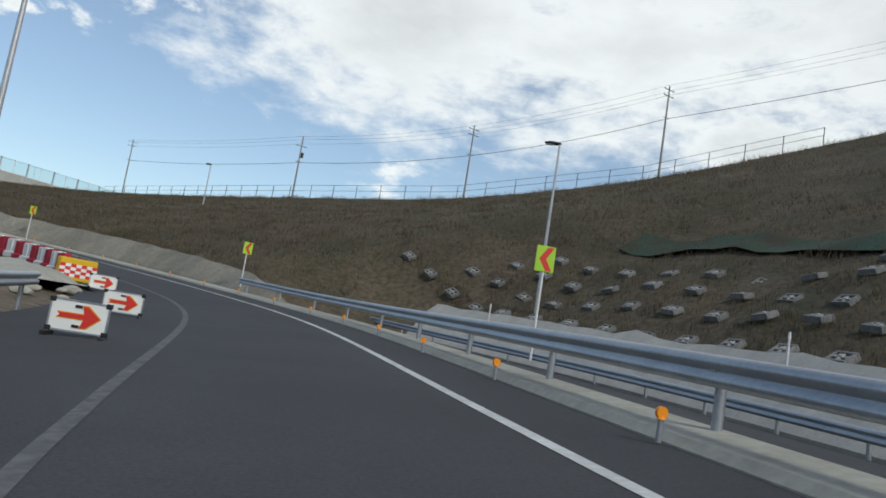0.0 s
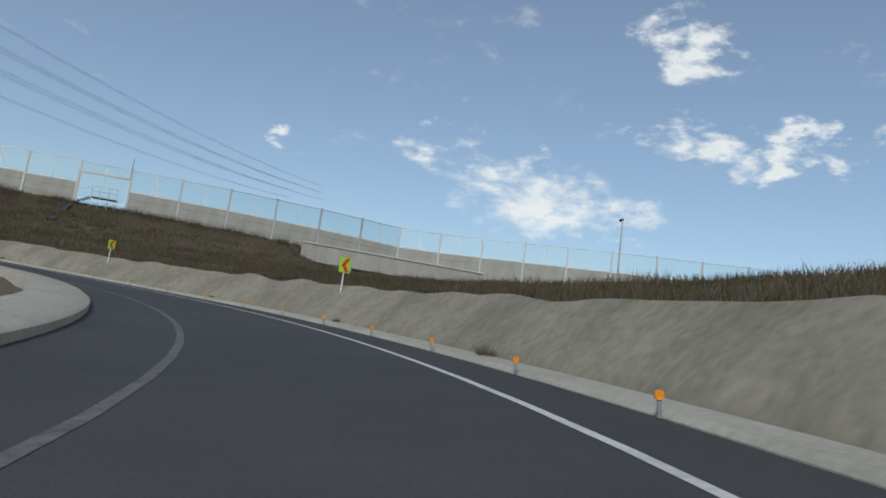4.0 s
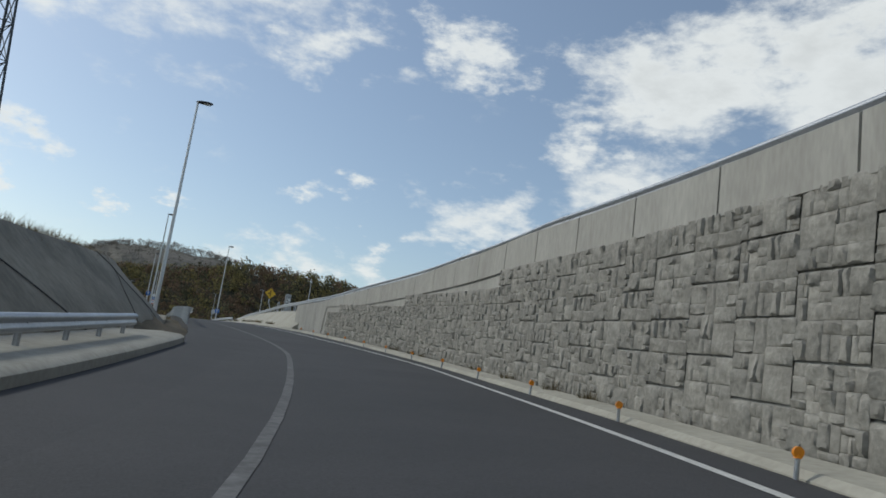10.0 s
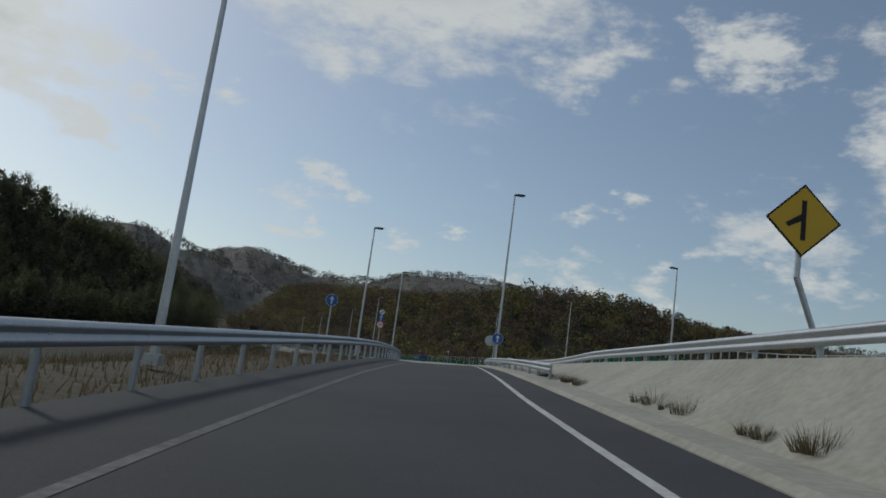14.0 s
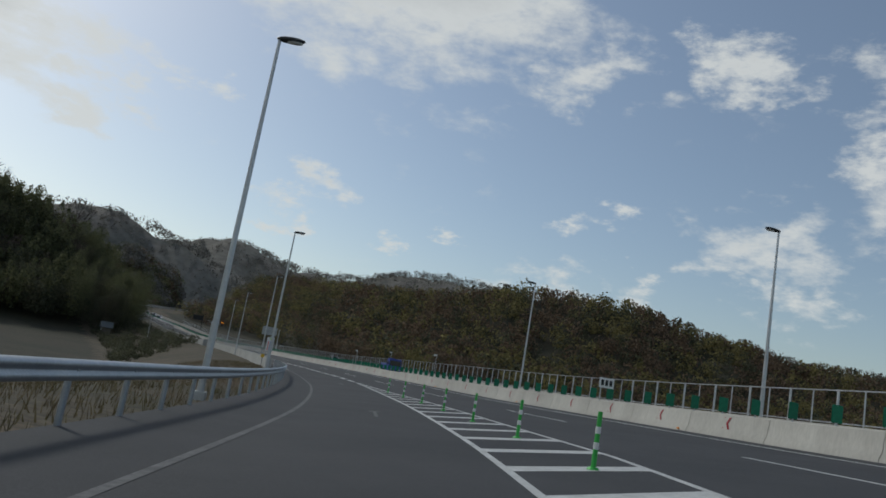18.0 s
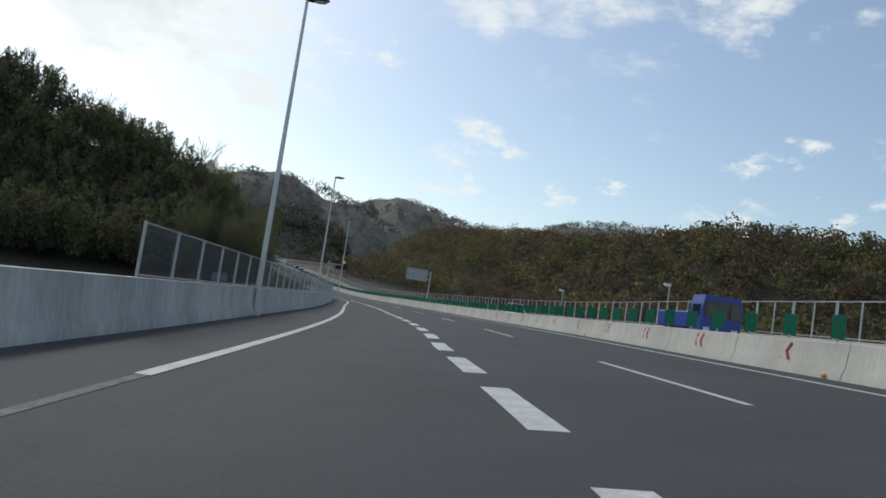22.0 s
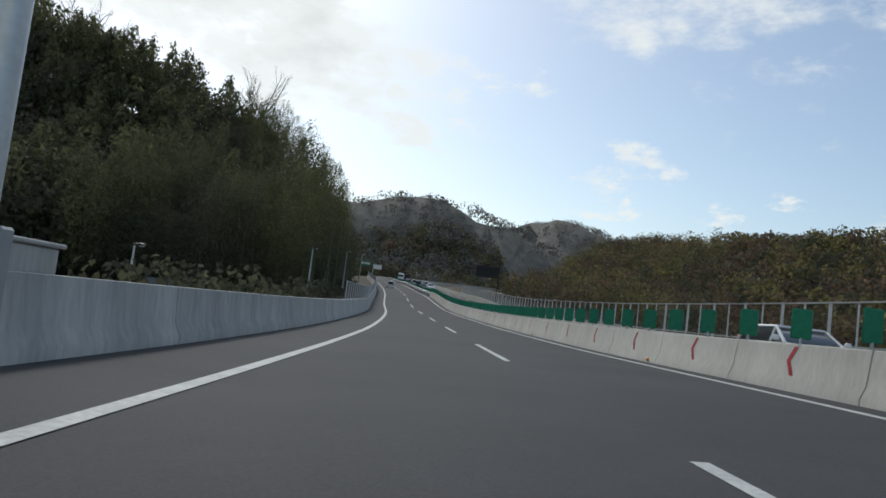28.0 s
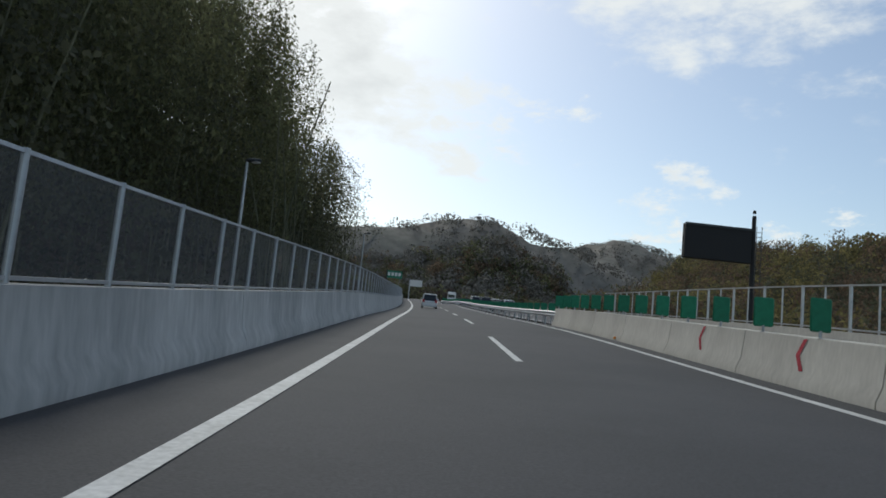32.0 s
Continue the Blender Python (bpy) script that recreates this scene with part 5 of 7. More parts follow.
# seams on the inner slope
for s0, s1 in ((139, 144), (146, 142), (151, 156), (158, 154)):
    pts = []
    for i in range(9):
        u = i / 8
        s = s0 + (s1 - s0) * u
        r = inner_slope(s)
        j = min(int(u * 8), 8)
        pts.append(on(s, r[j][0] + 0.015, r[j][1] + 0.01))
    v, f = [], []
    for i, p in enumerate(pts):
        t = (pts[min(i + 1, 8)] - pts[max(i - 1, 0)]).normalized()
        w = t.cross(Vector((0, 0, 1))).normalized() * 0.014
        v += [p + w, p + Vector((0, 0, 0.03)), p - w]
    for i in range(8):
        f += [(i * 3, i * 3 + 1, i * 3 + 4, i * 3 + 3), (i * 3 + 1, i * 3 + 2, i * 3 + 5, i * 3 + 4)]
    solid("slope_seam", mesh_from("slope_seam", v, f, BLACK), "dark seam in the mortar slope", "seam", kind="structure")


# ---- lower road and anchored slope at the start ----
low = sweep("road_lower", lambda s: [(6.2, -0.75), (6.2, -0.22), (13.6, -0.30), (13.6, -0.8)], -22, 34, 2.0, MAIN_ASPHALT, place=lambda s, d, h: Vector((*on(s, d).to_2d(), spot(s)[4] + h)))
solid("road_lower", low, "asphalt side road below the anchored slope", "road", kind="structure")
guardrail(-20, 40, lambda s: 14.1 - 0.02 * s, 1, 0.7, place=lambda s, d, h=0: Vector((*on(s, d).to_2d(), spot(s)[4] - 0.35 + h)), label="galvanised guardrail at the foot of the anchored slope")
ANCHOR = mat("anchor_steel", (0.21, 0.21, 0.205), 0.7, 9, 0.3, 0.05, (0.17, 0.17, 0.17), 0.8, obj=0.2)
frame_me = mesh_of("anchor_frame", lambda bm: (box_bm(bm, -0.5, 0.5, -0.42, -0.28, -0.3, 0.07, 0.02), box_bm(bm, -0.5, 0.5, 0.28, 0.42, -0.3, 0.07, 0.02), box_bm(bm, -0.5, -0.36, -0.28, 0.28, -0.3, 0.07, 0.02), box_bm(bm, 0.36, 0.5, -0.28, 0.28, -0.3, 0.07, 0.02)), ANCHOR)
head_me = mesh_of("anchor_head", lambda bm: (box_bm(bm, -0.34, 0.34, -0.06, 0.06, -0.06, 0.05, 0.02), box_bm(bm, -0.06, 0.06, -0.26, 0.26, -0.06, 0.048, 0.02), tube_bm(bm, (0, 0, 0.0), (0, 0, 0.12), 0.11, 0.08)), CONC)


def bank_point(s, d):
    x, y, rx, ry, z, b = spot(s)
    px, py = np.array([x + rx * d]), np.array([y + ry * d])
    return Vector((px[0], py[0], float(bank_level(px, py, np.array([s]), np.array([d]), np.array([z + b * min(d, 24)]), np.array([z]))[0])))


mesh_green = mat("green_netting", (0.040, 0.075, 0.052), 0.95, 6, 0.3, 0.2, (0.05, 0.045, 0.03), 0.4)
for row in range(6):
    for k in range(36):
        s = -19 + k * 1.52 + 0.5 * row
        if row > 4 and k > 22 or s > 33 - 1.2 * row:
            continue
        d = 15.9 + row * 2.1
        if row:
            p, q, r = bank_point(s, d), bank_point(s + 1, d), bank_point(s, d + 1)
        else:
            p, q, r = (Vector((*on(t, e).to_2d(), spot(t)[4] - 0.3 + (e - 14.6) * 0.8)) for t, e in ((s, d), (s + 1, d), (s, d + 1)))
        ax, ay = (q - p).normalized(), (r - p).normalized()
        az = ax.cross(ay).normalized()
        if az.z < 0:
            az = -az
        ay = az.cross(ax)
        m = Matrix((ax, ay, az)).transposed().to_4x4()
        m.translation = p + az * (0.20 if row else 0.05)
        ob = thing("slope_anchor", "dark steel anchor frame with a concrete head on the slope" if row else "dark anchor frame set in the sprayed concrete foot", "slope anchor", "slope anchors", at=m)
        ob.matrix_basis = m @ Matrix.Diagonal((0.85, 0.75, 0.7, 1))
        part("frame", frame_me, ob)
        part("head", head_me, ob, "pale anchor head")
net_v = [bank_point(t, e) + Vector((0, 0, 0.24 + 0.08 * noise.noise((t * 0.8, e, 4)))) for t in stations(-19, 26, 0.7) for e in np.linspace(27.3, 29.6, 8)]
net_f = [(a * 8 + b, a * 8 + b + 1, a * 8 + b + 9, a * 8 + b + 8) for a in range(len(net_v) // 8 - 1) for b in range(7)]
solid("slope_netting", mesh_from("slope_netting", net_v, net_f, mesh_green, 60), "dark green erosion netting along the top of the anchor rows", "netting", kind="structure")
foot = sweep("slope_foot", lambda s: [(14.6, -0.9), (14.6, 0.0), (17.3, 2.16 + 0.35 * noise.noise((s * 0.9, 2, 2))), (17.7, 1.2), (17.7, -0.9)], -21, 31, 0.9, CONC, place=lambda s, d, h: Vector((*on(s, d).to_2d(), spot(s)[4] - 0.3 + h)), soft=50)
solid("slope_foot", foot, "sprayed grey concrete foot of the anchored slope", "slope", kind="structure")

# ---- fence and power poles on the crest ----
def crest_at(q):
    acc = 0.0
    for k in range(len(CREST) - 1):
        (ax, ay), (bx, by) = CREST[k], CREST[k + 1]
        n = math.hypot(bx - ax, by - ay)
        if q <= acc + n or k == len(CREST) - 2:
            u = (q - acc) / n
            return Vector((ax + (bx - ax) * u, ay + (by - ay) * u, CREST_Z[k] + (CREST_Z[k + 1] - CREST_Z[k]) * u))
        acc += n


for i in range(16):
    fn = thing("crest_fence", "dark steel rail fence on the crest of the slope", "fence", "crest fence bays", at=Matrix.Identity(4))
    pts = [crest_at(150 + i * 8.2 + k * 4.1) for k in range(3)]
    for p in pts[:2]:
        part("post", tube_me("post", p - Vector((0, 0, 0.6)), p + Vector((0, 0, 2.0)), 0.05, DARKST, n=6), fn)
    for h in (1.95, 1.1):
        for a, b in zip(pts, pts[1:]):
            part("rail", tube_me("rail", a + Vector((0, 0, h)), b + Vector((0, 0, h)), 0.025, DARKST, n=6), fn)


def wire_me(a, b, sag, r=0.018, n=14):
    pts = [a.lerp(b, i / n) - Vector((0, 0, sag * 4 * (i / n) * (1 - i / n))) for i in range(n + 1)]
    cu = bpy.data.curves.new("wire", "CURVE")
    cu.dimensions, cu.bevel_depth, cu.bevel_resolution = "3D", r, 0
    sp = cu.splines.new("POLY")
    sp.points.add(n)
    for k, p in enumerate(pts):
        sp.points[k].co = (*p, 1)
    tmp = bpy.data.objects.new("tmp", cu)
    me = bpy.data.meshes.new_from_object(tmp)
    bpy.data.objects.remove(tmp)
    me.materials.clear()
    me.materials.append(DARKST)
    return me


POLES = [(-68, 143.6, 18.5, 30.1), (-27.5, 113.4, 18.2, 28.4), (-1.2, 101.5, 19.4, 30.6), (22.3, 90.6, 23.9, 36.2), (59.8, 62.6, 30.6, 42.8)]
GREYPOLE = mat("concrete_pole", (0.30, 0.29, 0.27), 0.85, 8, 0.15, 0.1)
for i, (x, y, z0, z1) in enumerate(POLES):
    ob = thing("power_pole", "grey concrete power pole with crossarms on the crest", "power pole", "power poles", at=pose(x, y, z0, 0, 0, 35))
    h = z1 - z0
    part("pole", tube_me("pole", (0, 0, -0.8), (0, 0, h), 0.16, GREYPOLE, 0.09, 10), ob)
    for k, z in enumerate((h - 0.5, h - 1.3) if i != 1 else (h - 1.6,)):
        arm = part("crossarm", box_me("crossarm", -0.9, 0.9, -0.04, 0.04, z - 0.04, z + 0.04, DARKST), ob)
        for xx in (-0.8, 0, 0.8):
            part("insulator", tube_me("insulator", (xx, 0, z + 0.04), (xx, 0, z + 0.24), 0.05, WHITE, 0.03, 8), arm)
    if i == 1:
        part("transformer", tube_me("transformer", (0.35, 0, h - 3.4), (0.35, 0, h - 2.6), 0.22, DARKST, n=12), ob)
    part("bracket", box_me("bracket", -0.5, 0.5, -0.03, 0.03, h - 4.2, h - 4.12, DARKST), ob)
for (ax, ay, az, at_), (bx, by, bz, bt) in zip(POLES, POLES[1:]):
    for off, dz, r in ((-0.8, -0.25, 0.014), (0.8, -0.25, 0.014), (0.0, -1.2, 0.014), (0.2, -4.2, 0.035)):
        solid("power_line", wire_me(Vector((ax + off * 0.8, ay + off * 0.55, at_ + dz)), Vector((bx + off * 0.8, by + off * 0.55, bt + dz)), 0.5, r), "thin dark power line between the poles", "power line", "power lines")

# ---- pylon and its lines ----
PX_, PY_, PZ_ = -113.1, -78.5, 11.5
py = thing("pylon", "tall dark steel lattice pylon on the bank", "pylon", at=pose(PX_, PY_, PZ_, 0, 0, 20) @ Matrix.Scale(1.36, 4))


def half(z):
    return 3.1 - 0.062 * z if z < 34 else 1.0 - 0.02 * (z - 34)


LEV = [0, 5.2, 10, 14.4, 18.4, 22, 25.4, 28.6, 31.6, 34.4, 38, 42, 46]
for sx in (-1, 1):
    for sy in (-1, 1):
        part("leg", mesh_of("leg", lambda bm: [tube_bm(bm, (sx * half(a), sy * half(a), a), (sx * half(b), sy * half(b), b), 0.12, n=6) for a, b in zip(LEV, LEV[1:])], PYLON), py)
for a, b in zip(LEV, LEV[1:]):
    ha, hb = half(a), half(b)
    for ux, uy in ((1, 0), (-1, 0), (0, 1), (0, -1)):
        def brace(bm):
            p = lambda h, z, t: (ux * h + (t if ux == 0 else 0), uy * h + (t if uy == 0 else 0), z)
            tube_bm(bm, p(ha, a, -ha), p(hb, b, hb), 0.05, n=4)
            tube_bm(bm, p(ha, a, ha), p(hb, b, -hb), 0.05, n=4)
            tube_bm(bm, p(hb, b, -hb), p(hb, b, hb), 0.045, n=4)
        part("bracing", mesh_of("bracing", brace, PYLON, None), py)
for z, w in ((33, 7.5), (38, 6.5), (43, 5.5)):
    part("arm", mesh_of("arm", lambda bm: (tube_bm(bm, (-w, 0, z), (w, 0, z), 0.07, n=5), tube_bm(bm, (-w, 0, z), (0, 0, z + 1.8), 0.05, n=5), tube_bm(bm, (w, 0, z), (0, 0, z + 1.8), 0.05, n=5)), PYLON, None), py)
far_x, far_y = PX_ - 292, PY_ + 272
for z, w in ((33, 7.5), (38, 6.5), (43, 5.5)):
    for side in (-1, 1):
        for two in (0, 0.45):
            a = Vector((PX_ + side * w * 0.98, PY_ + side * w * 0.94, PZ_ + 1.36 * z - two))
            b = Vector((far_x + side * w * 0.98, far_y + side * w * 0.94, 63 + z * 0.75 - two))
            solid("overhead_line", wire_me(a, b, 9.5, 0.032, 24), "thin dark overhead line from the pylon", "overhead line", "overhead lines")


# ---- signs ----
def disc_me(name, r, y0, y1, m, x=0.0, z=0.0, n=36):
    return prism_me(name, [(x + r * math.cos(2 * math.pi * k / n), z + r * math.sin(2 * math.pi * k / n)) for k in range(n)], y0, y1, m)


def up_arrow(k, x=0, z=0):
    return [(x - 0.055 * k, z - 0.34 * k), (x + 0.055 * k, z - 0.34 * k), (x + 0.055 * k, z + 0.08 * k), (x + 0.20 * k, z + 0.06 * k), (x, z + 0.36 * k), (x - 0.20 * k, z + 0.06 * k), (x - 0.055 * k, z + 0.08 * k)]


def blue_disc(parent, x, z, r, y=-0.1):
    part("rim", disc_me("rim", r, y - 0.012, y + 0.004, SIGN_WHITE, x, z), parent)
    d = part("disc", disc_me("disc", r * 0.955, y - 0.016, y - 0.013, SIGN_BLUE, x, z), parent, "blue disc with a white arrow")
    part("arrow", prism_me("arrow", up_arrow(r * 2 * 0.95, x, z), y - 0.021, y - 0.017, SIGN_WHITE), d)


sg = thing("direction_sign", "blue round sign with a white arrow clamped to a lamp post", "road sign", at=grade(238.0, 3.7, 0))
base = on(238.0, 3.7).z
blue_disc(sg, 0.0, 20.2 - base, 0.46, -0.16)
part("back_disc", disc_me("back_disc", 0.44, 0.12, 0.15, STEEL, -0.55, 19.98 - base), sg, "grey back of a second disc")
for z in (19.7, 20.4):
    part("clamp", box_me("clamp", -0.14, 0.14, -0.12, 0.12, z - base - 0.03, z - base + 0.03, STEEL), sg)
sg = thing("direction_sign", "blue round sign with a white arrow on a slim post", "road sign", at=grade(229.6, -8.6, -0.3) @ Matrix.Scale(1.25, 4))
part("post", tube_me("post", (0, 0, -0.6), (0, 0, 3.3), 0.04, POLE), sg)
blue_disc(sg, 0, 2.95, 0.33, -0.05)
sg = thing("speed_sign", "red-rimmed 40 speed sign under a blue arrow plate on a post", "road sign", at=grade(251.4, -7.1, 0.5) @ Matrix.Scale(1.36, 4))
part("post", tube_me("post", (0, 0, -0.6), (0, 0, 3.3), 0.04, POLE), sg)
part("rim", disc_me("rim", 0.3, -0.06, -0.045, RED, 0, 2.25), sg, "red rim")
part("face", disc_me("face", 0.235, -0.066, -0.061, SIGN_WHITE, 0, 2.25), sg, "white face")
part("plate", box_me("plate", -0.19, 0.19, -0.06, -0.045, 2.58, 3.0, SIGN_BLUE), sg, "blue arrow plate")
part("arrow", prism_me("arrow", up_arrow(0.55, 0, 2.79), -0.066, -0.061, SIGN_WHITE), sg)
part("top_disc", disc_me("top_disc", 0.2, -0.06, -0.045, SIGN_WHITE, 0.02, 3.24), sg)
part("slash", prism_me("slash", [(-0.12, 3.1), (-0.06, 3.1), (0.16, 3.38), (0.10, 3.38)], -0.066, -0.061, SIGN_BLUE), sg)


def words(text, size, m, parent, at, name="digits", extrude=0.004):
    cu = bpy.data.curves.new(name, "FONT")
    cu.body, cu.size, cu.extrude, cu.align_x, cu.align_y = text, size, extrude, "CENTER", "CENTER"
    tmp = bpy.data.objects.new("tmp", cu)
    me = bpy.data.meshes.new_from_object(tmp)
    bpy.data.objects.remove(tmp)
    me.materials.clear()
    me.materials.append(m)
    return part(name, me, parent, m=at)


words("40", 0.30, SIGN_BLUE, sg, pose(0, -0.070, 2.25, 90))

# yellow merging sign on a leaning pole
p = Vector((-150.6, -77.0, 17.9))
sg = thing("warning_sign", "yellow diamond sign with a black merging symbol on a leaning pole", "road sign", at=pose(p.x, p.y, p.z, 0, 0, along(202.6)) @ Matrix.Scale(1.36, 4))
part("pole", tube_me("pole", (0.55, 0, -0.3), (-0.02, 0.02, 1.25), 0.045, POLE), sg, "leaning steel pole")
part("pole_top", tube_me("pole_top", (-0.02, 0.02, 1.25), (0, 0.02, 2.3), 0.045, POLE), sg)
c = 2.1
part("rim", prism_me("rim", [(0, c - 0.55), (0.55, c), (0, c + 0.55), (-0.55, c)], -0.05, -0.035, BLACK), sg)
part("face", prism_me("face", [(0, c - 0.51), (0.51, c), (0, c + 0.51), (-0.51, c)], -0.056, -0.051, SIGN_YELLOW), sg, "yellow face")
part("symbol", prism_me("symbol", [(-0.035, c - 0.3), (0.035, c - 0.3), (0.035, c + 0.3), (-0.035, c + 0.3)], -0.062, -0.057, BLACK), sg)
part("symbol", prism_me("symbol", [(-0.26, c - 0.06), (-0.22, c - 0.12), (-0.037, c - 0.02), (-0.037, c + 0.09)], -0.062, -0.057, BLACK), sg)

# emergency telephone
ph = thing("emergency_phone", "tall grey emergency telephone cabinet on a concrete base", "telephone", at=pose(-150.4, -66.8, 17.7, 0, 0, along(195)) @ Matrix.Scale(1.3, 4))
part("base", box_me("base", -0.55, 0.55, -0.45, 0.45, -1.2, 0.0, APRON, 0.02), ph, "concrete base")
CAB = mat("cabinet_grey", (0.36, 0.37, 0.37), 0.5, 6, 0.1, 0.02)
part("cabinet", box_me("cabinet", -0.24, 0.24, -0.2, 0.2, 0.22, 1.82, CAB, 0.02), ph)
for x in (-0.15, 0.15):
    part("foot", box_me("foot", x - 0.04, x + 0.04, -0.1, 0.1, 0, 0.24, STEEL), ph)
part("sign_plate", box_me("sign_plate", -0.14, 0.14, -0.212, -0.201, 1.05, 1.42, SIGN_WHITE), ph)
part("handset", prism_me("handset", [(-0.08, 1.36), (-0.03, 1.38), (-0.02, 1.30), (-0.03, 1.27), (0.03, 1.19), (0.06, 1.19), (0.09, 1.14), (0.05, 1.10), (-0.03, 1.15), (-0.09, 1.27)], -0.218, -0.213, BLACK), ph)
for k in range(2):
    part("text_bar", box_me("text_bar", -0.12, 0.12, -0.215, -0.212, 1.065 - 0.09 * k - 0.02 * (k > 0), 1.09 - 0.09 * k - 0.02 * (k > 0), BLACK), ph)
part("joint", box_me("joint", -0.245, 0.245, -0.205, -0.2, 1.58, 1.6, BLACK), ph)
part("lock", box_me("lock", -0.03, 0.02, -0.215, -0.2, 0.72, 0.86, BLACK), ph)
for x in (-0.75, 0.75):
    part("rail", mesh_of("rail", lambda bm: (tube_bm(bm, (x, -0.4, 0), (x, -0.4, 0.95), 0.03), tube_bm(bm, (x, 0.5, 0), (x, 0.5, 0.95), 0.03), tube_bm(bm, (x, -0.4, 0.95), (x, 0.5, 0.95), 0.03), tube_bm(bm, (x, -0.4, 0.5), (x, 0.5, 0.5), 0.025)), STEEL), ph, "steel hand rail")
part("platform", box_me("platform", -0.85, 0.95, -0.5, 0.6, -0.1, -0.02, STEEL), ph)

# plastic posts in the hatched nose
for k, s in enumerate((254.5, 259.5, 264.5, 269.5, 274.5, 279.5, 284.5, 289.7)):
    d = 0.5 * (line_r(s) + main_left(s)) if k else 4.2
    p = on(s, d + 0.2)
    ob = thing("lane_post", "green flexible lane post with pale bands in the nose", "lane post", "lane posts", at=pose(p.x, p.y, p.z, random.uniform(-2, 2), 0, 0))
    part("foot", tube_me("foot", (0, 0, 0), (0, 0, 0.05), 0.12, BRIGHT_GREEN, 0.08), ob)
    part("shaft", tube_me("shaft", (0, 0, 0.04), (0, 0, 1.0), 0.045, BRIGHT_GREEN, 0.04), ob)
    for z in (0.35, 0.62):
        part("band", tube_me("band", (0, 0, z), (0, 0, z + 0.12), 0.0475, SIGN_WHITE), ob)
# white plate with dark figures on the median
p = upper(282.0, barrier_d(282) + 0.2, 0.95)
ob = thing("marker_plate", "white plate with dark figures on two posts on the median", "road sign", at=pose(p.x, p.y, p.z, 0, 0, along(282) + 4))
for x in (-0.3, 0.3):
    part("post", tube_me("post", (x, 0, -0.05), (x, 0, 1.0), 0.03, POLE), ob)
part("plate", box_me("plate", -0.48, 0.48, -0.06, -0.03, 0.75, 1.35, SIGN_WHITE, 0.01), ob)
for x in (-0.27, 0.0, 0.27):
    part("text_bar", box_me("text_bar", x - 0.09, x + 0.09, -0.066, -0.061, 0.88, 1.22, BLACK), ob)

# tall notice board past the guardrail's end
ob = thing("notice_board", "white notice board with blue and red writing on a slim post", "notice board", at=grade(319.1, -6.3, 0.5, 4))
part("post", tube_me("post", (0, 0, -5.5), (0, 0, 3.1), 0.05, POLE), ob)
part("board", box_me("board", -0.42, 0.42, -0.09, -0.05, 1.3, 2.95, SIGN_WHITE, 0.01), ob)
for k, (x, m) in enumerate(((-0.2, RED), (0.02, SIGN_BLUE), (0.24, SIGN_BLUE))):
    for j in range(5):
        part("text_bar", box_me("text_bar", x - 0.07, x + 0.07, -0.097, -0.091, 1.4 + j * 0.22, 1.55 + j * 0.22, m), ob)
part("emblem", prism_me("emblem", [(0, 2.62), (0.14, 2.76), (0, 2.9), (-0.14, 2.76)], -0.097, -0.091, LIME), ob)
ob = thing("distance_plate", "small yellow plate on a brown post", "road sign", at=grade(316.5, -6.9, -0.2))
part("post", tube_me("post", (0, 0, -1.5), (0, 0, 1.3), 0.04, DARKST), ob)
part("plate", box_me("plate", -0.2, 0.2, -0.06, -0.04, 1.2, 1.6, SIGN_YELLOW), ob)

# variable speed sign on a bent arm
ob = thing("speed_gantry", "grey cantilever pole with a round amber-lit 80 speed display", "speed display", at=grade(427.3, -4.85, 0.0) @ Matrix.Scale(1.46, 4))
part("pole", tube_me("pole", (0, 0, -1.0), (0, 0, 4.9), 0.13, POLE, 0.10, 14), ob)
part("arm", tube_me("arm", (-0.25, 0, 4.55), (1.95, 0, 4.48), 0.07, POLE), ob)
part("box", box_me("box", -0.1, 0.35, -0.3, -0.12, 0.3, 1.05, CAB, 0.02), ob)
part("display", disc_me("display", 0.40, -0.22, 0.1, BLACK, 2.0, 4.95), ob, "round black display")
part("ring", mesh_of("ring", lambda bm: [tube_bm(bm, (2.0 + 0.365 * math.cos(a), -0.23, 4.95 + 0.365 * math.sin(a)), (2.0 + 0.365 * math.cos(a + 0.26), -0.23, 4.95 + 0.365 * math.sin(a + 0.26)), 0.018, n=5) for a in [k * 0.2618 for k in range(24)]], DULLRED), ob, "dull red ring")
words("80", 0.40, LED, ob, pose(2.0, -0.228, 4.95, 90), "digits")
part("lower_box", box_me("lower_box", 1.66, 2.34, -0.2, 0.1, 4.28, 4.53, BLACK, 0.02), ob)

vault = thing("concrete_vault", "pale concrete box standing behind the parapet wall", "concrete box", at=grade(426.1, -5.75, 0))
part("body", box_me("body", -0.6, 0.6, 0.3, 4.1, -1.0, 1.45, GREYC, 0.03), vault)
part("lid", box_me("lid", -0.66, 0.66, 0.22, 4.18, 1.454, 1.52, GREYC, 0.02), vault)

# back of a large sign over the oncoming lanes
ob = thing("sign_gantry", "large sign seen from its ribbed grey back on a cantilever pole", "road sign", at=grade(438.3, 20.0, 0))
zb = on(438.3, 20.0).z
part("pole", tube_me("pole", (0, 0, -0.5), (0, 0, 26.04 - zb), 0.17, POLE, 0.14, 14), ob)
for z in (25.50, 24.21):
    part("arm", tube_me("arm", (0.1, 0, z - zb), (-5.6, 0, z - zb), 0.08, POLE), ob)
part("panel", box_me("panel", -5.7, -0.7, -0.02, 0.06, 23.60 - zb, 26.32 - zb, CAB, 0.01), ob, "grey ribbed panel back")
for k in range(7):
    part("rib", box_me("rib", -5.7, -0.7, -0.06, -0.021, 23.73 - zb + k * 0.39, 23.81 - zb + k * 0.39, POLE), ob)
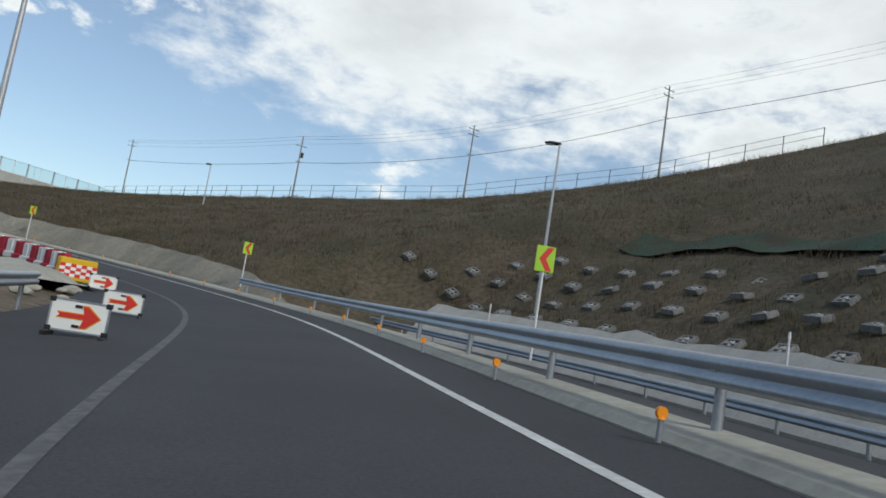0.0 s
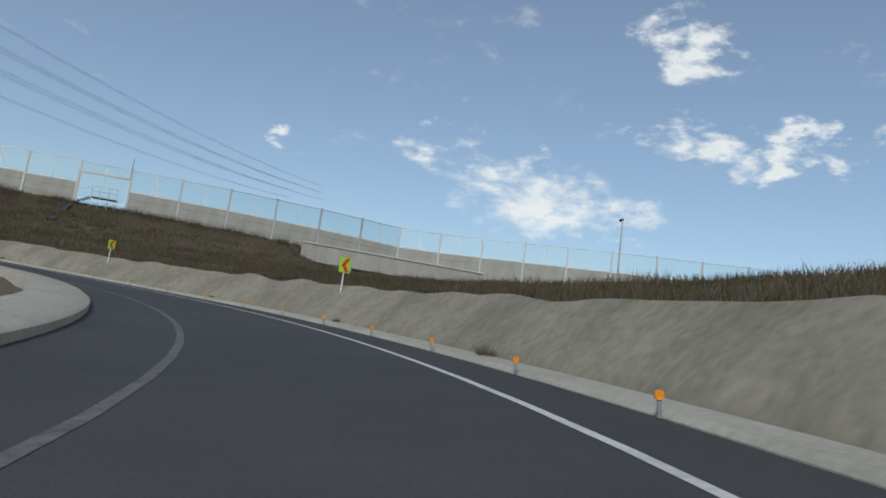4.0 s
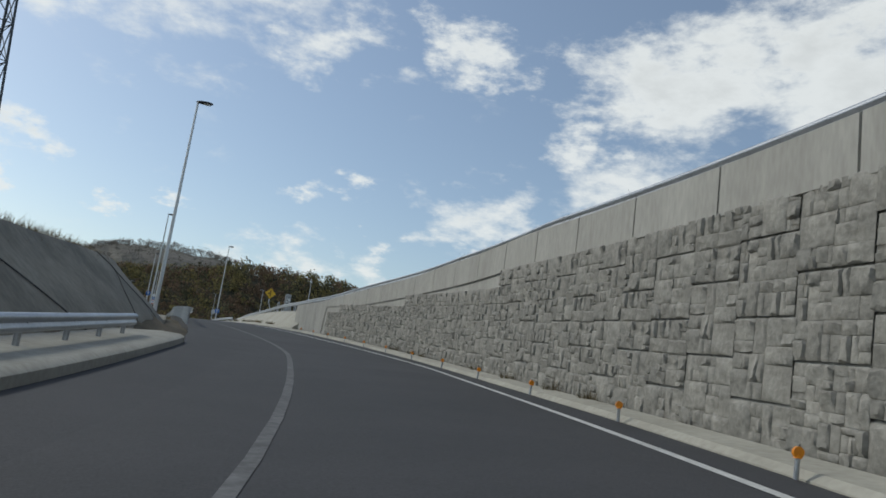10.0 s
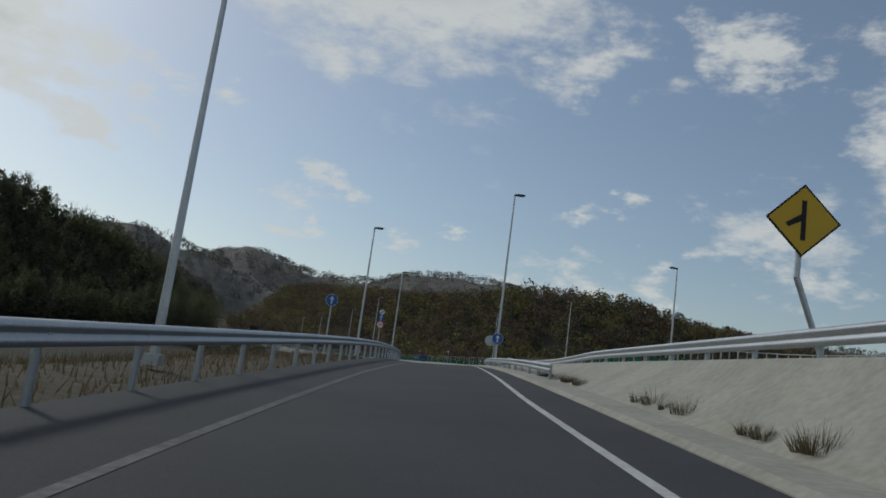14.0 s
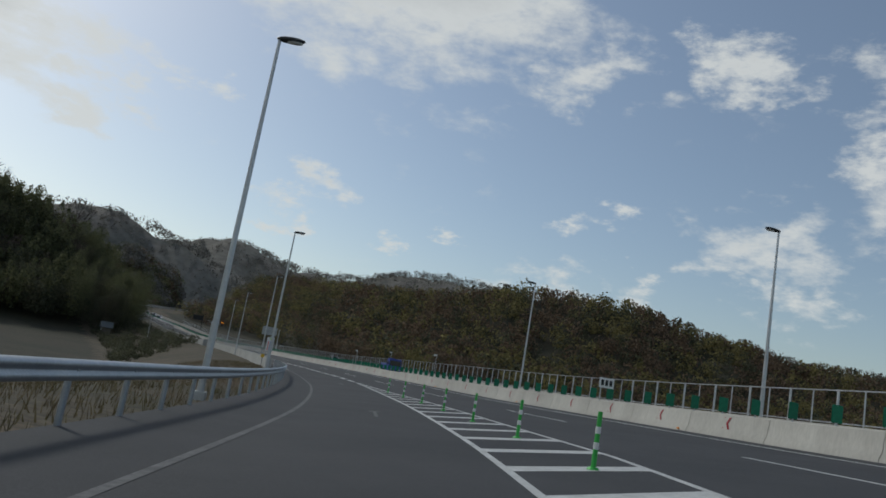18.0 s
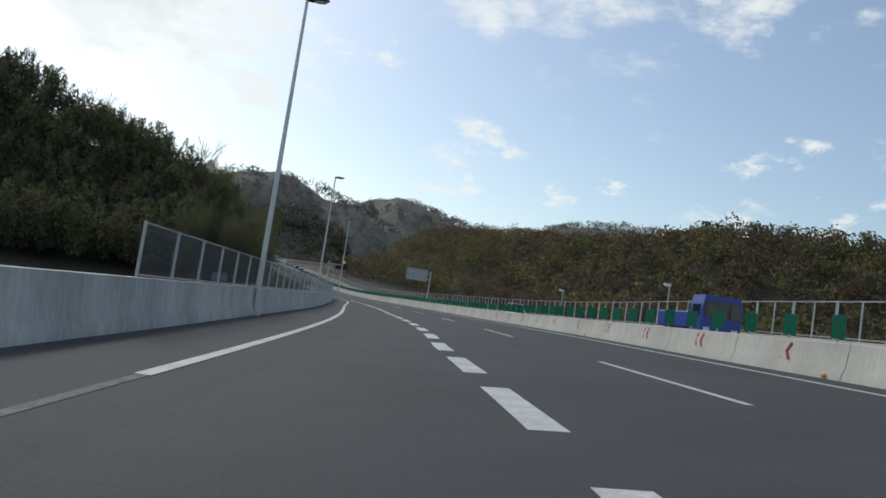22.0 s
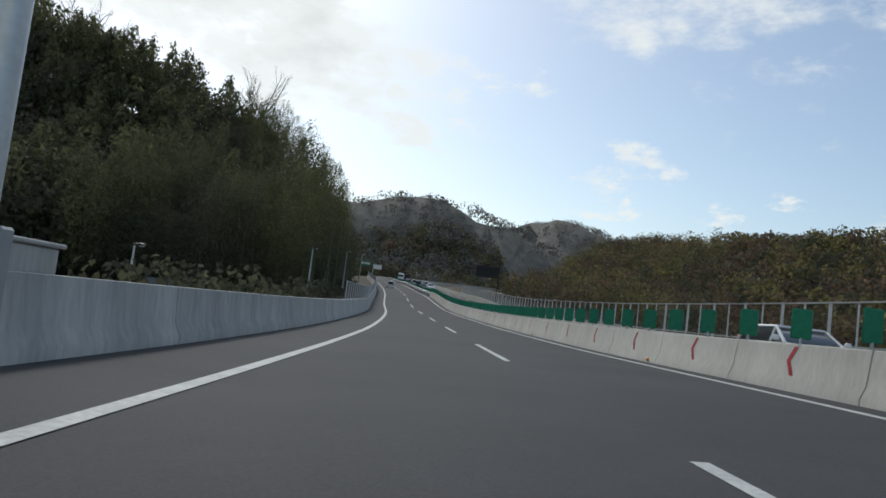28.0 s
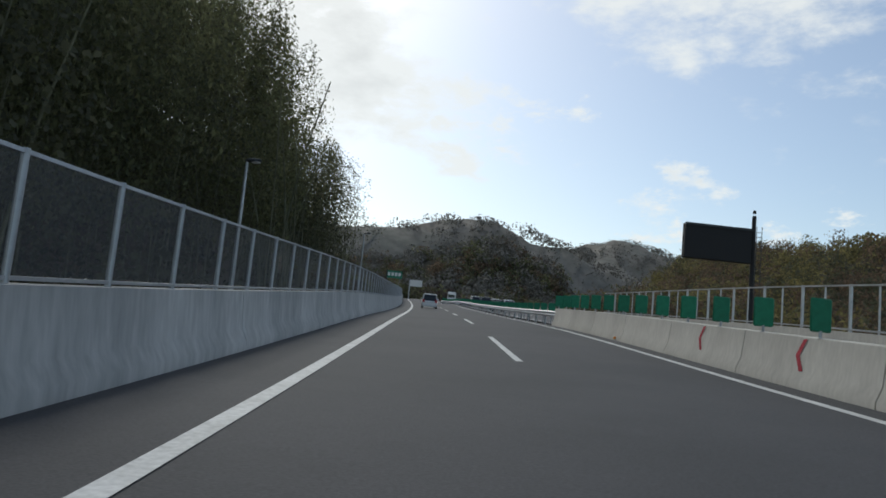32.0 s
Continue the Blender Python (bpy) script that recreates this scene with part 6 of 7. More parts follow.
for x in (-4.7, -1.9):
    part("bracket", box_me("bracket", x - 0.05, x + 0.05, -0.12, -0.061, 23.60 - zb, 26.25 - zb, POLE), ob)
# dark message board
ob = thing("message_board", "dark electronic message board on a black cantilever pole", "message board", at=grade(528.6, 20.0, 0, 3))
zb = on(528.6, 20.0).z
part("pole", tube_me("pole", (0, 0, -0.5), (0, 0, 30.0 - zb), 0.16, BLACK, 0.13, 12), ob)
part("case", box_me("case", -4.6, -0.2, -0.25, 0.2, 26.9 - zb, 29.1 - zb, BLACK, 0.03), ob, "dark display case")
part("hood", box_me("hood", -4.63, -0.17, -0.32, -0.26, 29.0 - zb, 29.14 - zb, DARKST), ob)
for z in (27.4, 28.6):
    part("arm", tube_me("arm", (0, 0.1, z - zb), (-4.2, 0.12, z - zb), 0.07, BLACK), ob)
part("ladder", mesh_of("ladder", lambda bm: ([tube_bm(bm, (x, 0.1, 1.5), (x, 0.1, 29.4 - zb), 0.025, n=5) for x in (0.25, 0.6)], [tube_bm(bm, (0.25, 0.1, 1.6 + k * 0.3), (0.6, 0.1, 1.6 + k * 0.3), 0.018, n=4) for k in range(int((27.8 - zb) / 0.3))]), DARKST), ob)
for z in (29.5, 29.85, 30.2):
    part("siren", tube_me("siren", (0, 0, z - zb), (0, 0, z - zb + 0.2), 0.13, BLACK, 0.08), ob)
# green direction sign far ahead, pale plate beside it
ob = thing("direction_sign", "green direction sign with pale bars beside the road far ahead", "road sign", at=grade(612, -7.0, 0))
part("pole", tube_me("pole", (0, 0, -1), (0, 0, 6.2), 0.16, DARKST), ob)
part("panel", box_me("panel", -0.1, 3.3, -0.12, -0.05, 4.4, 6.0, SIGN_GREEN), ob)
for k in range(4):
    part("text_bar", box_me("text_bar", 0.2 + k * 0.75, 0.75 + k * 0.75, -0.13, -0.121, 4.9, 5.6, SIGN_WHITE), ob)
ob = thing("plain_sign", "pale back of a sign above the far wall", "road sign", at=grade(640, 4.5, 0))
part("pole", tube_me("pole", (-6.5, 0, -1), (-6.5, 0, 5.4), 0.14, POLE), ob)
part("panel", box_me("panel", -6.6, -3.2, -0.1, -0.04, 3.6, 5.3, SIGN_WHITE), ob)

# low lamps behind the parapet wall and traffic cameras over the oncoming lanes
for x, y, zt in ((-64.9, -449.5, 24.6), (-50.0, -487.8, 27.6), (-33.3, -528.4, 30.5), (-76.9, -406.5, 20.4)):
    street_lamp(x, y, zt - 6.3, 6.3, along(480), 0.75)
for s in (331, 351, 371):
    p = upper(s, outer_d(s) + 0.1, 0.85)
    ob = thing("traffic_camera", "small white traffic sensor on a slim post on the parapet", "traffic camera", "traffic sensors", at=pose(p.x, p.y, p.z, 0, 0, along(s)))
    part("post", tube_me("post", (0, 0, 0), (0, 0, 2.9), 0.05, POLE), ob)
    part("head", box_me("head", -0.42, 0.08, -0.1, 0.1, 2.78, 2.98, SIGN_WHITE, 0.03), ob)
    part("bracket", box_me("bracket", -0.2, 0.05, -0.04, 0.04, 2.72, 2.8, POLE), ob)

# ---- woods: many small leaves on every slope ----
rng = np.random.default_rng(11)


def leaf_cloud(name, plants, count, size, shape, material, label, droop=0.0, seed=0):
    """plants: rows of x, y, z, height, radius. One object of many leaf clumps."""
    r = np.random.default_rng(seed)
    n = len(plants)
    p = np.repeat(plants, count, axis=0)
    m = len(p)
    u = r.random(m)
    ang = r.random(m) * 2 * np.pi
    if shape == "plume":
        z = 0.22 + 0.78 * u ** 0.8
        prof = np.sin(np.pi * np.clip((z - 0.1) / 0.92, 0, 1)) ** 0.7 * (1.05 - 0.35 * z)
        lean = np.repeat(r.normal(0, 0.09, (n, 2)), count, axis=0) * p[:, 3:4] * (z ** 2.2)[:, None]
    elif shape == "dome":
        z = 0.28 + 0.72 * u
        prof = np.sqrt(np.clip(1 - ((z - 0.55) / 0.5) ** 2, 0.02, 1))
        lean = np.zeros((m, 2))
    else:
        z = 0.45 + 0.55 * u
        prof = np.sqrt(np.clip(1 - ((z - 0.7) / 0.34) ** 2, 0.02, 1))
        lean = np.zeros((m, 2))
    # lumps: each plant carries a few boughs that gather its leaves
    bough = np.sin(3 * ang + np.repeat(r.random(n) * 6, count)) * np.sin(7 * z + np.repeat(r.random(n) * 6, count))
    rad = p[:, 4] * prof * np.sqrt(r.random(m) * 0.75 + 0.25) * (1 + 0.28 * bough)
    c = np.stack([p[:, 0] + rad * np.cos(ang) + lean[:, 0], p[:, 1] + rad * np.sin(ang) + lean[:, 1], p[:, 2] + p[:, 3] * z + 0.06 * p[:, 3] * bough], 1)
    # each leaf lies on the crown's outside, turned a little at random
    out = np.stack([np.cos(ang) * 0.9, np.sin(ang) * 0.9, 1.5 * (z - 0.45)], 1) + r.normal(0, 0.42, (m, 3))
    out /= np.linalg.norm(out, axis=1)[:, None]
    a = r.normal(0, 1, (m, 3))
    a[:, 2] -= droop
    a -= (a * out).sum(1)[:, None] * out
    a /= np.linalg.norm(a, axis=1)[:, None]
    b = np.cross(out, a)
    s = 1.36 * size * (0.6 + 0.8 * r.random(m))
    la, lb = s[:, None] * a * (0.75 if droop else 0.55), s[:, None] * b * (0.32 if droop else 0.5)
    k = (0.3 * s * r.normal(0, 1, m))[:, None] * np.cross(a, b)
    v = np.stack([c - la, c - lb * 0.9 + k, c + la * 1.05, c + lb + k * 0.6], 1).reshape(-1, 3)
    f = np.arange(len(v)).reshape(-1, 4)
    solid(name, quick_mesh(name, v, f, [material]), label, "trees", kind="stuff")


def scatter(n, x0, x1, y0, y1, keep, r):
    """Random places in a box, kept where keep(x, y, st, off) says so, with their ground."""
    x, y = r.uniform(x0, x1, n), r.uniform(y0, y1, n)
    st, off, zr = nearest(x, y)
    ok = keep(x, y, st, off)
    x, y = x[ok], y[ok]
    return x, y, level(x, y), st[ok], off[ok]


def plants_of(x, y, z, h0, h1, slim, r, sink=0.3):
    h = 1.36 * r.uniform(h0, h1, len(x))
    return np.stack([x, y, z - sink, h, h * slim * r.uniform(0.8, 1.25, len(x))], 1)


# the steep wood beside the expressway
hill_l = lambda x, y: np.maximum(ridge(x, y, *LEFT_HILL), ridge(x, y, *LEFT_HILL_2))
near_wood = lambda x, y, st, off: (off < -13.5 + 1.5 * smooth(492, 512, st)) & (off > -125) & (((st > 418) & (hill_l(x, y) > 2.0)) | ((st > 492) & (st < 566))) & (st < 568)
x, y, z, st, off = scatter(9000, -82, 177, -762, -367, near_wood, rng)
kind_n = fbm(x, y, 34, 3, 2.2) + rng.normal(0, 0.35, len(x)) + 0.5 * ((off > -30) & (st > 500))
close = (off > -40) & (st > 488)
tall_ = np.where(close, 1.15, 1.0)[:, None] * np.array([[1, 1, 1, 1, 1.0]])
tall_[:, :3] = 1
for near_, share in ((True, 2000), (False, 240)):
    pick = close if near_ else ~close
    size_ = 0.135 if near_ else 0.52
    tag = "at the road's edge" if near_ else "up the steep slope"
    sel = pick & (kind_n > 0.05)
    leaf_cloud("bamboo_grove", plants_of(x[sel], y[sel], z[sel], 10, 15, 0.19, rng) * tall_[sel], share, size_, "plume", BAMBOO, "dense dark green bamboo grove " + tag, 1.4, 1)
    sel = pick & (kind_n <= 0.05) & (kind_n > -0.75)
    leaf_cloud("evergreen_wood", plants_of(x[sel], y[sel], z[sel], 7, 12, 0.34, rng) * tall_[sel], int(share * 1.15), size_ * 0.95, "dome", BROAD, "dark evergreen broadleaf trees " + tag, 0.0, 2)
    sel = pick & (kind_n <= -0.75)
    leaf_cloud("winter_wood", plants_of(x[sel], y[sel], z[sel], 7, 11, 0.34, rng) * tall_[sel], share, size_ * 0.7, "dome", TWIG, "bare brown winter trees " + tag, 0.0, 3)
# pale culms between the leaves at the road's edge
cs = rng.uniform(494, 564, 260)
culm_v, culm_f = [], []
for s in cs:
    d = road_l(s) - rng.uniform(5.5, 24)
    p = on(s, d)
    z0 = float(level(np.array([p.x]), np.array([p.y]))[0]) - 0.3
    h, r_, lx, ly = rng.uniform(8, 14), rng.uniform(0.05, 0.09), rng.normal(0, 0.9), rng.normal(0, 0.9)
    base = len(culm_v)
    for k in range(4):
        u = k / 3
        for q in range(5):
            a = q * 1.2566
            culm_v.append((p.x + lx * u * u + r_ * (1 - 0.6 * u) * math.cos(a), p.y + ly * u * u + r_ * (1 - 0.6 * u) * math.sin(a), z0 + h * u))
    culm_f += [(base + k * 5 + q, base + k * 5 + (q + 1) % 5, base + k * 5 + 5 + (q + 1) % 5, base + k * 5 + 5 + q) for k in range(3) for q in range(5)]
CULM = mat("bamboo_culm", (0.16, 0.155, 0.095), 0.7, 4, 0.25, 0.05, (0.10, 0.105, 0.06), 0.6, island=0.3)
solid("bamboo_culms", quick_mesh("bamboo_culms", np.array(culm_v), np.array(culm_f), [CULM]), "pale bamboo culms at the edge of the grove", "bamboo", kind="stuff")
# undergrowth along the foot of the wood
x, y, z, st, off = scatter(5200, -102, 54, -640, -258, lambda x, y, st, off: (off < -9.0) & (off > -32) & (st > 330) & (st < 560), rng)
leaf_cloud("undergrowth", plants_of(x, y, z, 0.8, 2.6, 0.55, rng), 60, 0.24, "dome", BROAD, "dark undergrowth and weeds below the parapet wall", 0.0, 4)
# farther parts of the same hill
far_wood = lambda x, y, st, off: (off < -40) & (hill_l(x, y) > 5.0) & ((off < -125) | (st < 418) | (st > 640))
x, y, z, st, off = scatter(9000, -95, 450, -870, -231, far_wood, rng)
kind_n = fbm(x, y, 46, 3, 1.2) + rng.normal(0, 0.3, len(x))
for lo, hi, nm, mt, lab in ((-9, -0.25, "winter_wood", TWIG, "bare brown winter wood higher on the hill"), (-0.25, 0.4, "evergreen_wood", BROAD, "dark evergreen wood higher on the hill"), (0.4, 9, "bamboo_grove", BAMBOO, "olive bamboo higher on the hill")):
    sel = (kind_n >= lo) & (kind_n < hi)
    leaf_cloud(nm, plants_of(x[sel], y[sel], z[sel], 8, 13, 0.36, rng, 1.5), 60, 1.1, "dome", mt, lab, 0.0, 5)
# the hill across the expressway
hill_r = lambda x, y: np.maximum(ridge(x, y, *RIGHT_HILL), ridge(x, y, *RIGHT_HILL_2))
x, y, z, st, off = scatter(16000, -1034, 122, -1306, -245, lambda x, y, st, off: (off > 46) & (hill_r(x, y) > 3.0), rng)
kind_n = fbm(x, y, 95, 3, 3.4) + rng.normal(0, 0.30, len(x))
for lo, hi, nm, mt, lab in ((-9, -0.15, "winter_wood", RUSSET, "russet winter wood across the expressway"), (-0.15, 0.3, "evergreen_wood", BROAD, "dark evergreen wood across the expressway"), (0.3, 9, "bamboo_grove", YELLOW_LEAF, "yellow-green bamboo across the expressway")):
    sel = (kind_n >= lo) & (kind_n < hi)
    near_, far_ = sel & (off < 165), sel & (off >= 165)
    leaf_cloud(nm, plants_of(x[near_], y[near_], z[near_], 8, 13, 0.42, rng, 2.2), 90, 0.85, "dome", mt, lab, 0.4, 6)
    leaf_cloud(nm, plants_of(x[far_], y[far_], z[far_], 8, 13, 0.42, rng, 2.2), 40, 1.35, "dome", mt, lab + ", farther up", 0.0, 9)
# the hills straight ahead, up to a kilometre off
x, y, z, st, off = scatter(15000, -82, 762, -1442, -734, lambda x, y, st, off: (np.abs(off) > 41) & (level(x, y) > 33) & ((hill_r(x, y) < 8) | (off < 0)) & ((off < 0) | (st > 1000)), rng)
kind_n = fbm(x, y, 70, 3, 1.4) + rng.normal(0, 0.3, len(x))
# the winter wood here has haze painted into its leaf colour
for lo, hi, nm, mt, lab in ((-9, 0.1, "winter_wood", HAZED_WOOD, "grey-brown winter wood on the hill ahead"), (0.1, 0.6, "evergreen_wood", BAMBOO, "olive green wood on the hill ahead"), (0.6, 9, "winter_wood", RUSSET, "russet winter wood on the hill ahead")):
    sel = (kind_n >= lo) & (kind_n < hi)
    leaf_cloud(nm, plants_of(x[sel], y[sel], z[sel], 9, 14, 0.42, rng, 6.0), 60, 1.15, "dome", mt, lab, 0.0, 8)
# trees too far to tell apart
x, y, z, st, off = scatter(26000, -2300, 1770, -2860, -760, lambda x, y, st, off: (np.abs(off) > 200) & (level(x, y) > 46) & (np.hypot(x + 82, y + 204) > 1200) & (hill_r(x, y) < 12) & (hill_l(x, y) < 10), rng)
kind_n = fbm(x, y, 260, 3, 0.4) + rng.normal(0, 0.25, len(x))
# both shares use the same wood colour, lightened to imitate haze
for lo, hi, mt, lab in ((-9, 0.1, HAZED_WOOD, "brown winter woods on the far ridges"), (0.1, 9, HAZED_WOOD, "grey-brown mixed woods on the far ridges")):
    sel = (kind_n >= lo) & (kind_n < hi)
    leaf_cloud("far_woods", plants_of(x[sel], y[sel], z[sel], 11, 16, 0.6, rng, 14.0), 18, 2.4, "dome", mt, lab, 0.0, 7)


# ---- dry grass on the banks ----
def blades(name, x, y, z, h0, h1, w, label, seed, material=None):
    r = np.random.default_rng(seed)
    n = len(x)
    a, h = r.random(n) * 2 * np.pi, r.uniform(h0, h1, n)
    lean = r.normal(0, 0.35, (n, 2)) * h[:, None]
    c, s = np.cos(a) * w * r.uniform(0.6, 1.4, n), np.sin(a) * w * r.uniform(0.6, 1.4, n)
    v = np.stack([np.stack([x - c, y - s, z - 0.05], 1), np.stack([x + c, y + s, z - 0.05], 1), np.stack([x + lean[:, 0], y + lean[:, 1], z + h], 1)], 1).reshape(-1, 3)
    solid(name, quick_mesh(name, v, np.arange(3 * n).reshape(-1, 3), [material or BLADE]), label, "grass", kind="stuff")


n = 330000
s_ = rng.uniform(-20, 130, n)
tab = np.array([spot(s) for s in near_s])
xs, ys, rxs, rys, zs, bs = (np.interp(s_, near_s, tab[:, k]) for k in range(6))
far_ = np.interp(s_, near_s, T_FAR)
lo_ = np.where(s_ < 31, 17.4, np.where(s_ < 113, np.interp(s_, near_s, [kerb_r(s) + 0.9 + slope_w(s) for s in near_s]), np.interp(s_, near_s, [wall_d(s) + 0.5 for s in near_s])))
d_ = lo_ + (np.maximum(far_ + 1.0, lo_ + 0.3) - lo_) * rng.random(n) ** 1.15
bx_, by_ = xs + rxs * d_, ys + rys * d_
bz_ = bank_level(bx_, by_, s_, d_, zs + bs * np.clip(d_, -2.5, 24), zs)
tall = fbm(bx_, by_, 9, 3, 0.7)
blades("bank_grass", bx_, by_, bz_, 0.12, 0.36, 0.02, "tufts of dry brown grass on the bank", 21)
sel = (tall > 0.75) & (d_ > lo_ + 1.5)
blades("bank_weeds", bx_[sel], by_[sel], bz_[sel], 0.3, 0.62, 0.018, "tall dry weeds standing on the bank", 22, TWIG)
sel = (tall > -0.2) & (far_ - d_ < 3.0) & (far_ - d_ > -0.6)
blades("barrier_weeds", bx_[sel], by_[sel], bz_[sel], 0.3, 0.85, 0.017, "dry weeds along the foot of the noise barrier and fence", 23, TWIG)
# grass left of the ramp and along its guardrail
n = 60000
s_ = rng.uniform(56, 330, n)
tab2 = np.array([spot(s) for s in np.arange(0, 400, 1.0)])
xs, ys, rxs, rys, zs, bs = (np.interp(s_, np.arange(0, 400, 1.0), tab2[:, k]) for k in range(6))
d_ = np.interp(s_, path_s, T_LEFT) - rng.uniform(0.6, 16, n) - np.where(s_ < 150, 2.6, 0)
ok = (s_ < 130) | (s_ > 180)
bx_, by_ = (xs + rxs * d_)[ok], (ys + rys * d_)[ok]
blades("verge_grass", bx_, by_, level(bx_, by_), 0.12, 0.38, 0.02, "dry grass behind the guardrail of the ramp", 24)

# dry brush in the joints of kerb, apron and wall coping
rb = np.random.default_rng(33)


def brush(name, places, count, spread, h0, h1, label, seed):
    """Clumps of thin dry stalks at places of (x, y, z)."""
    r = np.random.default_rng(seed)
    p = np.repeat(np.array(places), count, axis=0)
    k = np.repeat(r.uniform(0.5, 1.2, len(places)), count)
    a, d = r.random(len(p)) * 6.283, spread * k * np.sqrt(r.random(len(p)))
    x, y = p[:, 0] + d * np.cos(a), p[:, 1] + d * np.sin(a)
    h = r.uniform(h0, h1, len(p)) * k * (1.1 - 0.6 * d / (spread * 1.2))
    lean = np.stack([np.cos(a), np.sin(a)], 1) * (h * r.uniform(0.1, 0.8, len(p)))[:, None] + r.normal(0, 0.02, (len(p), 2))
    w = r.uniform(0.004, 0.009, len(p))
    t = r.random(len(p)) * 6.283
    c, s = np.cos(t) * w, np.sin(t) * w
    z = p[:, 2]
    v = np.stack([np.stack([x - c, y - s, z], 1), np.stack([x + c, y + s, z], 1), np.stack([x + lean[:, 0], y + lean[:, 1], z + h], 1)], 1).reshape(-1, 3)
    solid(name, quick_mesh(name, v, np.arange(len(v)).reshape(-1, 3), [BLADE]), label, "weeds", kind="stuff")


spots = []
for s0, s1, n_, off_f, h_f in ((187, 216, 34, lambda s: kerb_r(s) + 0.95, lambda s: 0.12 + 0.08 * ap_h(s)), (118, 176, 14, lambda s: kerb_r(s) + 0.72, lambda s: 0.10), (60, 112, 7, lambda s: kerb_r(s) + 0.74, lambda s: 0.10)):
    for s in rb.uniform(s0, s1, n_):
        spots.append(tuple(on(s, off_f(s) + rb.normal(0, 0.07), h_f(s) - 0.03)))
brush("kerb_weeds", spots, 130, 0.22, 0.12, 0.42, "dry brown weeds growing in the kerb joints", 12)
brush("coping_weeds", [tuple(on(s, wall_d(s) + 0.62, cap_h(s) - 0.08)) for s in rb.uniform(119, 172, 16)], 120, 0.25, 0.2, 0.6, "dry weeds on top of the wall coping", 13)
spots = []
for q in rb.uniform(0.3, 82, 80):
    x, y, yaw = wall_spot(q)
    spots.append((x + rb.uniform(0.3, 0.8), y - 0.1, bar_base(q) - 0.2))
brush("barrier_shrubs", spots, 150, 0.5, 0.4, 1.4, "dry shrubs along the foot of the noise barrier", 14)
# grass on top of the inner mortar slope
s_ = rb.uniform(134, 166, 5000)
pts_ = np.array([on(s, -8.0 - 2.5 * rb.random(), 0)[:] for s in s_])
blades("slope_grass", pts_[:, 0], pts_[:, 1], level(pts_[:, 0], pts_[:, 1]), 0.2, 0.6, 0.02, "dry grass on top of the inner mortar slope", 25)

# ---- underpasses below the noise barrier ----
def underpass(x, y, yaw, width, top, foot, wing):
    u = thing("underpass", "pale concrete underpass portal with a dark opening under the upper road", "underpass", at=pose(x, y, 0, 0, 0, yaw))
    part("lintel", box_me("lintel", -width / 2 - wing, width / 2 + wing, -0.3, 0.3, top - 2.2, top, CONC, 0.03), u)
    for side in (-1, 1):
        a, b = sorted((side * width / 2, side * (width / 2 + wing)))
        part("wing_wall", prism_me("wing_wall", [(a, foot), (b, foot), (b, top - 2.21 - (0.5 if side > 0 else 0.0)), (a, top - 2.21 - (0.5 if side < 0 else 0.0))], -0.28, 0.28, CONC), u)
        part("tunnel_wall", box_me("tunnel_wall", side * width / 2 - 0.2, side * width / 2 + 0.2, 0.3, 9.0, foot, top - 1.8, CONC), u)
    part("tunnel_roof", box_me("tunnel_roof", -width / 2, width / 2, 0.3, 9.0, top - 2.15, top - 1.8, CONC), u)
    part("tunnel_back", box_me("tunnel_back", -width / 2, width / 2, 9.0, 9.3, foot, top, MORTAR), u)
    part("parapet_lip", box_me("parapet_lip", -width / 2 - wing, width / 2 + wing, -0.42, -0.31, top - 0.16, top + 0.02, PALE), u)


underpass(-112.9, 95.2, 74.6, 10.2, 16.8, 10.3, 6.0)
underpass(-87.6, 134.4, 63, 8.2, 16.7, 13.3, 4.0)

# ---- inspection stair and drain at the opened barrier bay ----
x, y, yaw = wall_spot(8 * 5.44)
x2, y2, _ = wall_spot(9 * 5.44)
yaw = math.degrees(math.atan2(y2 - y, x2 - x))
stair = thing("inspection_stair", "galvanised platform with steps and hand rails at the barrier door", "stair", at=pose(x, y, bar_base(44) + 0.2, 0, 0, yaw))
for i in range(5):
    part("step", box_me("step", 1.5 - 0.3 * i, 1.82 - 0.3 * i, -1.5, -0.3, 0.66 - 0.17 * i, 0.70 - 0.17 * i, DARKST), stair)
part("platform", box_me("platform", 1.9, 4.6, -1.5, -0.2, 0.78, 0.86, STEEL), stair)
for a in (1.95, 2.8, 3.7, 4.55):
    part("post", tube_me("post", (a, -1.46, -0.9), (a, -1.46, 2.0), 0.032, STEEL), stair)
for z in (1.98, 1.45):
    part("rail", tube_me("rail", (1.95, -1.46, z), (4.55, -1.46, z), 0.028, STEEL), stair)
part("rail", tube_me("rail", (1.95, -1.46, 1.98), (0.2, -1.46, 1.05), 0.028, STEEL), stair, "sloping hand rail")
ob = thing("weather_mast", "slim mast clamped to a barrier post", "mast", at=pose(x2, y2, bar_base(49)))
part("pole", tube_me("pole", (0, -0.15, 3.8), (0, -0.15, 6.3), 0.035, DARKST), ob)
part("clamp", box_me("clamp", -0.1, 0.1, -0.2, 0.0, 3.9, 4.1, STEEL), ob)
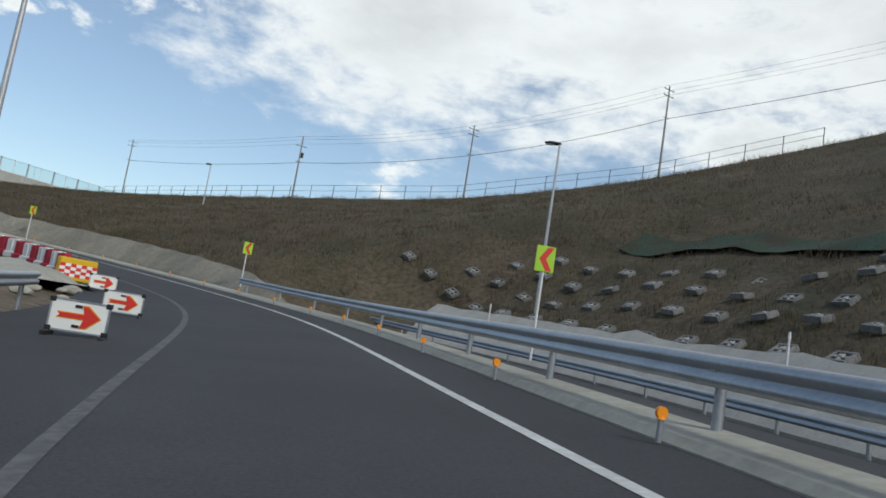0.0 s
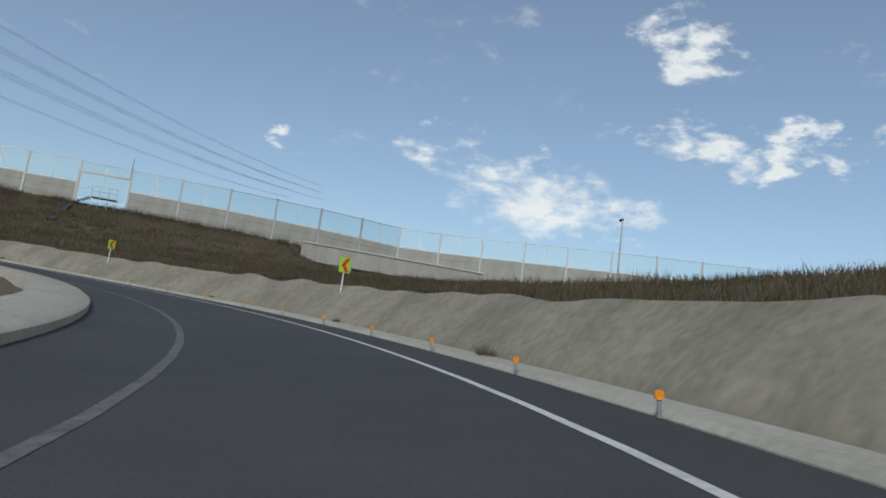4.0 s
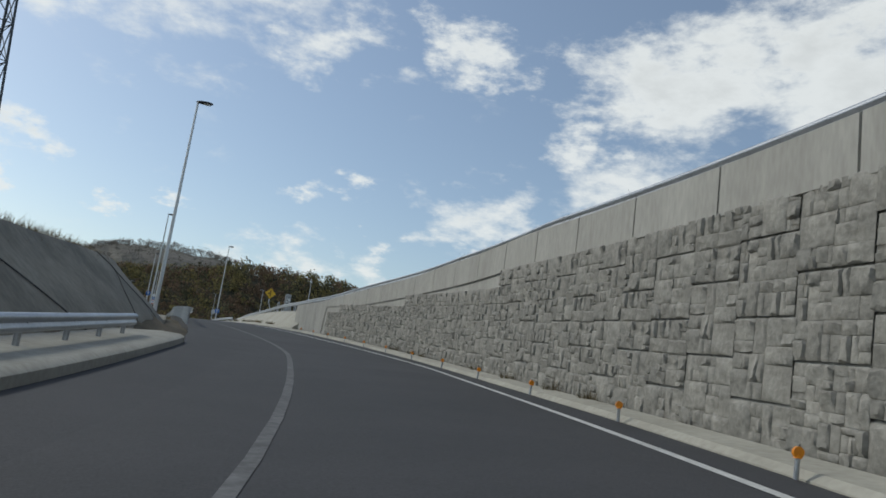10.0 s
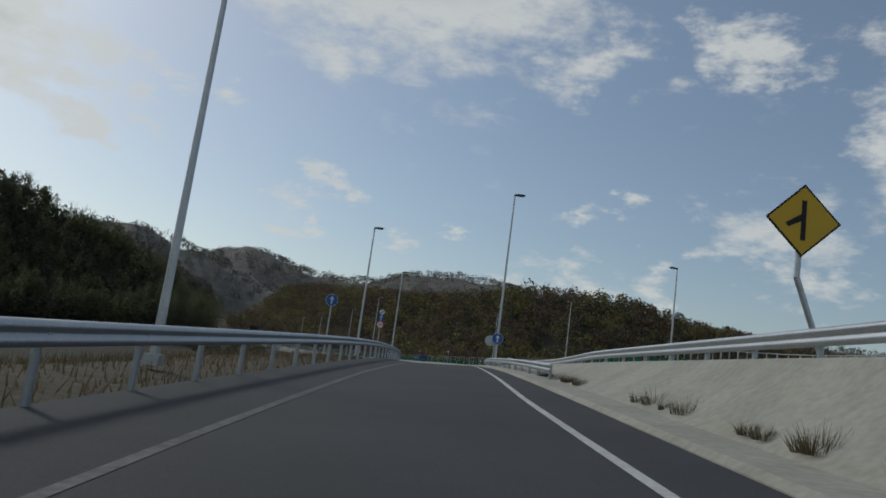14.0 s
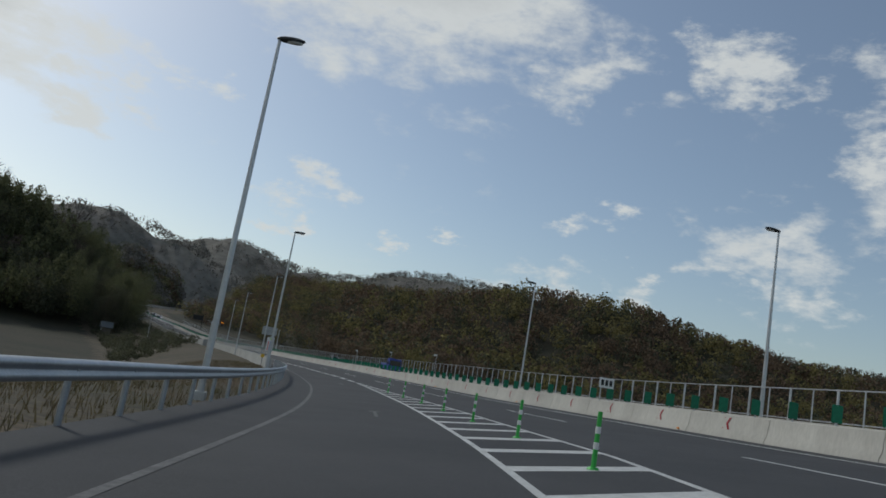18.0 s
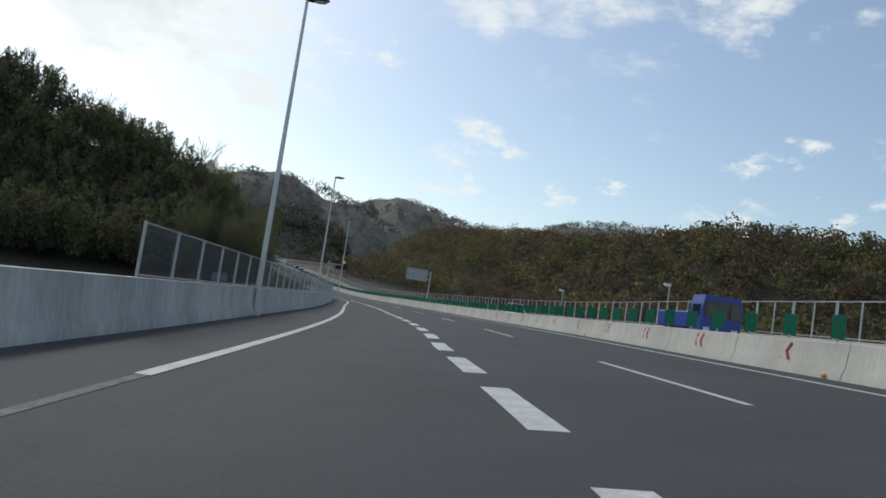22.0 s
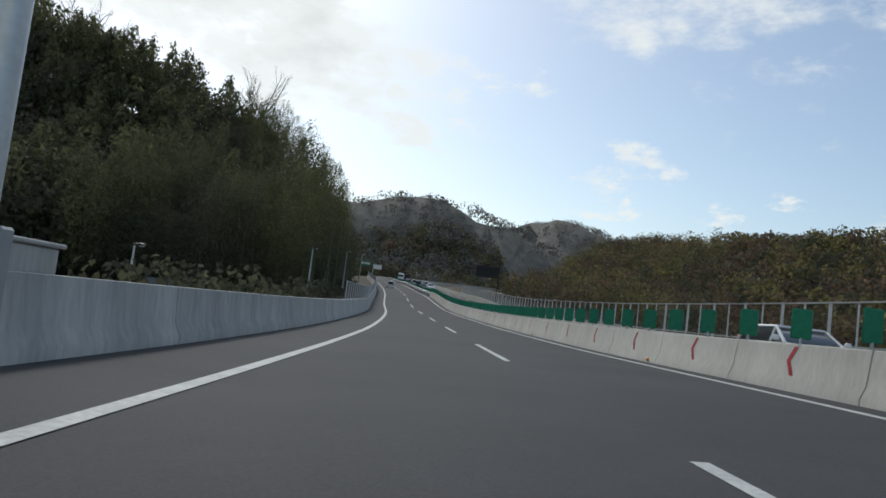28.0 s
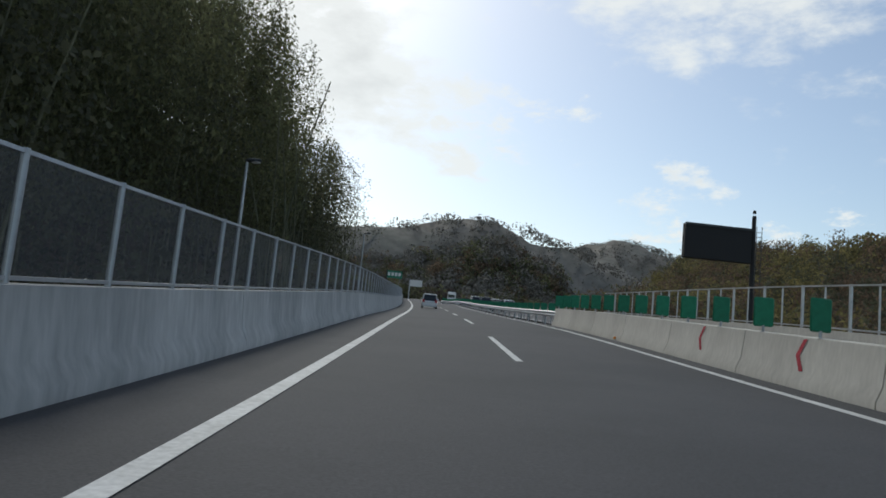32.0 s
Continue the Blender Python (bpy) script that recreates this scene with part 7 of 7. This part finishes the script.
# open drain with dark kerbs down the bank
drain = thing("bank_drain", "dark stepped drain channel running down the grass bank", "drain", at=Matrix.Identity(4))
for i in range(6):
    pts = []
    for k in (i, i + 1):
        qx, qy = x + 0.7 + 0.966 * (0.3 + k * 1.3), y - 0.3 - 0.26 * (0.3 + k * 1.3)
        st_, off_, zr_ = nearest(np.array([qx]), np.array([qy]))
        b_ = np.interp(st_, path_s, path_p[:, 5])
        pts.append(Vector((qx, qy, float(bank_level(np.array([qx]), np.array([qy]), st_, off_, zr_ + b_ * np.clip(off_, -2.5, 24), zr_)[0]))))
    p, q = pts
    tilt = math.degrees(math.atan2(p.z - q.z, 1.3))
    part("channel", mesh_of("channel", lambda bm: (box_bm(bm, 0.0, 1.36, -0.40, -0.28, -0.1, 0.14, 0.01), box_bm(bm, 0.0, 1.36, 0.28, 0.40, -0.1, 0.14, 0.01), box_bm(bm, 0.0, 1.36, -0.28, 0.28, -0.1, 0.06)), DARKST), drain, m=pose(p.x, p.y, p.z, 0, tilt, math.degrees(math.atan2(q.y - p.y, q.x - p.x))))


# ---- vehicles ----
def car(s, d, paint, facing=0, h=1.5, length=4.4, w=1.7, box=False, place=on, label=""):
    p, q = place(s, d, 0.012), place(s + 2, d, 0.012)
    tilt = math.degrees(math.atan2(q.z - p.z, 2))
    c = thing("car", label, "car", "cars on the expressway", at=pose(p.x, p.y, p.z, tilt if not facing else -tilt, 0, along(s) + facing))
    L, belt = length / 2, 0.92 if not box else 1.0

    def shell(bm):
        # lower body: rings along the length, rounded in plan
        rings = []
        for y, k, zt in ((-L, 0.86, 0.80), (-L + 0.12, 0.97, belt - 0.02), (-L + 0.9, 1.0, belt), (0.3, 1.0, belt), (L - 1.1, 1.0, belt - 0.04), (L - 0.25, 0.95, belt - 0.18), (L, 0.80, belt - 0.34)):
            hw = w / 2 * k
            rings.append([bm.verts.new(v) for v in ((-hw * 0.94, y, 0.24), (-hw, y, 0.45), (-hw * 0.985, y, zt - 0.08), (-hw * 0.9, y, zt), (hw * 0.9, y, zt), (hw * 0.985, y, zt - 0.08), (hw, y, 0.45), (hw * 0.94, y, 0.24))])
        for a, b in zip(rings, rings[1:]):
            for i in range(8):
                bm.faces.new((a[i], a[(i + 1) % 8], b[(i + 1) % 8], b[i]))
        bm.faces.new(rings[0][::-1])
        bm.faces.new(rings[-1])
        bmesh.ops.recalc_face_normals(bm, faces=bm.faces[:])
    body = part("body", mesh_of("body", shell, paint, 35), c)
    rear, front = (-L + 0.10, L - 1.5) if not box else (-L + 0.05, L - 1.0)

    def cabin(inset, z0, z1, grow):
        def build(bm):
            hw0, hw1 = w / 2 * 0.93 + grow, w / 2 * 0.78 + grow
            lo = [(-hw0, rear, z0), (hw0, rear, z0), (hw0, front, z0), (-hw0, front, z0)]
            hi = [(-hw1, rear + inset, z1), (hw1, rear + inset, z1), (hw1, front - 0.75, z1), (-hw1, front - 0.75, z1)]
            v = [bm.verts.new(x_) for x_ in lo + hi]
            for i in range(4):
                bm.faces.new((v[i], v[(i + 1) % 4], v[4 + (i + 1) % 4], v[4 + i]))
            bm.faces.new(v[4:])
            bmesh.ops.recalc_face_normals(bm, faces=bm.faces[:])
            bmesh.ops.bevel(bm, geom=bm.edges[:], offset=0.05, segments=2, affect="EDGES")
        return build
    part("glazing", mesh_of("glazing", cabin(0.32, belt - 0.03, h - 0.05, 0.0), CAR_GLASS, 40), c, "dark windows")
    hw1 = w / 2 * 0.78
    part("roof", box_me("roof", -hw1 - 0.01, hw1 + 0.01, rear + 0.30, front - 0.74, h - 0.08, h, paint, 0.035), c)
    for sx in (-1, 1):
        for y0, z0, y1, z1 in ((rear, belt, rear + 0.32, h - 0.06), (front, belt - 0.04, front - 0.75, h - 0.06), (-0.1, belt, -0.1, h - 0.06)):
            part("pillar", tube_me("pillar", (sx * w / 2 * 0.93, y0, z0), (sx * (hw1 + 0.005), y1, z1), 0.045, paint, n=6), c)
        part("tail_lamp", box_me("tail_lamp", sx * w * 0.40 - 0.11, sx * w * 0.40 + 0.11, -L - 0.02, -L + 0.14, 0.70, 1.02, LAMP_RED, 0.02), body, "red tail lamp")
        part("headlamp", box_me("headlamp", sx * w * 0.34 - 0.16, sx * w * 0.34 + 0.16, L - 0.16, L + 0.01, 0.50, 0.66, SIGN_WHITE, 0.02), body, "clear headlamp")
        part("mirror", box_me("mirror", sx * w * 0.56 - 0.08, sx * w * 0.56 + 0.08, front - 0.25, front - 0.13, belt + 0.02, belt + 0.16, paint, 0.03), c)
        for y in (-L + 0.75, L - 0.78):
            wheel = part("wheel", mesh_of("wheel", lambda bm: tube_bm(bm, (sx * (w / 2 - 0.2), y, 0.30), (sx * (w / 2 + 0.005), y, 0.30), 0.30, n=18), RUBBER), c)
            part("rim", mesh_of("rim", lambda bm: tube_bm(bm, (sx * (w / 2 + 0.0), y, 0.30), (sx * (w / 2 + 0.012), y, 0.30), 0.19, n=14), STEEL), wheel)
    part("bumper", box_me("bumper", -w / 2 * 0.86, w / 2 * 0.86, -L - 0.05, -L + 0.1, 0.28, 0.55, paint, 0.04), c)
    part("plate", box_me("plate", -0.17, 0.17, -L - 0.062, -L - 0.05, 0.58, 0.74, SIGN_WHITE), c, "pale number plate")
    return c


car(556, 0.1, CAR_WHITE, h=1.62, length=4.2, label="pale silver estate car driving in the slow lane")
opp = lambda s, lane: barrier_d(max(s, 200)) + 0.5 + opp_w * (0.30 if lane else 0.70) - 0.1
for s, lane, paint, h, lab in ((566, 1, CAR_DARK, 1.45, "dark saloon waiting in the oncoming queue"), (574, 0, CAR_WHITE, 1.5, "white hatchback in the oncoming queue"), (577, 1, CAR_DARK, 1.7, "dark tall car in the oncoming queue"),
                              (586, 0, CAR_SILVER, 1.5, "silver car in the oncoming queue"), (589, 1, CAR_WHITE, 1.8, "white minivan in the oncoming queue"), (600, 0, CAR_WHITE, 1.55, "white car in the oncoming queue"),
                              (604, 1, CAR_DARK, 1.5, "dark car in the oncoming queue"), (618, 1, CAR_SILVER, 1.6, "silver car far in the oncoming queue"), (636, 0, CAR_WHITE, 1.6, "white car far in the oncoming queue"),
                              (435.8, 1, CAR_WHITE, 1.36, "white car in the oncoming lanes beyond the median")):
    car(s, opp(s, lane), paint, facing=180, h=h, place=upper, label=lab)


def lorry(s, lane, paint, long_, high, label):
    p = upper(s, opp(s, lane), 0.01)
    t = thing("truck", label, "truck", "trucks in the oncoming lanes", at=pose(p.x, p.y, p.z, 0, 0, along(s) + 180))
    part("chassis", box_me("chassis", -0.95, 0.95, -long_ / 2, long_ / 2, 0.45, 0.75, DARKST, 0.03), t)
    cab = part("cab", prism_me("cab", [(-1.05, 0.55), (1.05, 0.55), (1.05, 2.0), (0.95, 2.6), (-0.95, 2.6), (-1.05, 2.0)], long_ / 2 - 1.6, long_ / 2, paint), t)
    part("windscreen", box_me("windscreen", -0.92, 0.92, long_ / 2 - 0.02, long_ / 2 + 0.02, 1.45, 2.3, CAR_GLASS, 0.01), cab, "dark windscreen")
    for sx in (-1, 1):
        part("side_window", box_me("side_window", sx * 1.045 - 0.02, sx * 1.045 + 0.02, long_ / 2 - 1.2, long_ / 2 - 0.3, 1.5, 2.1, CAR_GLASS), cab)
        part("headlamp", box_me("headlamp", sx * 0.75 - 0.16, sx * 0.75 + 0.16, long_ / 2, long_ / 2 + 0.03, 0.75, 0.95, SIGN_WHITE), cab)
        for y in (long_ / 2 - 0.8, -long_ / 2 + 1.2):
            wheel = part("wheel", tube_me("wheel", (sx * 0.7, y, 0.42), (sx * 1.0, y, 0.42), 0.42, RUBBER, n=18), t)
            part("rim", tube_me("rim", (sx * 1.0, y, 0.42), (sx * 1.015, y, 0.42), 0.25, STEEL, n=14), wheel)
    part("box", box_me("box", -1.1, 1.1, -long_ / 2, long_ / 2 - 1.7, 0.8, high, paint, 0.05), t, "cargo box behind the cab")


car(377, opp(377, 0), CAR_WHITE, facing=180, h=1.98, length=4.7, w=1.75, place=upper, label="white van with dark windows in the oncoming lanes")
lorry(343.0, 0, CAR_BLUE, 6.2, 1.7, "blue light truck with a low load bed in the oncoming lanes")
lorry(655, 1, CAR_WHITE, 8.0, 3.2, "white box truck far in the oncoming queue")


# ---- houses beyond the expressway ----
def house(x, y, z, w, dpt, h, yaw, wall, roof, flat=False, label=""):
    hs = thing("house", label, "building", "buildings beyond the expressway", at=pose(x, y, z, 0, 0, yaw))
    part("wall", box_me("wall", -w / 2, w / 2, -dpt / 2, dpt / 2, -4, h, wall), hs)
    if flat:
        part("roof", box_me("roof", -w / 2 - 0.3, w / 2 + 0.3, -dpt / 2 - 0.3, dpt / 2 + 0.3, h + 0.004, h + 0.5, roof, 0.03), hs)
    else:
        part("roof", prism_me("roof", [(-w / 2 - 0.7, h), (w / 2 + 0.7, h), (w / 2 - w * 0.22, h + 2.2), (-w / 2 + w * 0.22, h + 2.2)], -dpt / 2 - 0.6, dpt / 2 + 0.6, roof), hs)
    for floor in range(max(1, int(h / 2.8))):
        for k in range(max(2, int(w / 3))):
            xx = -w / 2 + (k + 0.5) * w / max(2, int(w / 3))
            win = part("window", box_me("window", xx - 0.65, xx + 0.65, dpt / 2, dpt / 2 + 0.06, 0.9 + floor * 2.8, 2.1 + floor * 2.8, WHITE), hs, "white framed window")
            part("pane", box_me("pane", xx - 0.57, xx + 0.57, dpt / 2 + 0.061, dpt / 2 + 0.08, 0.98 + floor * 2.8, 2.02 + floor * 2.8, CAR_GLASS), win, "dark pane")


OCHRE = mat("ochre_render", (0.34, 0.29, 0.20), 0.9, 4, 0.15, 0.05, (0.27, 0.23, 0.16), 0.3)
TILE = mat("grey_roof_tiles", (0.13, 0.14, 0.145), 0.7, 6, 0.25, 0.2, (0.09, 0.10, 0.105), 0.5)
GREENROOF = mat("green_grey_roof", (0.17, 0.22, 0.20), 0.7, 5, 0.2, 0.05, (0.13, 0.17, 0.155), 0.4)
for args in ((-11, -762, 21, 33, 16, 8.4, 8, OCHRE, GREENROOF, True, "long ochre building with a flat green-grey roof"), (-27, -782, 27, 15, 12, 7.9, 4, WHITE, GREENROOF, True, "white block on the long ochre building's far side"),
             (-53, -770, 22, 14, 12, 8.8, -6, GREYC, TILE, False, "grey house with a tiled hip roof"), (-68, -762, 20, 12, 11, 7.6, 10, WHITE, TILE, False, "white house with a tiled roof"), (-86, -756, 20, 19, 12, 6.0, -4, GREYC, GREENROOF, True, "low grey workshop with a flat roof"),
             (-103, -745, 20, 12, 11, 6.8, 12, OCHRE, TILE, False, "ochre house with a dark tiled roof")):
    house(*args[:9], flat=args[9], label=args[10])
# shed in the wood beside the expressway
p = on(487, -27)
zs_ = float(level(np.array([p.x]), np.array([p.y]))[0])
house(p.x, p.y, zs_ + 0.6, 4.2, 3.2, 2.2, along(487) + 90, BARK, TILE, False, "small dark shed with a pale roof at the wood's edge")


# ---- bare trees that stand out on the skyline ----
def bare_tree(x, y, z, h, seed, label):
    rnd = random.Random(seed)
    tr = thing("tree", label, "tree", "bare winter trees", at=pose(x, y, z))
    limbs, twigs = [], []

    def grow(a, direction, length, r, depth):
        b_ = a + direction * length
        (limbs if depth < 2 else twigs).append((a, b_, r, r * 0.66))
        if depth == 5:
            return
        for _ in range(2 if depth else 3):
            d2 = (direction + Vector((rnd.gauss(0, 0.38), rnd.gauss(0, 0.38), rnd.uniform(0.0, 0.25)))).normalized()
            grow(b_, d2, length * rnd.uniform(0.62, 0.82), r * 0.62, depth + 1)
        if depth > 0:
            d2 = (direction + Vector((rnd.gauss(0, 0.5), rnd.gauss(0, 0.5), 0.1))).normalized()
            grow(a.lerp(b_, 0.6), d2, length * 0.6, r * 0.5, depth + 1)
    grow(Vector((0, 0, -0.5)), Vector((rnd.gauss(0, 0.08), rnd.gauss(0, 0.08), 1)).normalized(), h * 0.30, h * 0.017, 0)

    def mesh_limbs(rows, n):
        v, f = [], []
        for a, b_, r0, r1 in rows:
            t_ = (b_ - a).normalized()
            u_ = t_.orthogonal().normalized()
            w_ = t_.cross(u_)
            k0 = len(v)
            for c_, r in ((a, r0), (b_, r1)):
                v += [c_ + (u_ * math.cos(q * 6.283 / n) + w_ * math.sin(q * 6.283 / n)) * max(r, 0.012) for q in range(n)]
            f += [(k0 + q, k0 + (q + 1) % n, k0 + n + (q + 1) % n, k0 + n + q) for q in range(n)]
        return v, f
    part("trunk", mesh_from("trunk", *mesh_limbs(limbs, 6), BARK), tr, "bare trunk and limbs")
    part("crown", mesh_from("crown", *mesh_limbs(twigs, 3), TWIG), tr, "crown of fine bare twigs")


for x, y, h, seed in ((5, -533, 26, 1), (35, -517, 23, 2), (42, -513, 22, 3), (68, -500, 22, 4), (-15, -545, 12, 5), (102, -479, 16, 6)):
    z = float(level(np.array([float(x)]), np.array([float(y)]))[0])
    bare_tree(x, y, z + 2.5, h + 2, seed, "bare winter tree standing over the wood on the hill")
for k, (s, d) in enumerate(((238, -9), (243, -11.5), (247, -8.6), (256, -12), (261, -9.5))):
    p = on(s, d)
    z = float(level(np.array([p.x]), np.array([p.y]))[0])
    bare_tree(p.x, p.y, z, 2.6 + 0.3 * k, 20 + k, "bare sapling behind the guardrail of the ramp")
# pylon on the wooded hill
hx, hy = 258.0, -680.0
tower = thing("pylon", "dark steel lattice pylon on the wooded hill", "pylon", at=pose(hx, hy, 114, 0, 0, 30) @ Matrix.Scale(1.36, 4))
for sx in (-1, 1):
    for sy in (-1, 1):
        part("leg", tube_me("leg", (sx * 3.6, sy * 3.6, 0), (sx * 0.9, sy * 0.9, 46), 0.16, PYLON, n=6), tower)
for k in range(10):
    a, b_ = 4.6 * k, 4.6 * (k + 1)
    ha, hb = 3.6 - 0.0587 * a, 3.6 - 0.0587 * b_
    for ux, uy in ((1, 0), (-1, 0), (0, 1), (0, -1)):
        def lattice(bm):
            p_ = lambda h_, z_, t_: (ux * h_ + (t_ if ux == 0 else 0), uy * h_ + (t_ if uy == 0 else 0), z_)
            tube_bm(bm, p_(ha, a, -ha), p_(hb, b_, hb), 0.08, n=4)
            tube_bm(bm, p_(ha, a, ha), p_(hb, b_, -hb), 0.08, n=4)
        part("bracing", mesh_of("bracing", lattice, PYLON, None), tower)
for z, w_ in ((30, 7), (37, 6), (44, 5)):
    part("arm", mesh_of("arm", lambda bm: (tube_bm(bm, (-w_, 0, z), (w_, 0, z), 0.09, n=5), tube_bm(bm, (-w_, 0, z), (0, 0, z + 2), 0.06, n=5), tube_bm(bm, (w_, 0, z), (0, 0, z + 2), 0.06, n=5)), PYLON, None), tower)
